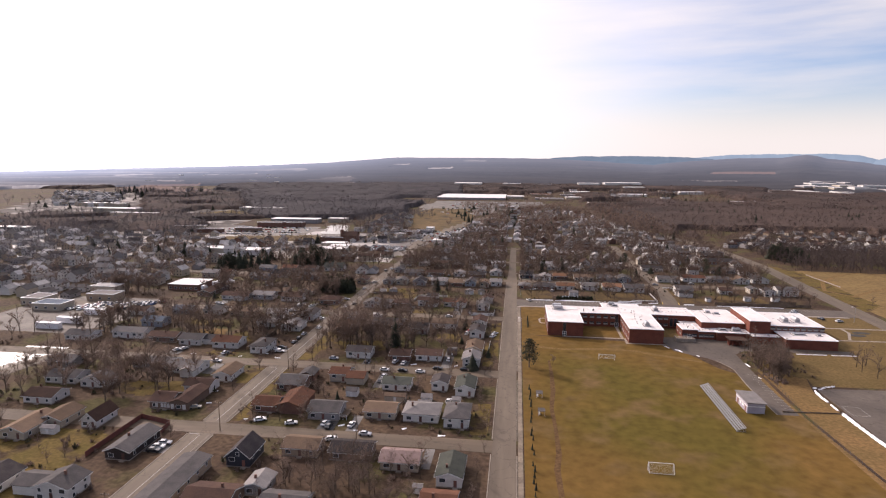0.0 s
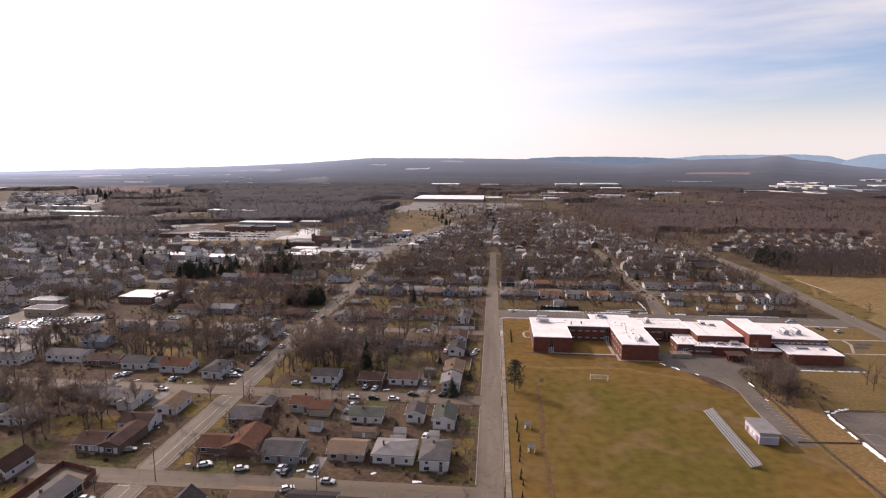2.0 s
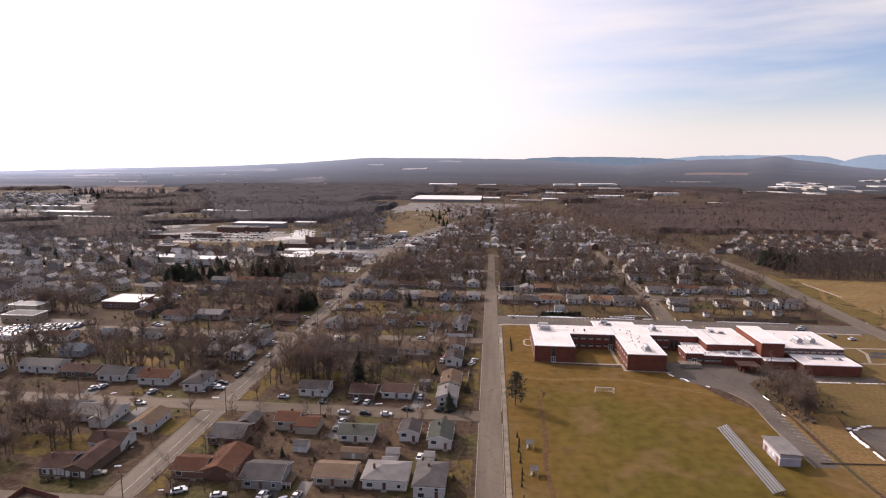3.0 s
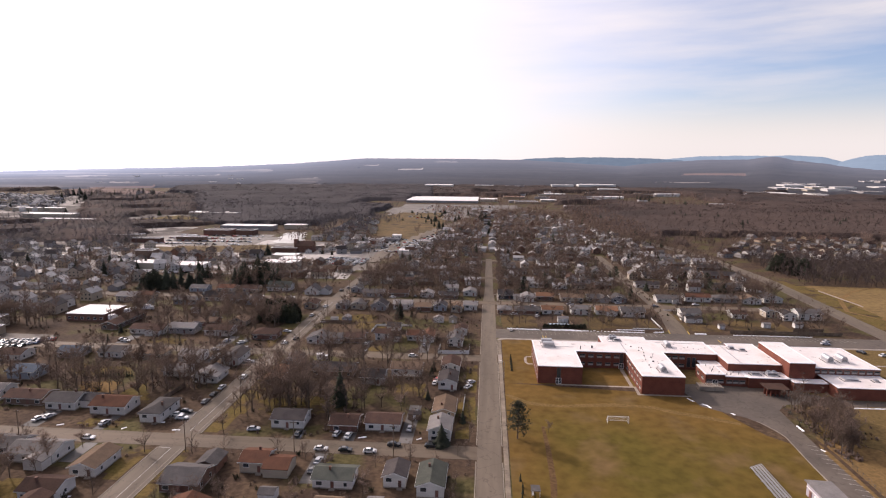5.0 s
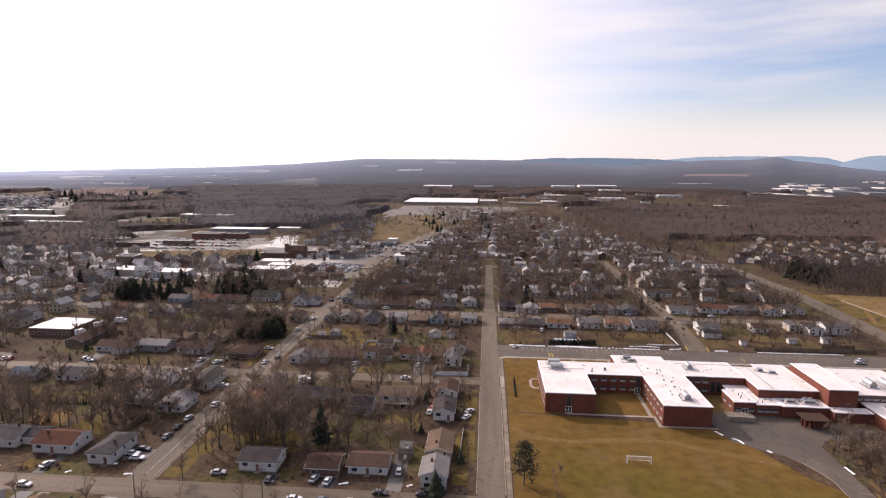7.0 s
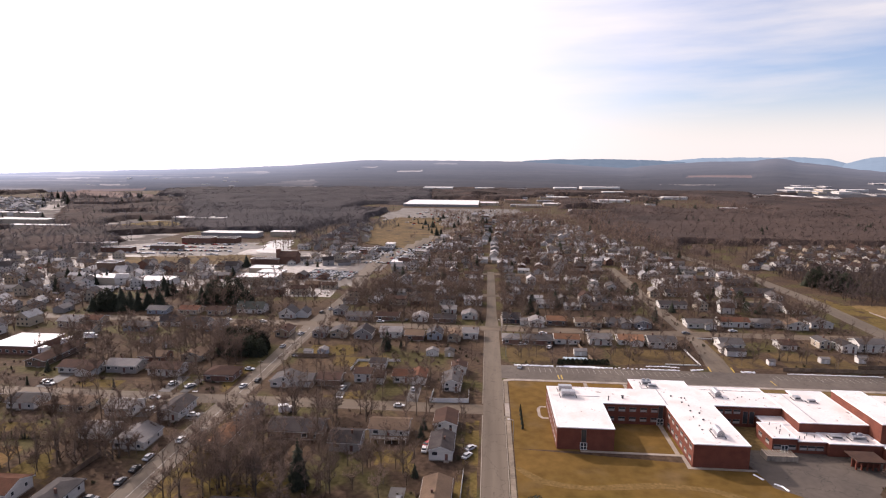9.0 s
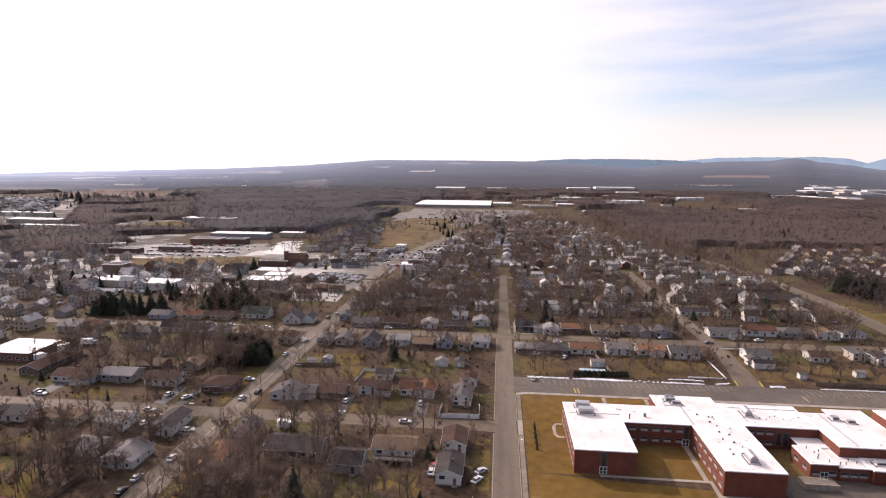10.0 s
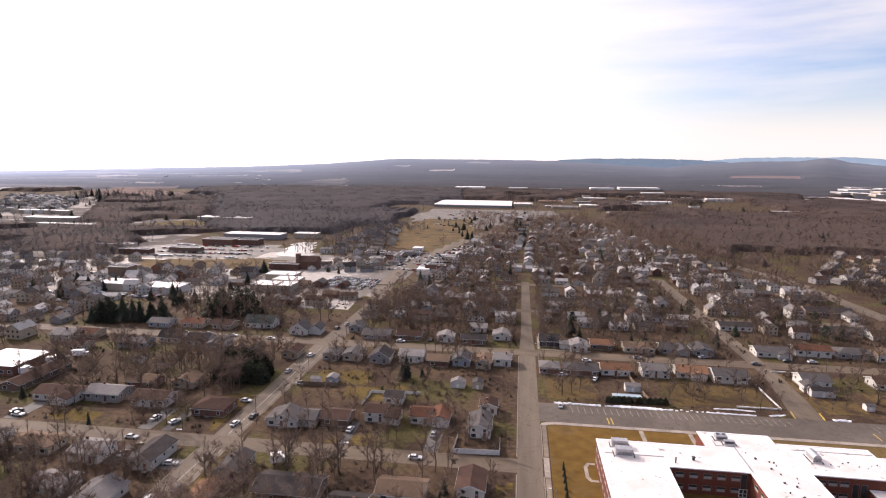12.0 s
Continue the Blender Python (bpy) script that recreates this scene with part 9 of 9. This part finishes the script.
# fields on the slopes: bearing and distance of each, and its soil
SLOPE_FIELDS = ((-21.5, -16.6, 1965, 2080, 2), (-8.9, -6.6, 3000, 3110, 2), (-36.5, -31.5, 1950, 2060, 3), (18.2, 23.4, 2780, 2960, 3), (-46, -41.5, 1960, 2010, 2), (-34.9, -33.4, 2250, 2300, 2), (-38, -35, 2900, 3020, 2), (-31, -26, 2850, 2950, 2), (-12.5, -11, 3350, 3440, 2), (16.0, 20.5, 2330, 2370, 2))


def hillside(name, a0, a1, label):
    """The wooded land from two kilometres off up to the hill crests, its crowns lumpy, open where there are fields."""
    step, verts, tris, kinds = 0.22, [], [], []
    bearings = np.arange(a0, a1 + step / 2, step)
    radii = 1930 * (4330 / 1930) ** (np.arange(0, 61) / 60)
    fine = random.Random(17)
    for ring, r in enumerate(radii):
        for a in bearings:
            rr, aa = r * (1 + fine.uniform(-0.004, 0.004)), radians(a + fine.uniform(-0.07, 0.07))
            x, y = rr * math.sin(aa), 90 + rr * math.cos(aa)
            open_land = any(p - 0.1 < a < q + 0.1 and lo - 25 < r < hi + 25 for p, q, lo, hi, _ in SLOPE_FIELDS)
            lump = 0.6 if open_land else 5 + 3.0 * noise.noise((x * 0.012, y * 0.012, 5)) + fine.uniform(-1.2, 1.2)
            verts.append((x, y, gz(x, y) + (lump * (1 if r < 4200 else 0.6) if ring else -8.0)))
    w = len(bearings)
    for j in range(len(radii) - 1):
        for i in range(w - 1):
            k = j * w + i
            kind = 1 if noise.noise((bearings[i] * 0.12, radii[j] * 0.0011, 6)) > 0.02 * (bearings[i] + 30) + 0.05 * noise.noise((bearings[i] * 2, radii[j] * 0.01, 1)) else 0
            for p, q, lo, hi, c in SLOPE_FIELDS:
                if p + 0.5 * noise.noise((radii[j] * 0.02, 0, c)) < bearings[i] < q and lo < radii[j] < hi:
                    kind = c
            tris += [(k, k + 1, k + w + 1), (k, k + w + 1, k + w)]
            kinds += [kind, kind]
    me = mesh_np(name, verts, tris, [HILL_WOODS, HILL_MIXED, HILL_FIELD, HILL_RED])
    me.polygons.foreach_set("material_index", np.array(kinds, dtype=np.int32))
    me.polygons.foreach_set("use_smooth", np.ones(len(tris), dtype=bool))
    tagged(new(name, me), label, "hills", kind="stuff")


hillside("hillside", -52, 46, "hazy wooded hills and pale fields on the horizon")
